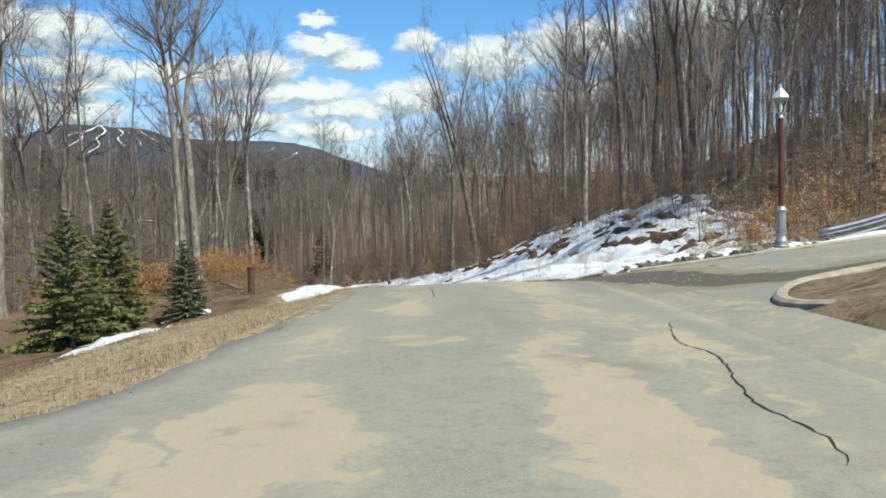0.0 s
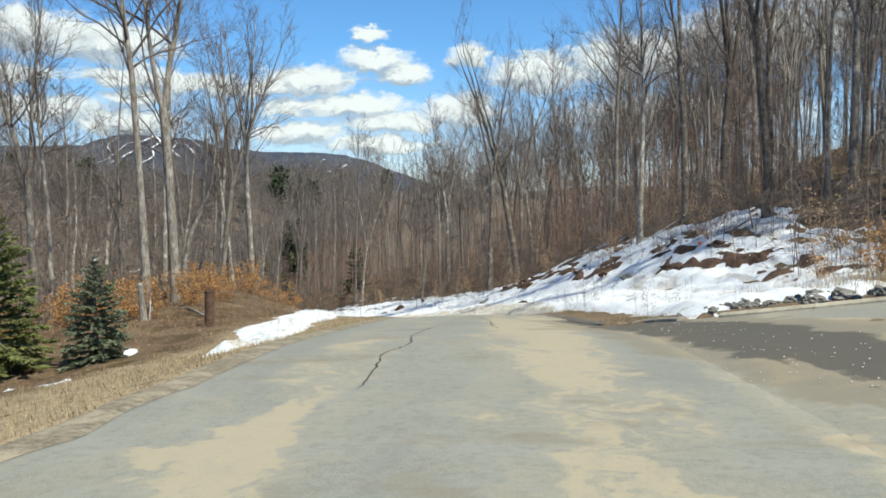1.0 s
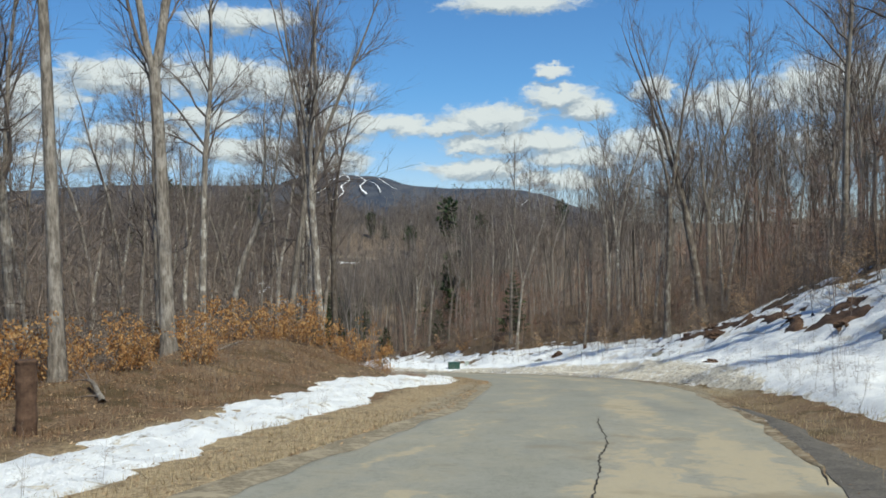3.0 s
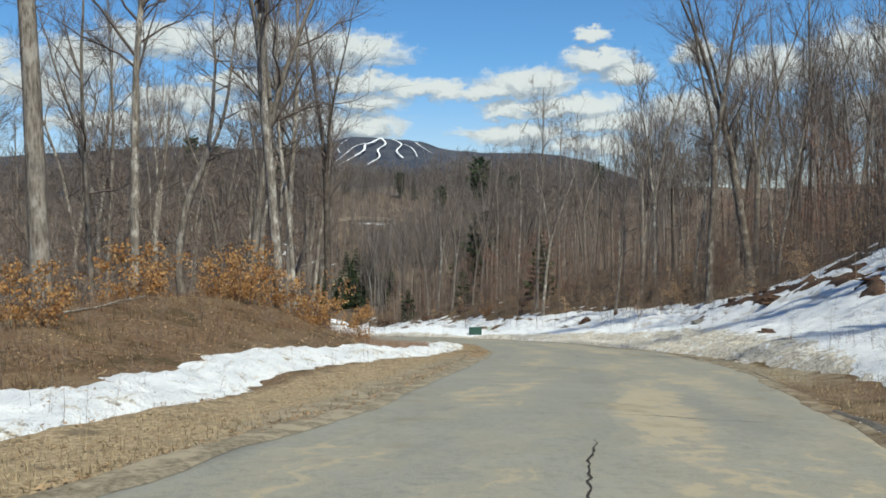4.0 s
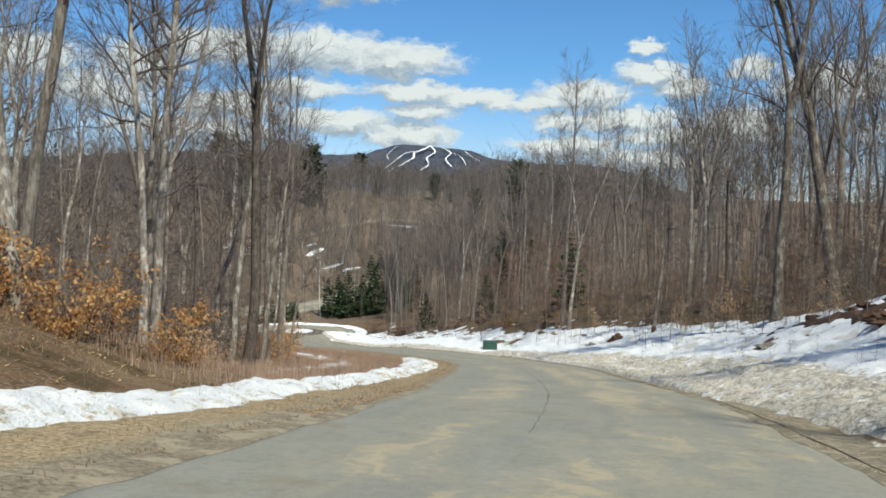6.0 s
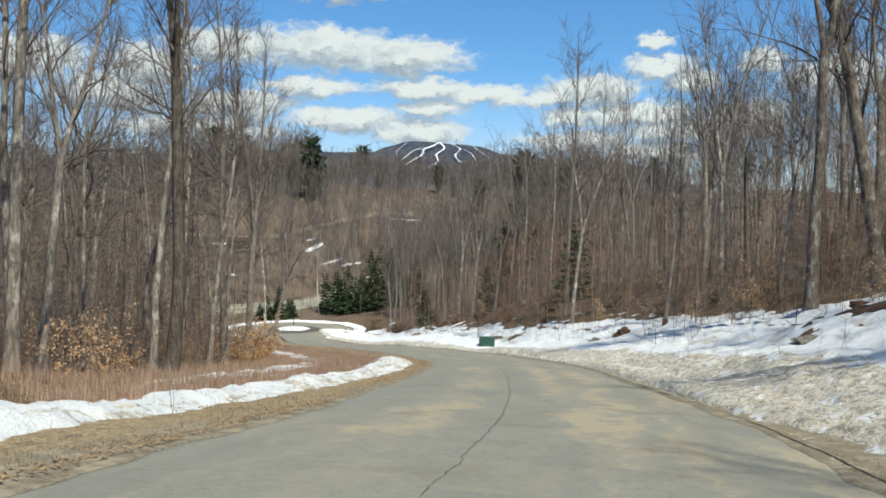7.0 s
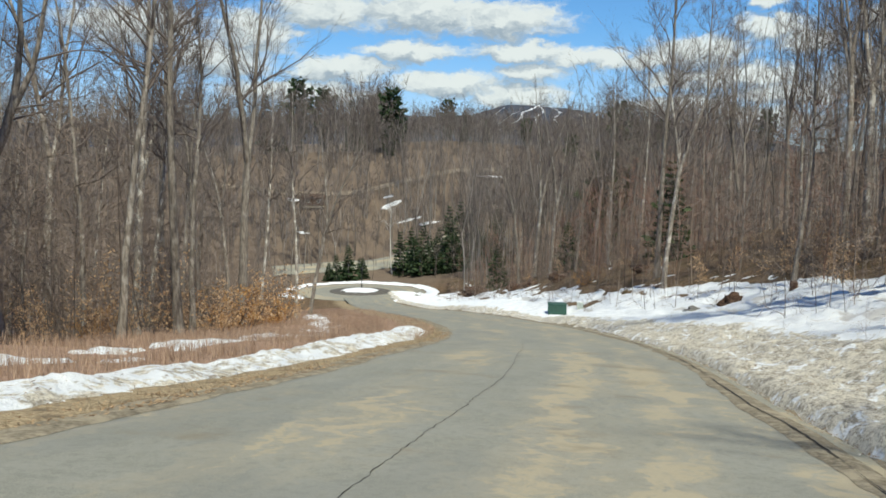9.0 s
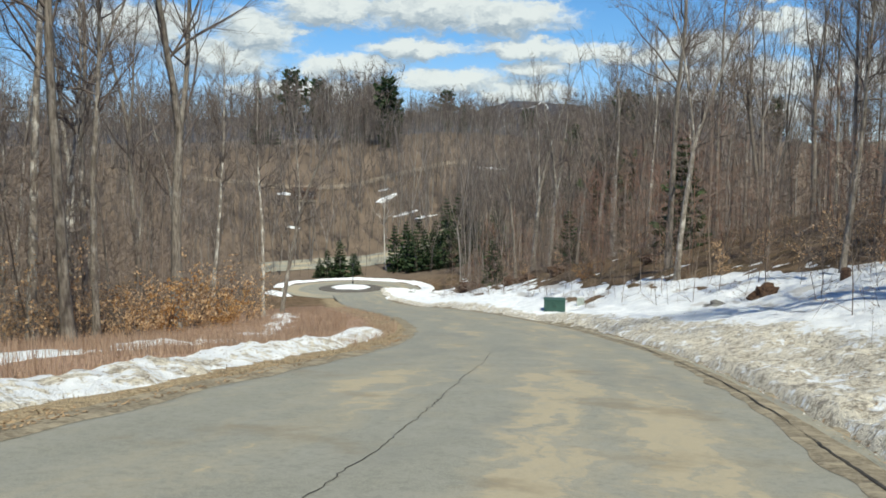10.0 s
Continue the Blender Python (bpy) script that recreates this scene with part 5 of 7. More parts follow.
# ---------------------------------------------------------------- conifers
def conifer(seed, tall, wide, whorls, per, sprays, droop=0.35, blunt=False, fat=1.0, size=1.0):
    """Stem and boughs of a spruce or pine, as arrays."""
    rng = np.random.default_rng(seed)
    V, F, W, E = [], [], [], []
    pts, rad = limb(rng, (0, 0, -0.2), (0, 0, 1), tall + 0.2, tall * 0.018 + 0.02, 0.01, 8, 0, 0.012)
    tube(V, F, pts, rad, 6)
    for k in range(whorls):
        u = (k + 0.5) / whorls
        h_ = tall * (0.05 + 0.93 * u)
        reach = wide * ((1 - u) ** 0.8 if not blunt else math.sin(math.pi * min(1, 0.18 + 0.8 * (1 - u)))) * rng.uniform(0.8, 1.12) + 0.06 * tall / 5
        for q in range(per):
            if rng.random() < 0.08:
                continue
            w_ = 2 * math.pi * (q + rng.random()) / per + k
            out_ = np.array([math.cos(w_), math.sin(w_), 0])
            ln = reach * rng.uniform(0.7, 1.1)
            up = 0.25 + 0.5 * u - droop * (1 - u)
            bp, br = limb(rng, (0, 0, h_), out_ + np.array([0, 0, up - 0.25]), ln, 0.012 * tall / 4 + 0.004, 0.004, 4, 0.05, 0.06)
            tube(V, F, bp, br, 3)
            for z_ in range(sprays):
                t_ = rng.uniform(0.12, 1.0)
                i = min(int(t_ * 4), 3)
                c = bp[i] + (bp[i + 1] - bp[i]) * rng.random()
                side = np.array([-out_[1], out_[0], 0]) * rng.choice([-1, 1])
                d = out_ * rng.uniform(0.3, 1.0) + side * rng.uniform(0.1, 1.0) + np.array([0, 0, rng.uniform(-0.45, 0.25)])
                d /= np.linalg.norm(d)
                l2 = (ln * rng.uniform(0.16, 0.34) + 0.02 * tall) * size
                e = c + d * l2
                b = np.cross(d, rng.normal(0, 1, 3))
                b = b / (np.linalg.norm(b) + 1e-9) * l2 * rng.uniform(0.14, 0.26) * fat
                m_ = c + (e - c) * 0.45
                n = len(W)
                W.extend([c, m_ - b, e, m_ + b])
                E.append((n, n + 1, n + 2))
                E.append((n, n + 2, n + 3))
    return (np.array(V), np.array(F)), (np.array(W), np.array(E))


def plant_conifer(shape, x, y, needles, label, turn=0.0, scale=1.0, name="spruce", group=""):
    top = thing(name, label, "conifer", group, pose(x, y, height(x, y) - 0.05, 0, 0, turn) @ Matrix.Scale(scale, 4))
    for nm, arr, mt in (("trunk", shape[0], BARK), ("foliage", shape[1], needles)):
        ob = tagged(new(nm, raw_mesh(nm, arr[0], arr[1], mt)), kind="stuff" if nm == "foliage" else "")
        ob.parent = top
    return top


plant_conifer(conifer(31, 3.2, 1.25, 19, 11, 74, 0.35, False, 0.95, 0.5), -10.3, 35.4, BLUE_NEEDLE, "small dense blue-green spruce beside the verge", 10)
plant_conifer(conifer(32, 5.2, 1.7, 21, 10, 80, 0.3, False, 0.95, 0.5), -13.2, 35.3, NEEDLE, "dark green young spruce in the hollow", 80)
plant_conifer(conifer(33, 4.6, 2.1, 19, 10, 92, 0.25, False, 0.95, 0.42), -12.1, 28.7, NEEDLE, "bushy yellow-green spruce in the hollow", 40)
FIR = [conifer(40 + k, t_, wd, 14, 8, 13, 0.3, False, 1.9) for k, (t_, wd) in enumerate([(8, 2.3), (10, 2.4), (6.5, 2.0)])]
for x, y, k, sc, turn in [(-106.8, 231.8, 2, 0.62, 0), (-105.4, 232.4, 0, 0.72, 50), (-103.8, 234.4, 0, 0.95, 100), (-104.9, 235.6, 2, 0.75, 20), (-105.4, 241.2, 2, 0.55, 75), (-102.6, 238.0, 2, 0.7, 160),
                          (-97.0, 244.0, 1, 0.95, 10), (-95.2, 245.5, 1, 1.0, 70), (-93.6, 243.6, 0, 1.05, 130), (-91.5, 242.5, 0, 0.95, 60), (-89.6, 243.4, 1, 0.85, 90), (-88.0, 243.0, 0, 1.0, 180), (-90.5, 249.0, 1, 0.9, 15),
                          (-87.0, 247.5, 1, 1.1, 210), (-85.0, 245.0, 0, 1.1, 95), (-92.1, 257.1, 1, 1.15, 240), (-89.8, 258.2, 1, 1.25, 33), (-87.2, 258.4, 1, 1.2, 61), (-84.5, 255.0, 1, 1.1, 300), (-82.0, 250.0, 0, 1.15, 20),
                          (-78.0, 246.0, 0, 1.0, 140), (-80.0, 256.0, 1, 1.2, 80), (-94.5, 249.5, 1, 1.0, 190), (-60, 250, 1, 1.2, 61), (-22.1, 162.2, 1, 0.95, 10), (-40.6, 187.5, 0, 0.8, 60), (-52.9, 193.9, 2, 0.9, 200)]:
    f = FIR[k]
    plant_conifer(f, x, y, PINE, "dark green spruce by the turning circle", turn, sc, group="spruces by the circle")
PINES = [conifer(50 + k, t_, wd, 15, 7, 13, 0.15, b_, 2.2) for k, (t_, wd, b_) in enumerate([(16, 2.6, False), (18, 3.3, True), (15, 2.4, False)])]
rows = []
for s, o, sc in [(S_CIRCLE + 101, 13.9, 0.72), (S_CIRCLE + 103, 17.0, 0.6), (S_CIRCLE + 137, -21, 1.22), (S_CIRCLE + 137, -17, 1.1), (S_CIRCLE + 142, -11, 1.28), (S_CIRCLE + 142, -3, 1.12), (S_CIRCLE + 147, 6, 1.1),
                 (S_CIRCLE + 151, 13, 0.96), (S_CIRCLE + 151, 16, 1.05), (S_CIRCLE + 148, 38, 0.79), (S_CIRCLE + 146, 9, 0.84),
                 (S_CIRCLE + 88, 62, 0.6), (S_CIRCLE + 72, 70, 0.6), (S_CIRCLE + 60, 46, 0.6), (S_CIRCLE + 58, 52, 0.55), (S_CIRCLE + 60, 80, 0.8),
                 (S_CIRCLE + 40, 66, 0.7), (S_CIRCLE + 20, 58, 0.6), (S_CIRCLE - 5, 48, 0.5), (S_CIRCLE + 110, 110, 0.8), (S_CIRCLE + 100, 125, 0.8)]:
    x, y = (float(v[0]) for v in spot(np.array([s]), np.array([o])))
    rows.append((x, y, height(x, y) - 0.3, sc, s, int(s * 7) % 3))
for x, y, sc, which in [(-131, 298, 1.0, 1), (-133.5, 301, 0.8, 0), (-118, 318, 0.5, 0), (-112, 320, 0.5, 2), (-101, 324, 0.5, 1), (-97, 327, 0.5, 0), (-75, 330, 1.0, 1), (-68, 333, 1.0, 0), (-72, 337, 0.85, 2), (-64, 335, 0.75, 1), (-44.5, 216.5, 1.05, 1), (-47.5, 219, 0.8, 2)]:
    rows.append((x, y, height(x, y) - 0.3, sc, x * 3.0, which))
for x, y, z, sc, turn, which in rows:
    plant_conifer(PINES[which], x, y, PINE, "dark pine standing above the bare woods", turn * 9, sc, "pine", "pines on the hill")


# ---------------------------------------------------------------- shrubs with dry leaves
def beech(seed, tall, stems, leaves, leafy=0.07):
    rng = np.random.default_rng(seed)
    V, F, W, E = [], [], [], []
    tips = []
    for k in range(stems):
        a = rng.uniform(0, 6.28)
        bp, br = limb(rng, (0.25 * math.cos(a), 0.25 * math.sin(a), -0.1), (0.35 * math.cos(a), 0.35 * math.sin(a), 1), tall * rng.uniform(0.6, 1.05), 0.018, 0.005, 6, 0.0, 0.12)
        tube(V, F, bp, br, 3)
        for q in range(6):
            j = rng.integers(1, 6)
            tp, tr = limb(rng, bp[j], swing(rng, bp[j + 1 if j < 6 else j] - bp[j - 1], rng.uniform(0.5, 1.1)), tall * rng.uniform(0.16, 0.36), 0.007, 0.004, 3, 0.0, 0.2)
            cone(V, F, tp[0], tp[-1], tr[0])
            tips.append(tp)
    for k in range(leaves):
        tp = tips[rng.integers(0, len(tips))]
        c = tp[rng.integers(1, 4)] + rng.normal(0, 0.09, 3)
        d = rng.normal(0, 1, 3)
        d[2] -= 0.8
        d /= np.linalg.norm(d)
        b = np.cross(d, rng.normal(0, 1, 3))
        b = b / (np.linalg.norm(b) + 1e-9) * leafy * 0.5
        ln = leafy * rng.uniform(1.2, 2.0)
        n = len(W)
        W.extend([c, c + d * ln * 0.5 - b, c + d * ln, c + d * ln * 0.5 + b])
        E.append((n, n + 1, n + 2))
        E.append((n, n + 2, n + 3))
    return (np.array(V), np.array(F)), (np.array(W), np.array(E))


SHRUBS = []
for k, (t_, st, lv, mt, lab) in enumerate([(2.6, 10, 1500, BEECH, "young beech keeping its coppery dry leaves"), (2.1, 8, 1150, BEECH, "low beech thicket with rust-brown dry leaves"),
                                           (3.0, 7, 620, PALE_BEECH, "beech sapling with bleached tan leaves"), (2.2, 5, 380, PALE_BEECH, "sparse beech sapling with pale dry leaves")]):
    a, b = beech(60 + k, t_, st, lv)
    SHRUBS.append((raw_mesh("branchwork", a[0], a[1], TWIG), raw_mesh("foliage", b[0], b[1], mt), lab))
first_shrub = {}


def plant_shrub(k, x, y, scale, turn):
    m = pose(x, y, height(x, y) - 0.05, 0, 0, turn) @ Matrix.Scale(scale, 4)
    if k in first_shrub:
        return copy_thing(first_shrub[k], m)
    top = thing("beech_shrub", SHRUBS[k][2], "shrub", "beech shrubs", m)
    for nm, me in zip(("branchwork", "foliage"), SHRUBS[k][:2]):
        ob = tagged(new(nm, me), kind="stuff")
        ob.parent = top
    first_shrub[k] = top
    return top


for k, x, y, sc, turn in [(0, -13.6, 46.6, 0.9, 20), (1, -15.0, 48.2, 1.0, 170), (0, -13.2, 51.4, 0.85, 260), (0, -16.4, 47.0, 1.1, 70), (1, -12.4, 53.6, 0.8, 35), (0, -17.0, 53.5, 1.1, 110), (0, -18.2, 50.5, 1.0, 0), (1, -20.0, 53.0, 1.1, 60), (0, -21.5, 56.5, 1.0, 120), (1, -18.6, 56.0, 1.0, 200), (0, -17.6, 64.5, 1.0, 20), (1, -19.4, 62.5, 1.1, 250),
                          (0, -16.6, 68.5, 1.1, 90), (1, -15.2, 69.5, 0.9, 300), (0, -14.4, 66.5, 1.15, 77), (0, -13.6, 70.2, 1.1, 190), (1, -15.9, 62.0, 1.1, 15), (0, -17.6, 59.0, 1.0, 44), (1, -13.0, 73.5, 0.9, 240), (0, -17.8, 70.5, 1.15, 170), (1, -20.6, 67.0, 1.1, 33), (0, -23.5, 64.5, 1.0, 211), (1, -14.6, 72.5, 0.8, 140),
                          (0, -18.6, 44.0, 0.9, 10), (1, -21.5, 47.5, 1.0, 280), (0, -25.0, 59.0, 1.0, 66), (1, -16.0, 40.5, 0.8, 5), (0, -22.0, 73.0, 1.1, 188), (1, -24.5, 69.0, 1.1, 99),
                          (3, -19.6, 83.5, 0.9, 10), (3, -21.0, 86.5, 1.0, 70), (2, -24.0, 90.0, 1.0, 140), (2, -33.0, 108.5, 1.0, 200), (3, -31.0, 104.5, 0.9, 80), (2, -36.5, 118.0, 1.1, 20),
                          (3, -34.5, 115.5, 1.0, 310), (2, -39.5, 120.5, 1.0, 150), (3, -42.0, 127.0, 1.1, 222), (3, -28.6, 99.6, 0.7, 50), (2, -45.0, 131.0, 1.0, 12),
                          (2, 12.6, 33.6, 0.7, 15), (2, 14.6, 34.6, 0.8, 95), (3, 16.6, 34.2, 0.9, 145), (2, 18.6, 35.6, 0.9, 205), (0, 12.4, 36.4, 0.8, 255), (2, 21.5, 35.0, 0.9, 300), (3, 11.6, 38.6, 0.8, 30), (0, 14.5, 37.5, 1.0, 80), (0, 17.5, 39.5, 1.1, 140), (1, 16.0, 42.0, 1.1, 210), (0, 20.5, 41.0, 1.1, 10), (2, 18.5, 45.0, 1.1, 60), (2, 15.5, 47.5, 1.0, 120), (1, 22.0, 37.5, 1.0, 300),
                          (0, 24.0, 43.0, 1.1, 40), (2, 21.0, 49.0, 1.1, 20), (2, 13.5, 60.5, 0.9, 200), (3, 15.5, 66.0, 1.1, 40), (3, 10.6, 83.0, 1.0, 170), (3, 6.4, 94.0, 0.9, 20), (2, 3.4, 104.5, 0.8, 99),
                          (3, -3.0, 118.0, 1.0, 260), (3, -6.0, 124.5, 1.1, 140), (2, -9.5, 134.0, 1.0, 10), (3, -13.5, 142.5, 1.0, 200), (3, -21.5, 156.0, 1.1, 90), (2, -26.5, 164.0, 1.0, 45), (3, -33.0, 172.0, 1.1, 77),
                          (2, -2.0, 127.5, 1.1, 33), (3, -38.0, 178.0, 1.0, 18), (2, 7.0, 108.0, 1.0, 66), (0, -29.5, 160.0, 0.8, 12), (2, -46.0, 186.0, 1.0, 3),
                          (0, -38.5, 121.0, 1.5, 30), (2, -36.4, 113.0, 1.5, 130), (0, -44.0, 132.0, 1.6, 220), (2, -41.5, 126.5, 1.6, 10), (2, -48.5, 139.0, 1.5, 80), (0, -33.5, 106.5, 0.8, 60), (3, -30.2, 101.5, 0.8, 100)]:
    plant_shrub(k, x, y, sc, turn)
r3 = np.random.default_rng(41)
for k in range(52):
    # saplings that keep bleached leaves, scattered under the trees
    s, o = (r3.uniform(48, 150), r3.uniform(14, 26)) if k % 3 else (r3.uniform(84, 160), -r3.uniform(16, 26))
    x, y = (float(v[0]) for v in spot(np.array([s]), np.array([o])))
    plant_shrub(int(r3.choice([2, 3, 3])), x, y, r3.uniform(0.7, 1.25) * (1.35 if o < 0 else 1.0), r3.uniform(0, 360))


# ---------------------------------------------------------------- grass, weeds, litter
def blades(name, label, category, mat, count, s0, s1, d0, d1, side, tall, wide, seed, lay=0.6, thin=None, snow=None, flat_=False):
    """Single blades or leaves standing or lying on the land; one triangle each."""
    g_ = np.random.default_rng(seed)
    s = g_.uniform(s0, s1, count)
    d = d0 + (d1 - d0) * g_.random(count) ** 1.2
    o = side * (half_width(s) + d)
    x, y = spot(s, o)
    keep = np.ones(count, bool)
    clump = fractal(x * 0.7, y * 0.7, seed, 3)
    keep &= clump + g_.uniform(-0.25, 0.25, count) > (0.42 if thin is None else thin)
    keep &= ~((x > 3) & (x < 46) & (y > drive_low(x) - 0.2) & (y < drive_high(x) + 0.2))
    keep &= np.hypot(x - CIRCLE[0], y - CIRCLE[1]) > RING + 0.4
    x, y = x[keep], y[keep]
    n = len(x)
    z = land(x, y)
    if snow is not None:
        z = z + np.maximum(0, snow(s[keep], d[keep], x, y)) + 0.015
    a = g_.uniform(0, 2 * math.pi, n)
    h_ = tall * g_.uniform(0.5, 1.3, n)
    tilt = g_.uniform(1.25, 1.56, n) if flat_ else g_.normal(0, lay, n)
    dx, dy, dz = np.cos(a) * np.sin(tilt), np.sin(a) * np.sin(tilt), np.abs(np.cos(tilt)) + 0.05
    bx, by = -np.sin(a + 0.5) * wide / 2, np.cos(a + 0.5) * wide / 2
    base = np.stack([x, y, z - 0.01], -1)
    p0, p1 = base + np.stack([bx, by, 0 * bx], -1), base - np.stack([bx, by, 0 * bx], -1)
    p2 = base + np.stack([dx * h_, dy * h_, dz * h_], -1)
    V = np.stack([p0, p1, p2], 1).reshape(-1, 3)
    F = np.arange(3 * n).reshape(-1, 3)
    tagged(new(name, raw_mesh(name, V, F, mat)), label, category, kind="stuff")


blades("verge_grass", "matted straw-coloured dead grass along the verge", "grass", STRAW, 13000, -4, 48, 0.45, 2.3, -1, 0.09, 0.012, 201, 1.35, 0.46)
blades("verge_grass", "trampled grey-brown dead grass between road and snow", "grass", DULL_GRASS, 16000, 44, 130, 0.4, 3.2, -1, 0.09, 0.012, 223, 1.35, 0.46)
blades("verge_grass", "straw-coloured dead grass on the slope by the spruces", "grass", STRAW, 30000, -2, 46, 0.6, 6.0, -1, 0.12, 0.012, 202, 1.35, 0.44)
blades("fallen_leaves", "dry leaves blown along the verge", "leaves", LITTER, 12000, -2, 60, 0.2, 5.0, -1, 0.08, 0.06, 208, 1.4, 0.36, flat_=True)
blades("bank_grass", "thin dry grass beside the gutter", "grass", STRAW, 7000, 33, 66, 0.6, 2.6, 1, 0.14, 0.013, 203, 1.0, 0.50)
blades("red_weeds", "reddish-brown dead weeds on the shelf", "weeds", WEED, 56000, 72, 198, 3.4, 14, -1, 0.42, 0.018, 204, 0.35, 0.34)
blades("verge_weeds", "dead weeds and grass along the bend", "weeds", WEED, 9000, 112, 190, 0.8, 4.2, -1, 0.30, 0.014, 221, 0.5, 0.38)
blades("mound_grass", "flattened brown grass on the mound", "grass", RUST_GRASS, 34000, 42, 84, 5.6, 15, -1, 0.22, 0.014, 205, 1.15, 0.42)
blades("fallen_leaves", "dry brown leaves on the left woodland floor", "leaves", LITTER, 34000, 30, 130, 4, 22, -1, 0.10, 0.07, 206, 1.35, 0.50, flat_=True)
blades("fallen_leaves", "dry brown leaves on the bank under the trees", "leaves", LITTER, 26000, 34, 150, 7, 24, 1, 0.10, 0.075, 207, 1.35, 0.30, flat_=True)
blades("blown_leaves", "leaves and bark scraps lying on dirty snow", "leaves", LITTER, 9000, 62, 125, 0.7, 7.0, 1, 0.055, 0.035, 211, 1.45, 0.5, right_thick, flat_=True)
blades("blown_leaves", "scattered leaves and scraps lying on snow", "leaves", LITTER, 3500, 34, 125, 3, 12, 1, 0.05, 0.035, 212, 1.45, 0.46, right_thick, flat_=True)
blades("fallen_leaves", "orange-brown leaves drifted between road and snow", "leaves", LITTER, 15000, 68, 122, 0.1, 1.8, -1, 0.065, 0.045, 215, 1.4, 0.42, flat_=True)
blades("blown_leaves", "bark scraps and leaves on the ploughed snow", "leaves", LITTER, 4500, 30, 118, 1.0, 4.6, -1, 0.05, 0.04, 213, 1.4, 0.40, left_thick, flat_=True)
blades("gutter_litter", "leaves and twigs washed into the gutter", "leaves", LITTER, 7000, 34, 130, 0.1, 1.3, 1, 0.055, 0.03, 218, 1.4, 0.46, flat_=True)
blades("gutter_sand", "pale grit and chips along the gutter", "stones", CHIP, 2500, 34, 130, 0.1, 1.4, 1, 0.03, 0.03, 219, 1.4, 0.48, flat_=True)
blades("verge_litter", "grey-brown leaf scraps on the dusty verge", "leaves", LITTER, 7000, 26, 70, 0.3, 2.4, -1, 0.055, 0.035, 220, 1.4, 0.46, flat_=True)
blades("bank_brush", "tan dead grass on the slope behind the lamp", "grass", STRAW, 16000, 31.5, 46, 6, 26, 1, 0.45, 0.016, 217, 0.5, 0.40)
blades("pale_leaves", "bleached leaves flecking the mound", "leaves", PALE_BEECH, 9000, 40, 90, 4.2, 16, -1, 0.09, 0.06, 216, 1.4, 0.45, flat_=True)
blades("mound_straw", "straw-coloured tufts on the mound", "grass", STRAW, 9000, 42, 84, 4.6, 15, -1, 0.14, 0.011, 214, 1.2, 0.5)
stalks = scatter(70, 36, 64, 5.4, 8.0, 4, 0.18, 0.34, None, 0.03) + scatter(60, 60, 110, 6.0, 11, 4, 0.15, 0.3, None, 0.03) + scatter(170, 34, 126, -8.2, -5.4, 4, 0.10, 0.22, None, 0.03) + scatter(420, 46, 92, -17, -9.5, 4, 0.12, 0.34, None, 0.03)
spread_copies("dry_stalks", WHIP, stalks, BRUSH, "dry twiggy stalks poking through snow", "weeds")


# ---------------------------------------------------------------- bank debris
def lump(name, x, y, size, mat, label, category, seed, sink=0.3, lift=0.0, group="", ragged=0.55):
    """An uneven rounded clod, rock or root mat."""
    bm = bmesh.new()
    bmesh.ops.create_icosphere(bm, subdivisions=3, radius=0.5)
    off = Vector((seed * 3.7, seed * 1.3, seed * 2.1))
    for v in bm.verts:
        n = noise.fractal(v.co * 3.2 + off, 0.8, 2.0, 5)
        v.co *= 1 + ragged * n
        v.co.x, v.co.y, v.co.z = v.co.x * size[0], v.co.y * size[1], v.co.z * size[2]
    me = bpy.data.meshes.new(name)
    bm.to_mesh(me)
    bm.free()
    me.materials.append(mat)
    ob = new(name, me)
    ob.matrix_basis = pose(x, y, height(x, y) + size[2] * (0.5 - sink) + lift, 0, 0, seed * 47 % 360)
    return tagged(ob, label, category, group)


r2 = np.random.default_rng(77)
for k in range(12):
    s = r2.uniform(40, 102) if k % 2 else r2.uniform(66, 100)
    d = r2.uniform(8.0, 11.5) if s < 110 else r2.uniform(5.5, 8.5)
    x, y = (float(v[0]) for v in spot(np.array([s]), half_width(np.array([s])) + d))
    lump("root_mat", x, y, (r2.uniform(1.0, 3.4), r2.uniform(0.5, 1.0), r2.uniform(0.3, 0.6)), EARTH, "dark torn root mat and earth on the snowy bank", "earth clod", k + 3, 0.5, 0.0, "earth clods on the bank", 0.95)
for k, (x, y, sx, sz) in enumerate([(0.6, 97.0, 1.2, 0.45), (6.6, 57.5, 1.1, 0.3), (7.6, 50.0, 1.3, 0.3), (3.6, 78.0, 1.0, 0.35), (9.4, 64.0, 1.1, 0.35), (8.6, 41.6, 0.8, 0.3)]):
    lump("bank_clod", x, y, (sx, sx * 0.6, sz), EARTH if k % 2 else ROCK, "brown earth and stone showing through the snow", "earth clod", k + 50, 0.35, 0.05, "earth clods on the bank", 0.8)
for k, (x, y, sx, sz) in enumerate([(-23.5, 158.0, 1.6, 0.9), (-36.0, 172.0, 2.4, 1.3), (-45.0, 181.0, 2.2, 1.2), (-58.0, 198.0, 3.0, 1.8), (-61.0, 203.0, 3.2, 2.0), (-41.0, 176.0, 1.8, 0.9)]):
    lump("root_heap", x, y, (sx, sx * 0.8, sz), EARTH, "dark heap of brush and earth at the wood's edge", "brush heap", k + 80, 0.3, 0.0, "brush heaps")


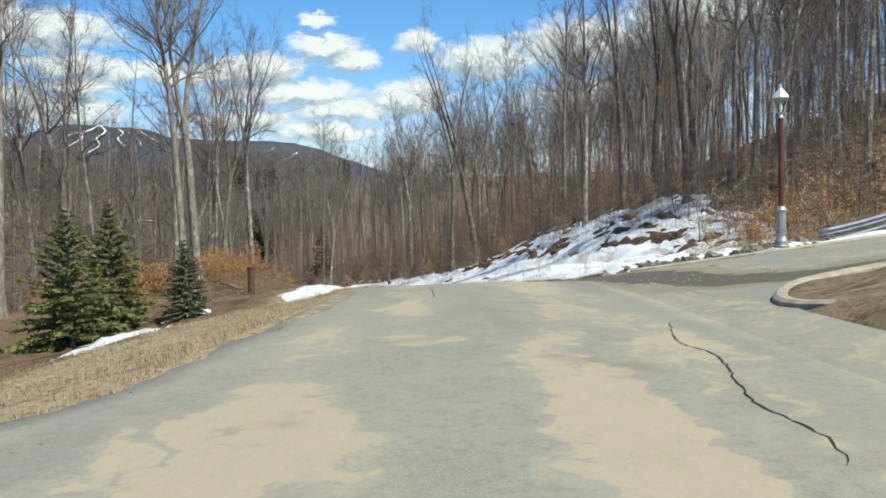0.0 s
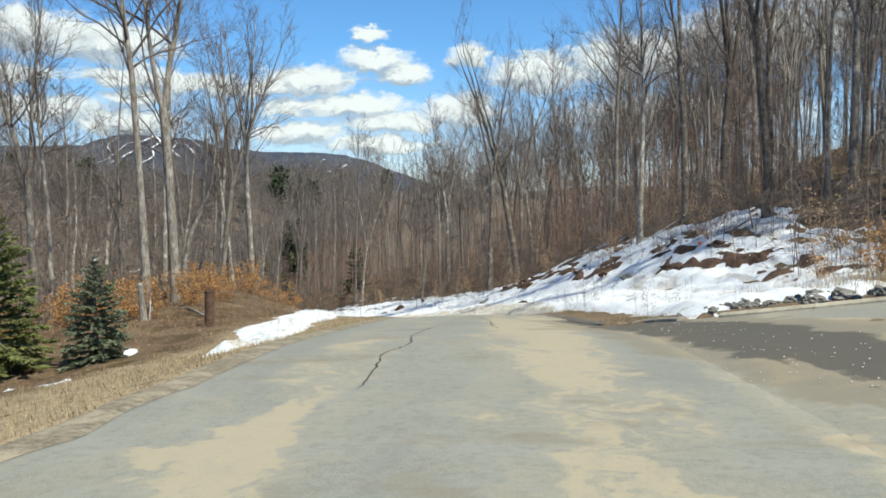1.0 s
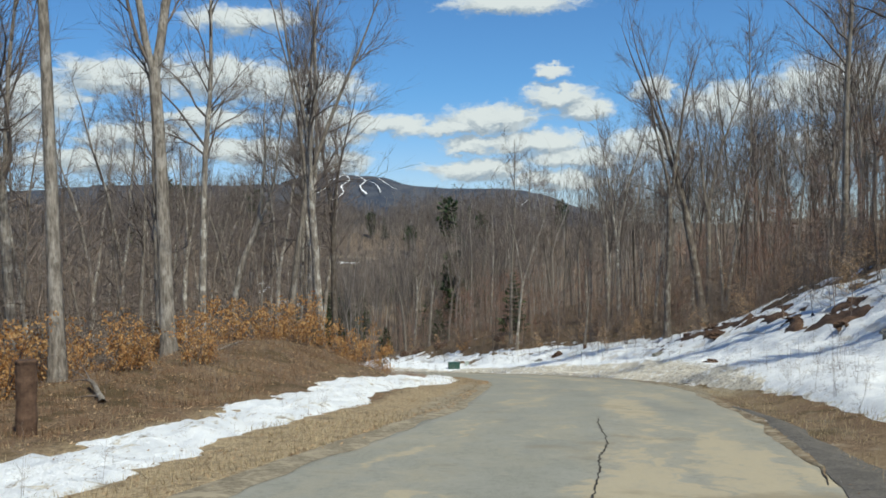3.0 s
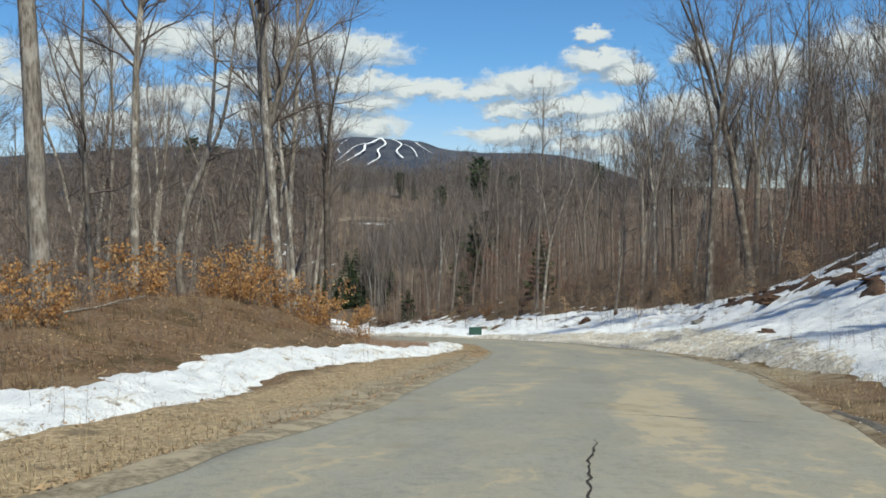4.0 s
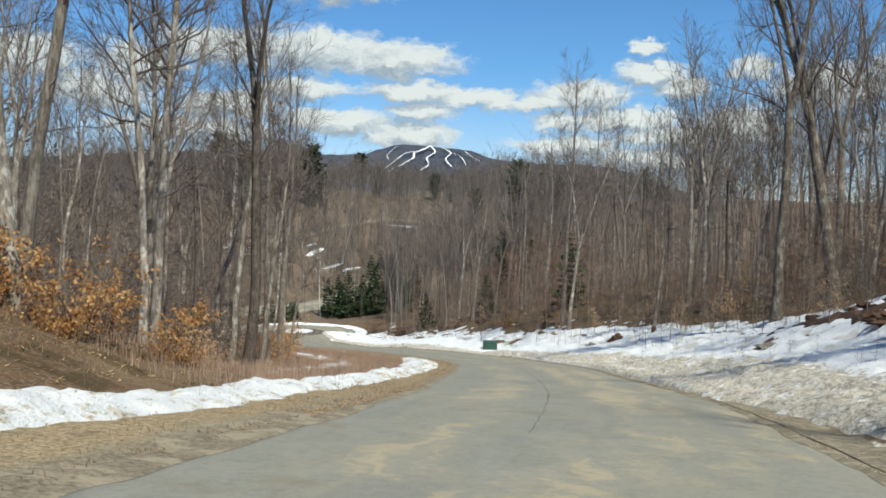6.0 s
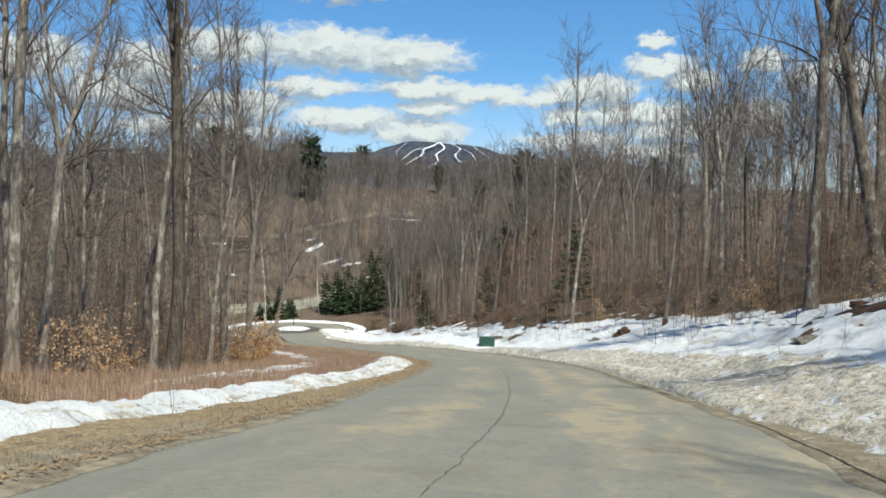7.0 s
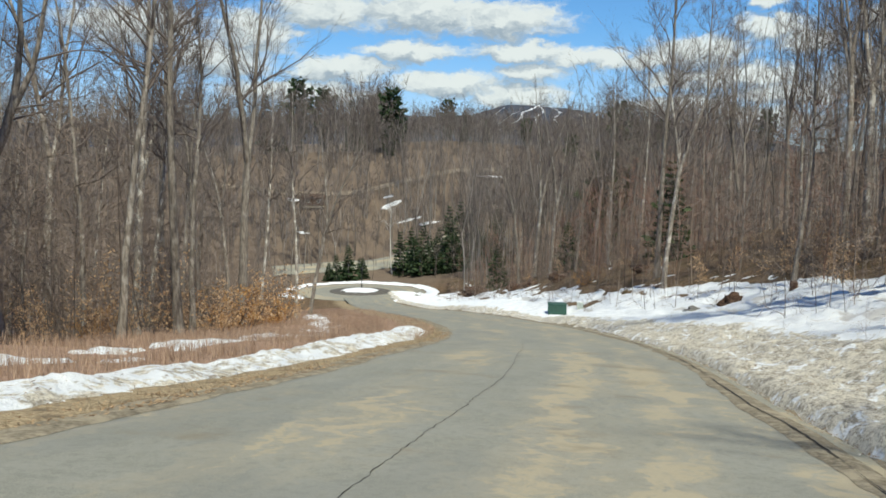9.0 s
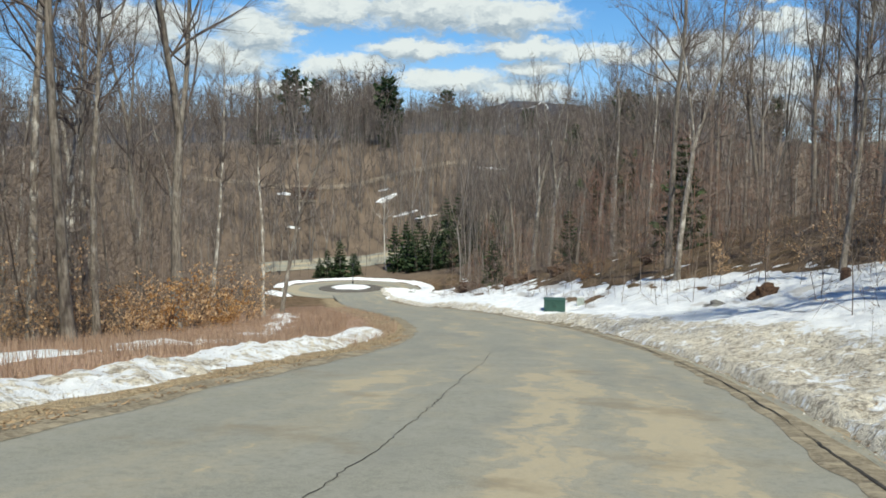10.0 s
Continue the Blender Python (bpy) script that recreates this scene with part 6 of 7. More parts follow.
def build_stump(x, y, r, tall, label, mat, name="tree_stump"):
    top = thing(name, label, "stump", at=pose(x, y, height(x, y) - 0.1, 3, -4, 20))
    bm = bmesh.new()
    lathe(bm, [(r * 1.5, 0), (r * 1.15, 0.18 * tall), (r, 0.5 * tall), (r * 0.98, tall), (r * 0.8, tall + 0.03)], 14)
    for v in bm.verts:
        n = noise.noise(v.co * 3.0 + Vector((x, y, 0)))
        v.co.x *= 1 + 0.22 * n
        v.co.y *= 1 + 0.22 * n
        v.co.z += 0.08 * n * (v.co.z > tall * 0.8)
    part("bole", bm, mat, top)
    bm = bmesh.new()
    lathe(bm, [(r * 0.8, tall + 0.0), (r * 0.78, tall + 0.045), (r * 0.4, tall + 0.05)], 14)
    part("cut_top", bm, EARTH, top, "dark weathered top")
    return top


lump("root_clod", -11.2, 128.3, (0.9, 0.75, 1.1), EARTH, "upturned dark root clod on the snowy bank", "earth clod", 77, 0.35, 0.0, "", 0.9)
build_stump(-7.9, 126.6, 0.2, 0.6, "dark sawn tree stump above the snow", DARK_WOOD)
build_stump(-12.7, 45.0, 0.12, 1.55, "grey broken-off tree stub by the woods", BARK, "tree_stub")
lump("fallen_slab", -13.0, 128.9, (1.9, 0.7, 0.5), ROCK, "grey-green slab of stone lying on snow", "rock", 91, 0.3)


def build_log(x, y, length, r, turn, label):
    top = thing("fallen_branch", label, "branch", at=pose(x, y, height(x, y) + r * 0.7, 0, 0, turn))
    g_ = np.random.default_rng(int(length * 10))
    V, F = [], []
    p, q = limb(g_, (0, 0, 0), (1, 0, 0.02), length, r, r * 0.5, 8, 0.0, 0.06)
    p[:, 2] -= p[:, 2].min() * 0.5
    tube(V, F, p, q, 7)
    ob = new("stem", raw_mesh("stem", np.array(V), np.array(F), BARK, (), True))
    ob.parent = top
    V, F = [], []
    for k in range(6):
        a, b = limb(g_, p[g_.integers(2, 8)], swing(g_, (1, 0, 0.3), 0.7), length * g_.uniform(0.2, 0.4), r * 0.3, 0.006, 4, 0.02, 0.15)
        tube(V, F, a, b, 4)
    ob = tagged(new("brushwood", raw_mesh("brushwood", np.array(V), np.array(F), TWIG)), kind="stuff")
    ob.parent = top


build_log(-10.6, 46.6, 2.6, 0.08, 140, "dead grey branch lying on brown grass")
build_log(-13.5, 55.5, 4.2, 0.03, 100, "long dead branch lying across the mound")

# stone chips and dark gravel along the right-hand gutter
def build_gutter():
    ss = np.arange(33.0, 52, 0.4)
    ff = np.linspace(0, 1, 5)
    S, Fq = np.meshgrid(ss, ff, indexing="ij")
    lo = half_width(S) + np.interp(S, [19, 26, 34, 44, 52], [1.6, 0.75, 0.0, 0.05, 0.1]) + 0.25 * (fractal(S * 0.8, S * 0, 91, 3) - 0.5)
    wd = np.interp(S, [33, 37, 42, 48, 52], [0.05, 1.0, 0.9, 0.5, 0.1]) * (0.7 + 0.6 * fractal(S * 0.9, S * 0 + 4, 92, 3))
    x, y = spot(S, lo + wd * Fq)
    z = np.where(S < 31.5, land(x, y, False) - 0.05, shoulder_z(S, lo + wd * Fq, x, y) + 0.022) + 0.012 + 0.02 * np.sin(np.pi * Fq) - 0.04 * (1 - np.sin(np.pi * np.clip(Fq, 0.02, 0.98)) ** 0.3)
    me = raw_mesh("gutter", np.stack([x, y, z], -1).reshape(-1, 3), grid_faces(len(ss), len(ff)), GRAVEL, (), True)
    tagged(new("gutter", me), "dark wet gravel washed along the road's edge", "gutter", kind="structure")
    g_ = np.random.default_rng(5)
    V, F = [], []
    for k in range(420):
        s = g_.uniform(20, 56)
        o = float(half_width(np.array([s]))[0]) + g_.uniform(0.1, 2.2)
        px, py = (float(v[0]) for v in spot(np.array([s]), np.array([o])))
        if k % 3 == 0:
            px, py = g_.uniform(4.5, 14), g_.uniform(19.0, 23.5)
        pz = float(land(np.array([px]), np.array([py]), False)[0]) + (-0.045 if py < 31 else 0.0)
        r = g_.uniform(0.006, 0.015)
        n = len(V)
        for dx, dy, dz in ((1, 0, 0), (-1, 0.2, 0), (0.1, 1, 0), (0, -1, 0), (0, 0, 0.7), (0, 0, -0.7)):
            V.append((px + dx * r * g_.uniform(0.7, 1.5), py + dy * r * g_.uniform(0.7, 1.5), pz + dz * r))
        for a, b, c in ((0, 2, 4), (2, 1, 4), (1, 3, 4), (3, 0, 4), (2, 0, 5), (1, 2, 5), (3, 1, 5), (0, 3, 5)):
            F.append((n + a, n + b, n + c))
    tagged(new("stone_chips", raw_mesh("stone_chips", np.array(V), np.array(F), CHIP)), "pale stone chips and ice crumbs in the gutter", "stones", kind="stuff")


build_gutter()

# ---------------------------------------------------------------- kerbs
def build_kerb(points, label, mat):
    top = tagged(new("kerb"), label, "kerb", kind="structure")
    line = smooth_line([points[0], *points, points[-1]], 0.5)
    step = 4
    for i in range(0, len(line) - 1, step):
        seg = line[i:i + step + 1]
        if len(seg) < 2:
            continue
        bm = bmesh.new()
        t = np.gradient(seg, axis=0)
        t /= np.linalg.norm(t, axis=1, keepdims=True)
        seg = seg.copy()
        seg[-1] -= t[-1] * 0.012
        rings = []
        for (x, y), (tx, ty) in zip(seg, t):
            z = float(land(np.array([x]), np.array([y]), False)[0])
            nx, ny = -ty, tx
            rings.append([bm.verts.new((x + nx * a, y + ny * a, z + b)) for a, b in ((-0.17, -0.25), (-0.14, -0.02), (-0.075, 0.03), (0.075, 0.03), (0.14, -0.02), (0.17, -0.25))])
        for a, b in zip(rings, rings[1:]):
            for k in range(6):
                bm.faces.new((a[k], a[(k + 1) % 6], b[(k + 1) % 6], b[k]))
        bm.faces.new(rings[0][::-1])
        bm.faces.new(rings[-1])
        part("kerb_stone", bm, mat, top)


build_kerb([(6.3, 30.2), (6.9, 29.7), (8.6, 28.7), (11, 27.5), (18, 26.0), (30, 24.6)], "pale concrete kerb along the far side of the drive", CONCRETE)
build_kerb([(4.95, 33.6), (5.05, 33.1), (5.2, 32.2), (5.4, 31.2), (5.55, 30.7)], "broken muddy kerb end beside the snow", OLD_KERB)
build_kerb([(5.6, 12.6), (5.3, 13.2), (5.35, 14.2), (6.05, 15.7), (7.35, 17.0), (12, 18.2), (24, 19.2)], "worn muddy concrete kerb round the grass corner", OLD_KERB)

# ---------------------------------------------------------------- street lamp
def make_glass():
    m, g = material("lantern_glass")
    a, b = g.node("ShaderNodeBsdfTransparent"), g.node("ShaderNodeBsdfGlossy")
    a.inputs[0].default_value = (0.92, 0.95, 0.95, 1)
    b.inputs["Roughness"].default_value = 0.05
    f = g.node("ShaderNodeFresnel")
    mx, o = g.node("ShaderNodeMixShader"), g.node("ShaderNodeOutputMaterial")
    g.tree.links.new(f.outputs[0], mx.inputs[0])
    g.tree.links.new(a.outputs[0], mx.inputs[1])
    g.tree.links.new(b.outputs[0], mx.inputs[2])
    g.tree.links.new(mx.outputs[0], o.inputs[0])
    return m


GLASS = make_glass()
WHITE_CAP = make_plain("white_enamel", (0.62, 0.64, 0.64), (0.80, 0.81, 0.80), 4.0, 0.4)
DARK_METAL = make_plain("dark_painted_metal", (0.02, 0.022, 0.022), (0.05, 0.052, 0.05), 6.0, 0.5, 0.3)


def frustum(bm, z0, w0, z1, w1):
    q = []
    for z, w_ in ((z0, w0), (z1, w1)):
        q.append([bm.verts.new((a * w_ / 2, b * w_ / 2, z)) for a, b in ((-1, -1), (1, -1), (1, 1), (-1, 1))])
    for k in range(4):
        bm.faces.new((q[0][k], q[0][(k + 1) % 4], q[1][(k + 1) % 4], q[1][k]))
    bm.faces.new(q[0][::-1])
    bm.faces.new(q[1])


def build_lamp(x, y, tall):
    top = thing("street_lamp", "lantern on a dark red-brown post with a grey fluted base", "street lamp", at=pose(x, y, height(x, y) + 0.08, 0, -0.5, 25))
    bm = bmesh.new()
    prof = [(0.25, 0), (0.25, 0.07), (0.21, 0.10), (0.20, 0.22), (0.165, 0.30), (0.15, 0.36), (0.145, 1.12), (0.165, 1.16), (0.165, 1.22), (0.135, 1.27), (0.12, 1.33)]
    lathe(bm, prof, 24)
    for i, v in enumerate(bm.verts):
        if 0.33 < v.co.z < 1.14 and (i % 24) % 2:
            v.co.x *= 0.92
            v.co.y *= 0.92
    part("fluted_base", bm, GALVANISED, top, "grey fluted metal base")
    bm = bmesh.new()
    lathe(bm, [(0.09, 1.25), (0.088, 2.2), (0.082, tall - 0.95), (0.092, tall - 0.93), (0.092, tall - 0.88)], 16)
    part("post", bm, RUST_POLE, top, "dark red-brown post")
    head = part("lantern", lathe(bmesh.new(), [(0.095, tall - 0.9), (0.075, tall - 0.86), (0.05, tall - 0.82), (0.05, tall - 0.78), (0.10, tall - 0.74), (0.10, tall - 0.72)], 16), GALVANISED, top, "grey lantern neck")
    bm = bmesh.new()
    frustum(bm, tall - 0.72, 0.17, tall - 0.27, 0.31)
    pane = part("glass", bm, GLASS, head, "clear tapered lantern glass")
    pane.visible_shadow = False
    for a, b in ((-1, -1), (1, -1), (1, 1), (-1, 1)):
        bm = bmesh.new()
        p, q = Vector((a * 0.087, b * 0.087, tall - 0.72)), Vector((a * 0.157, b * 0.157, tall - 0.27))
        turn = (q - p).to_track_quat("Z", "Y").to_matrix()
        box(bm, (0.02, 0.02, (q - p).length), (p + q) / 2, turn)
        part("lantern_bar", bm, GALVANISED, head)
    bm = bmesh.new()
    frustum(bm, tall - 0.272, 0.32, tall - 0.25, 0.35)
    frustum(bm, tall - 0.248, 0.37, tall + 0.02, 0.09)
    frustum(bm, tall + 0.02, 0.08, tall + 0.06, 0.06)
    part("cap", bm, WHITE_CAP, head, "white pyramid lantern roof")
    bm = bmesh.new()
    lathe(bm, [(0.03, tall + 0.05), (0.055, tall + 0.09), (0.03, tall + 0.13), (0.005, tall + 0.19)], 10)
    part("finial", bm, GALVANISED, head)
    bm = bmesh.new()
    lathe(bm, [(0.03, tall - 0.72), (0.045, tall - 0.66), (0.05, tall - 0.54), (0.035, tall - 0.46), (0.01, tall - 0.43)], 12)
    part("bulb", bm, WHITE_CAP, head, "unlit white bulb")


build_lamp(10.75, 28.6, 5.0)


def build_guardrail():
    """A run of W-beam rail on posts, climbing the drive's far side."""
    top = thing("guardrail", "galvanised double steel guardrail on posts beside the drive", "guardrail")
    way = smooth_line([(13.0, 31.8), (13.2, 31.7), (16, 31.0), (20, 30.2), (26, 29.2), (32, 28.6), (33, 28.5)], 0.5)
    prof = [(0.0, 0.0), (0.03, 0.02), (0.075, 0.07), (0.075, 0.10), (0.02, 0.135), (0.02, 0.175), (0.075, 0.21), (0.075, 0.24), (0.03, 0.29), (0.0, 0.31)]
    zz = np.array([height(a, b) for a, b in way])
    zz = np.convolve(np.pad(zz, 4, mode="edge"), np.ones(9) / 9, "valid")
    zz = zz - 0.62 * (1 - ease(np.arange(len(way)) * 0.5, 0, 4.0)) + 0.25 + 0.5 * ease(np.arange(len(way)) * 0.5, 1, 8)
    t = np.gradient(way, axis=0)
    t /= np.linalg.norm(t, axis=1, keepdims=True)
    for lift in (0.12, 0.50):
        bm = bmesh.new()
        rows_ = []
        for (x, y), z, (tx, ty) in zip(way, zz, t):
            nx, ny = ty, -tx
            rows_.append([bm.verts.new((x + nx * a, y + ny * a, z + lift + b)) for a, b in prof] + [bm.verts.new((x + nx * (a - 0.006), y + ny * (a - 0.006), z + lift + b)) for a, b in reversed(prof)])
        n = len(rows_[0])
        for a, b in zip(rows_, rows_[1:]):
            for k in range(n):
                bm.faces.new((a[k], b[k], b[(k + 1) % n], a[(k + 1) % n]))
        bm.faces.new(rows_[0])
        bm.faces.new(rows_[-1][::-1])
        part("rail_beam", bm, GALVANISED, top, "corrugated steel beam", True)
    for i in range(1, len(way), 5):
        bm = bmesh.new()
        box(bm, (0.12, 0.14, 1.9), (way[i][0] - t[i][1] * 0.12, way[i][1] + t[i][0] * 0.12, zz[i] - 0.05), None, 0.01)
        part("post", bm, DARK_WOOD, top, "dark wooden post")


build_guardrail()


def build_wood_post(x, y, r, tall):
    top = thing("wooden_post", "short thick dark brown wooden post in dead grass", "post", at=pose(x, y, height(x, y) - 0.1, 1, 2, 0))
    bm = bmesh.new()
    prof = []
    for k in range(14):
        z = tall * k / 13
        prof.append((r * (1 + 0.03 * math.sin(k * 2.1)) * (0.94 if k in (6, 7) else 1), z))
    lathe(bm, prof, 18)
    part("shaft", bm, DARK_WOOD, top)
    bm = bmesh.new()
    lathe(bm, [(r * 1.04, tall - 0.02), (r * 1.05, tall + 0.03), (r * 0.9, tall + 0.05)], 18)
    part("cap", bm, EARTH, top, "weathered darker top")


build_wood_post(-9.26, 42.55, 0.18, 1.4)


def build_stake(x, y, tall):
    top = thing("marker_stake", "slim white marker stake leaning by a tree stub", "stake", at=pose(x, y, height(x, y) - 0.15, 2, 5, 0))
    bm = bmesh.new()
    box(bm, (0.035, 0.02, tall), (0, 0, tall / 2), None, 0.004)
    part("shaft", bm, WHITE_CAP, top)
    bm = bmesh.new()
    box(bm, (0.04, 0.025, 0.08), (0, 0, tall), None, 0.006)
    part("tip", bm, GREY_PAINT, top)


build_stake(-12.42, 44.85, 1.0)


def build_flag(x, y):
    top = thing("marker_flag", "small orange survey flag stuck in the snow", "marker flag", at=pose(x, y, height(x, y), 4, -6, 30))
    part("wire", lathe(bmesh.new(), [(0.006, -0.1), (0.006, 0.75), (0.003, 0.77)], 6), GALVANISED, top)
    bm = bmesh.new()
    box(bm, (0.22, 0.008, 0.18), (0.115, 0, 0.66), None, 0.003)
    for v in bm.verts:
        v.co.y += 0.03 * math.sin(v.co.x * 22)
    part("pennant", bm, ORANGE, top, "faded orange pennant")


ORANGE = make_plain("faded_orange_vinyl", (0.55, 0.09, 0.03), (0.72, 0.16, 0.06), 5.0, 0.6)
build_flag(12.3, 59.0)


def build_transformer(x, y):
    top = thing("transformer_box", "dark green utility transformer cabinet half sunk in snow", "utility box", at=pose(x, y, height(x, y) + 0.05, 0, 0, 22))
    bm = bmesh.new()
    box(bm, (1.75, 1.5, 0.3), (0, 0, -0.02), None, 0.02)
    part("pad", bm, CONCRETE, top, "grey concrete pad")
    bm = bmesh.new()
    box(bm, (1.5, 1.25, 0.82), (0, 0, 0.54), None, 0.02)
    part("cabinet", bm, GREEN_PAINT, top)
    bm = bmesh.new()
    box(bm, (1.56, 1.31, 0.07), (0, 0, 0.985), None, 0.015)
    part("lid", bm, GREEN_PAINT, top, "slightly overhanging green lid")
    for k in (-1, 1):
        bm = bmesh.new()
        box(bm, (0.68, 0.03, 0.66), (k * 0.36, -0.635, 0.52), None, 0.01)
        door = part("door", bm, GREEN_PAINT, top)
        bm = bmesh.new()
        box(bm, (0.03, 0.04, 0.14), (k * 0.07, -0.665, 0.55), None, 0.006)
        part("handle", bm, DARK_METAL, door)


build_transformer(-28.3, 149.6)


def build_pedestal(x, y):
    top = thing("service_pedestal", "small pale grey-green service pedestal beside the transformer", "utility box", at=pose(x, y, height(x, y) - 0.05, 0, 0, 15))
    bm = bmesh.new()
    box(bm, (0.5, 0.45, 0.8), (0, 0, 0.4), None, 0.02)
    part("cabinet", bm, GREY_PAINT, top)
    bm = bmesh.new()
    box(bm, (0.54, 0.49, 0.06), (0, 0, 0.83), None, 0.015)
    part("lid", bm, WHITE_CAP, top, "pale lid")


build_pedestal(-26.6, 150.4)


def build_island():
    top = tagged(new("circle_island"), "low snow-covered island with a dark wet rim in the turning circle", "island", kind="structure")
    bm = bmesh.new()
    lathe(bm, [(ISLAND, -0.1), (ISLAND, 0.06), (ISLAND - 0.15, 0.10), (4.6, 0.16), (2, 0.3), (0.1, 0.32)], 48, (CIRCLE[0], CIRCLE[1], -28.55))
    part("rim", bm, GRAVEL, top, "", True)
    rr, aa = np.linspace(0.05, 3.7, 14), np.linspace(0, 2 * math.pi, 49)
    R, A = np.meshgrid(rr, aa, indexing="ij")
    x, y = CIRCLE[0] + R * np.cos(A), CIRCLE[1] + R * np.sin(A)
    z = -28.55 + 0.28 + 0.22 * (1 - (R / 3.7) ** 2) + 0.25 * (fractal(x * 0.8, y * 0.8, 95, 3) - 0.5) - 0.16 * (R / 3.7) ** 4
    tagged(new("island_snow", raw_mesh("island_snow", np.stack([x, y, z], -1).reshape(-1, 3), grid_faces(len(rr), len(aa)), SNOW, (("dirt", np.full(x.size, 0.05)),), True)), "crusted snow on the island", "snow", kind="stuff")
    post = thing("island_post", "thin dark post with a small lantern head on the island", "post", at=pose(-93.0, 222.4, -28.4, 0, 0, 0))
    part("shaft", lathe(bmesh.new(), [(0.14, 0), (0.12, 0.7), (0.07, 0.75), (0.06, 3.2), (0.05, 3.25)], 10), DARK_METAL, post)
    bm = bmesh.new()
    frustum(bm, 3.25, 0.22, 3.7, 0.40)
    frustum(bm, 3.7, 0.5, 3.95, 0.08)
    part("head", bm, DARK_METAL, post, "dark lantern head")


build_island()

# ---------------------------------------------------------------- ski mountain and the distance
def ridge(az):
    return np.interp(az, [-60, -10, 0, 3, 6.5, 8, 9.5, 11, 13, 15.5, 17.2, 18.2, 20, 21.8, 23.4, 25, 27, 31, 35, 45, 60, 90],
                     [0.3, 0.4, 0.5, 0.8, 2.1, 2.7, 3.05, 3.15, 3.25, 3.3, 3.6, 4.0, 4.15, 4.3, 4.2, 3.6, 3.5, 3.55, 3.55, 2.7, 2.4, 1.8])


def slope_at(az, u):
    """A place on the mountain's face: u from 0 at its foot to 1 on the ridge."""
    r = 3300 + 620 * u + 55 * (fractal(az * 0.8 + 40, u * 4, 97, 3) - 0.5)
    top = np.tan(np.radians(ridge(az) + 0.16 * (fractal(az * 1.6 + 60, az * 0, 98, 5) - 0.5))) * 3920
    a = np.radians(az)
    return np.stack([-np.sin(a) * r, 40 + np.cos(a) * r, -3 + top * u - 30 * (1 - u)], -1)


def build_mountain():
    m, g = material("haze_blue_forested_slopes")
    pos = g.place("Object")
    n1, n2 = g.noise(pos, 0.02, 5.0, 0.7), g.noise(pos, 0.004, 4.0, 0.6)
    # the blue of the air in between is mixed into the forest's own colour
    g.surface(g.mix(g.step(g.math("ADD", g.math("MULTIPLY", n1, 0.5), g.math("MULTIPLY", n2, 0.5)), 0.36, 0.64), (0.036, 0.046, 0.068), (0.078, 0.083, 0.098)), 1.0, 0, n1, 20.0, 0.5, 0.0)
    az, uu = np.arange(-60, 90, 0.35), np.linspace(0, 1, 22)
    A, U = np.meshgrid(az, uu, indexing="ij")
    p = slope_at(A, U)
    back = p[:, -1:].copy()
    back[..., 1] += 900
    back[..., 2] -= 250
    p = np.concatenate([p, back], 1)
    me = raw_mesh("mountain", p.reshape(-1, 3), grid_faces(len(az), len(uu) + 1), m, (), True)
    top = tagged(new("mountain", me), "distant wooded mountain with ski runs, dark blue haze painted into its colour", "mountain", kind="structure")
    runs = [([(20.9, 0.99), (21.5, 0.90), (21.9, 0.86), (22.0, 0.78), (22.9, 0.66), (23.6, 0.60)], 0.115), ([(20.9, 0.99), (20.6, 0.90), (21.1, 0.80), (21.0, 0.70), (21.8, 0.58)], 0.094),
            ([(21.5, 0.90), (22.5, 0.84), (23.4, 0.70), (24.2, 0.64)], 0.065), ([(20.2, 0.98), (19.6, 0.91), (19.9, 0.80), (19.5, 0.70)], 0.086), ([(19.6, 0.91), (18.9, 0.86), (18.6, 0.74)], 0.058),
            ([(18.7, 0.96), (18.2, 0.88), (17.6, 0.84)], 0.050), ([(23.0, 0.95), (23.6, 0.86), (23.5, 0.78)], 0.043),
            ([(9.2, 0.80), (9.6, 0.70), (10.4, 0.62)], 0.072), ([(10.6, 0.86), (11.0, 0.78)], 0.043)]
    for pts, wd in runs:
        line = smooth_line([pts[0], *pts, pts[-1]], 0.02)
        k = len(line)
        wv = wd * (0.6 + 0.8 * fractal(np.arange(k) * 0.15, np.zeros(k), 99 + int(wd * 100), 3))
        rows_ = []
        for sgn in (-0.5, 0.5):
            q = slope_at(line[:, 0] + sgn * wv, line[:, 1])
            q[:, :2] *= 0.993
            rows_.append(q + np.array([0, 0.3, 4.0]))
        ob = new("ski_run", raw_mesh("ski_run", np.concatenate(rows_), grid_faces(2, k), SNOW, (("dirt", np.zeros(2 * k)),)))
        ob.parent = top


build_mountain()

# ---------------------------------------------------------------- on the far hill: a track, a cabin, a white birch
def build_hill_road():
    way = smooth_line([HILL_ROAD[0], *HILL_ROAD, HILL_ROAD[-1]], 2.0)
    t = np.gradient(way, axis=0)
    t /= np.linalg.norm(t, axis=1, keepdims=True) + 1e-9
    rows_ = []
    for k in (-1.0, 0, 1.0):
        x, y = way[:, 0] - t[:, 1] * k, way[:, 1] + t[:, 0] * k
        rows_.append(np.stack([x, y, land(x, y, False) + 0.22], -1))
    tagged(new("hill_track", raw_mesh("hill_track", np.concatenate(rows_), grid_faces(3, len(way)), TRACK, (), True)), "pale dirt track cut across the wooded hill", "track", kind="structure")


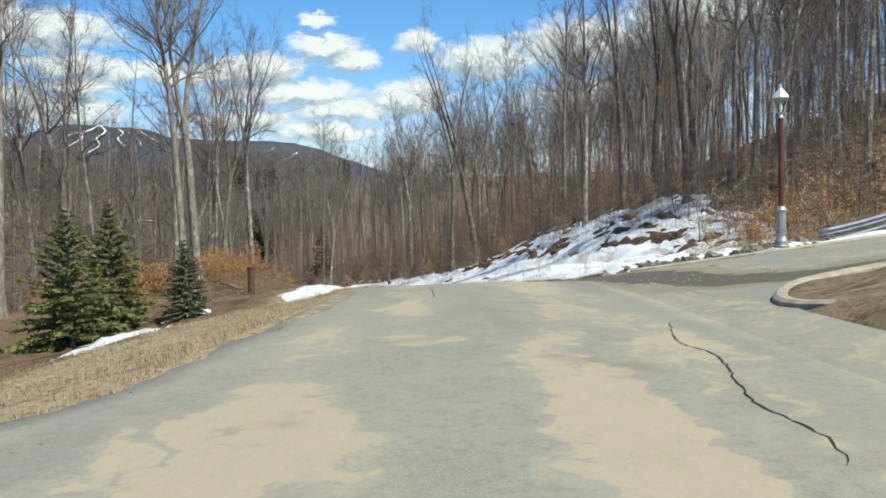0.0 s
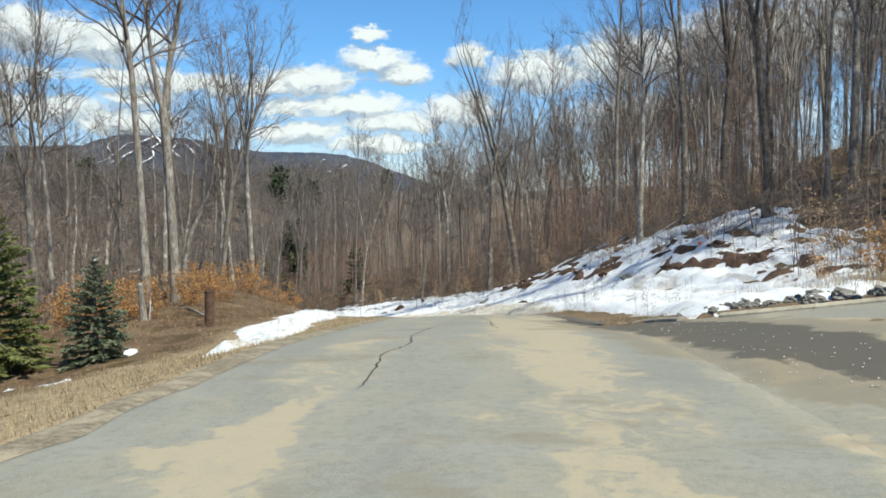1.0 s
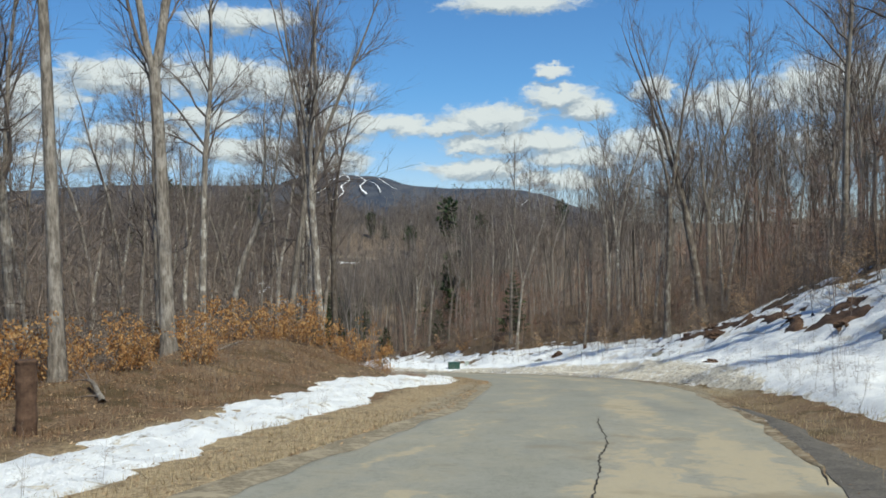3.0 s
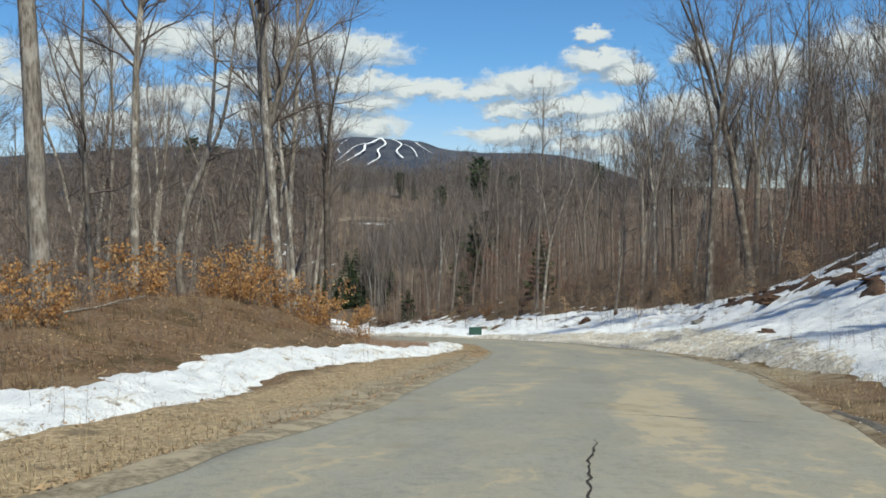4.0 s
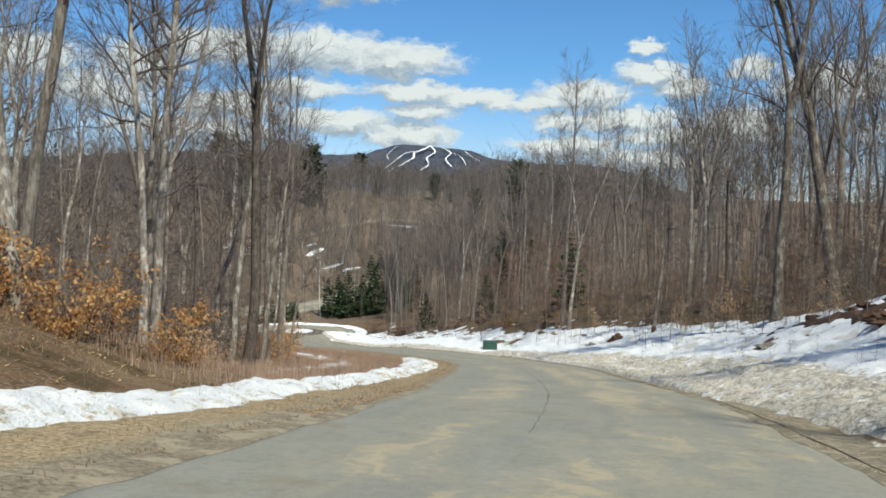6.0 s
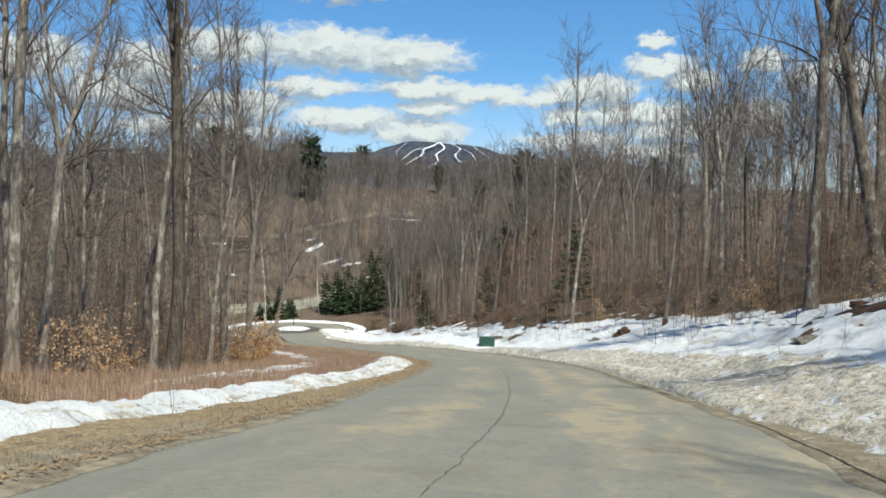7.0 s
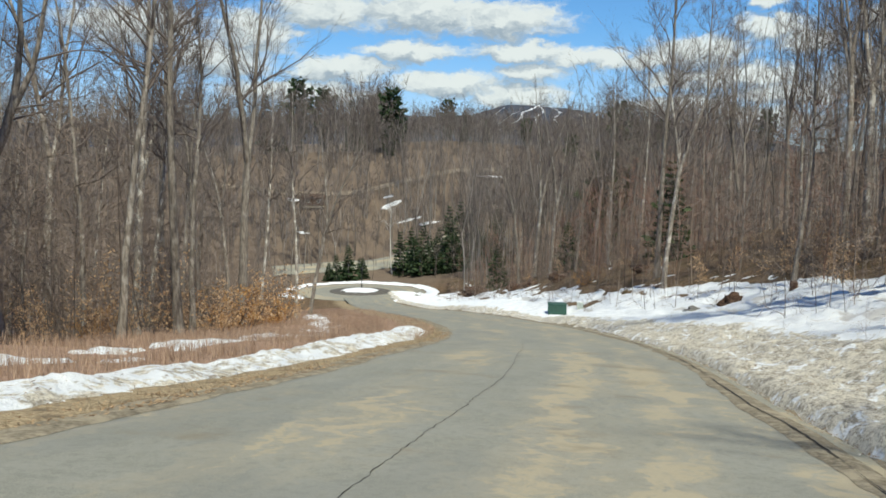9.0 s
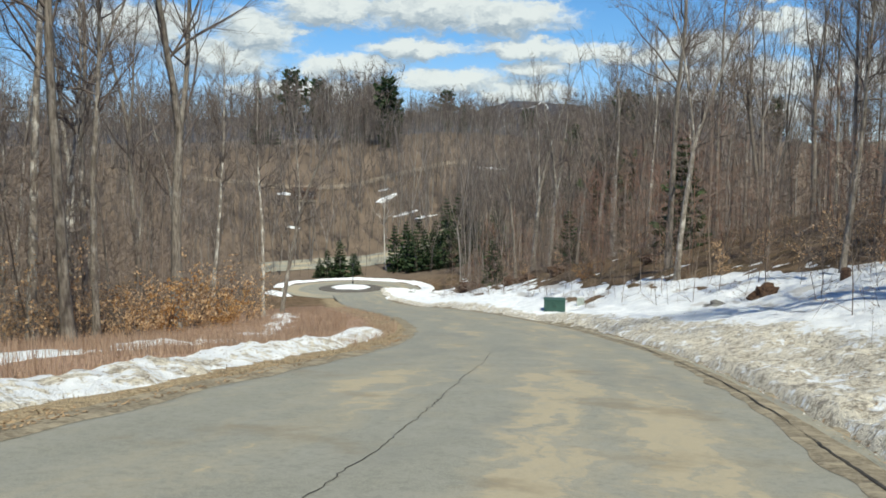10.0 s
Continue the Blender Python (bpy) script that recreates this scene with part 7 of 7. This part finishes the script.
def snow_blob(x, y, rx, ry, turn, seed, label="leftover patch of snow on the hill"):
    rr, aa = np.linspace(0.02, 1, 10), np.linspace(0, 2 * math.pi, 41)
    R, A = np.meshgrid(rr, aa, indexing="ij")
    R = R * (0.7 + 0.6 * fractal(np.cos(A) * 1.6 + 5, np.sin(A) * 1.6 + 5, seed, 3))
    u, v = R * np.cos(A) * rx, R * np.sin(A) * ry
    c, s_ = math.cos(radians(turn)), math.sin(radians(turn))
    px, py = x + u * c - v * s_, y + u * s_ + v * c
    z = land(px, py) + 0.2 - 0.3 * (R / R.max()) ** 2
    tagged(new("snow_patch", raw_mesh("snow_patch", np.stack([px, py, z], -1).reshape(-1, 3), grid_faces(10, 41), SNOW, (("dirt", np.full(px.size, 0.1)),), True)), label, "snow", kind="stuff")


TRACK = make_plain("pale_dirt", (0.16, 0.125, 0.09), (0.29, 0.235, 0.175), 1.5, 0.95)
build_hill_road()
for args in [(-116.5, 273, 3.2, 1.0, 60, 1), (-108.7, 269, 3.5, 0.6, 45, 2), (-104, 269.5, 3, 0.5, 45, 3), (-119, 276, 1.6, 0.7, 50, 4), (-100, 297, 5, 0.6, 30, 5), (-128, 252, 1.6, 0.6, 20, 7), (-138.5, 262.5, 1.8, 0.8, 20, 8)]:
    snow_blob(*args)
for args in [(14.2, 28.6, 3.4, 0.55, -12, 11), (20.5, 27.4, 3.6, 0.6, -9, 12), (12.0, 30.6, 1.8, 0.8, 20, 13), (9.4, 32.4, 1.6, 0.9, 60, 14)]:
    snow_blob(*args, "strip of old snow behind the kerb")


def build_cabin(x, y, turn):
    top = thing("cabin", "small dark brown wooden cabin in a clearing on the hill", "cabin", at=pose(x, y, height(x, y) - 0.1, 0, 0, turn))
    bm = bmesh.new()
    box(bm, (5.2, 3.6, 0.5), (0, 0, 0.1))
    part("foundation", bm, CONCRETE, top)
    bm = bmesh.new()
    box(bm, (5.0, 3.4, 2.1), (0, 0, 1.35))
    wall = part("wall", bm, DARK_WOOD, top, "dark board walls")
    for k in range(9):
        bm = bmesh.new()
        box(bm, (5.06, 0.05, 0.19), (0, -1.72, 0.45 + k * 0.225), None, 0.02)
        part("board", bm, DARK_WOOD, wall)
    for sgn in (-1, 1):
        bm = bmesh.new()
        box(bm, (5.9, 2.35, 0.12), (0, sgn * 1.05, 2.78), Matrix.Rotation(-sgn * 0.42, 3, "X"))
        part("roof", bm, EARTH, top, "dark shingled roof slope")
    for xx in (-1.3, 1.4):
        bm = bmesh.new()
        box(bm, (0.9, 0.06, 0.8), (xx, -1.77, 1.5), None, 0.01)
        win = part("window", bm, WHITE_CAP, top, "pale window frame")
        bm = bmesh.new()
        box(bm, (0.74, 0.04, 0.64), (xx, -1.80, 1.5))
        part("pane", bm, DARK_METAL, win)
    bm = bmesh.new()
    box(bm, (0.85, 0.06, 1.85), (0.1, -1.77, 1.2), None, 0.01)
    part("door", bm, EARTH, top)


build_cabin(CABIN[0], CABIN[1], 32)

BIRCH = make_bark("white_birch_bark", (0.40, 0.38, 0.35), (0.72, 0.70, 0.66), (0.80, 0.79, 0.76))


def build_birch(x, y, scale, turn):
    top = thing("birch", "slim white-barked birch behind the turning circle", "tree", at=pose(x, y, height(x, y) - 0.05, 0, 0, turn) @ Matrix.Scale(scale, 4))
    a, b = bare_tree(8, 16, 0.16, 1, 10, 0.7, (0.01, 0.01), 0.6, 0.5)
    for nm, arr in (("trunk", a), ("crown", b)):
        ob = tagged(new(nm, raw_mesh(nm, arr[0], arr[1], BIRCH, (), nm == "trunk")), kind="stuff" if nm == "crown" else "")
        ob.parent = top


build_birch(-98.6, 243.3, 1.0, 30)


def build_rock_pile(cx, cy, count, seed, big=1.0):
    g_ = np.random.default_rng(seed)
    for k in range(count):
        x, y = cx + g_.normal(0, 1.1) * big, cy + g_.normal(0, 0.45) * big
        r = g_.uniform(0.22, 0.5) * big
        lump("field_stone", x, y, (r, r * 0.8, r * 0.7), ROCK, "grey-brown field stone heaped behind the kerb", "stone", k + 300, 0.3, 0.02, "stones behind the kerb")


build_rock_pile(7.3, 31.3, 36, 21, 0.55)
build_rock_pile(10.2, 31.2, 22, 8)
build_rock_pile(12.6, 30.4, 14, 9)
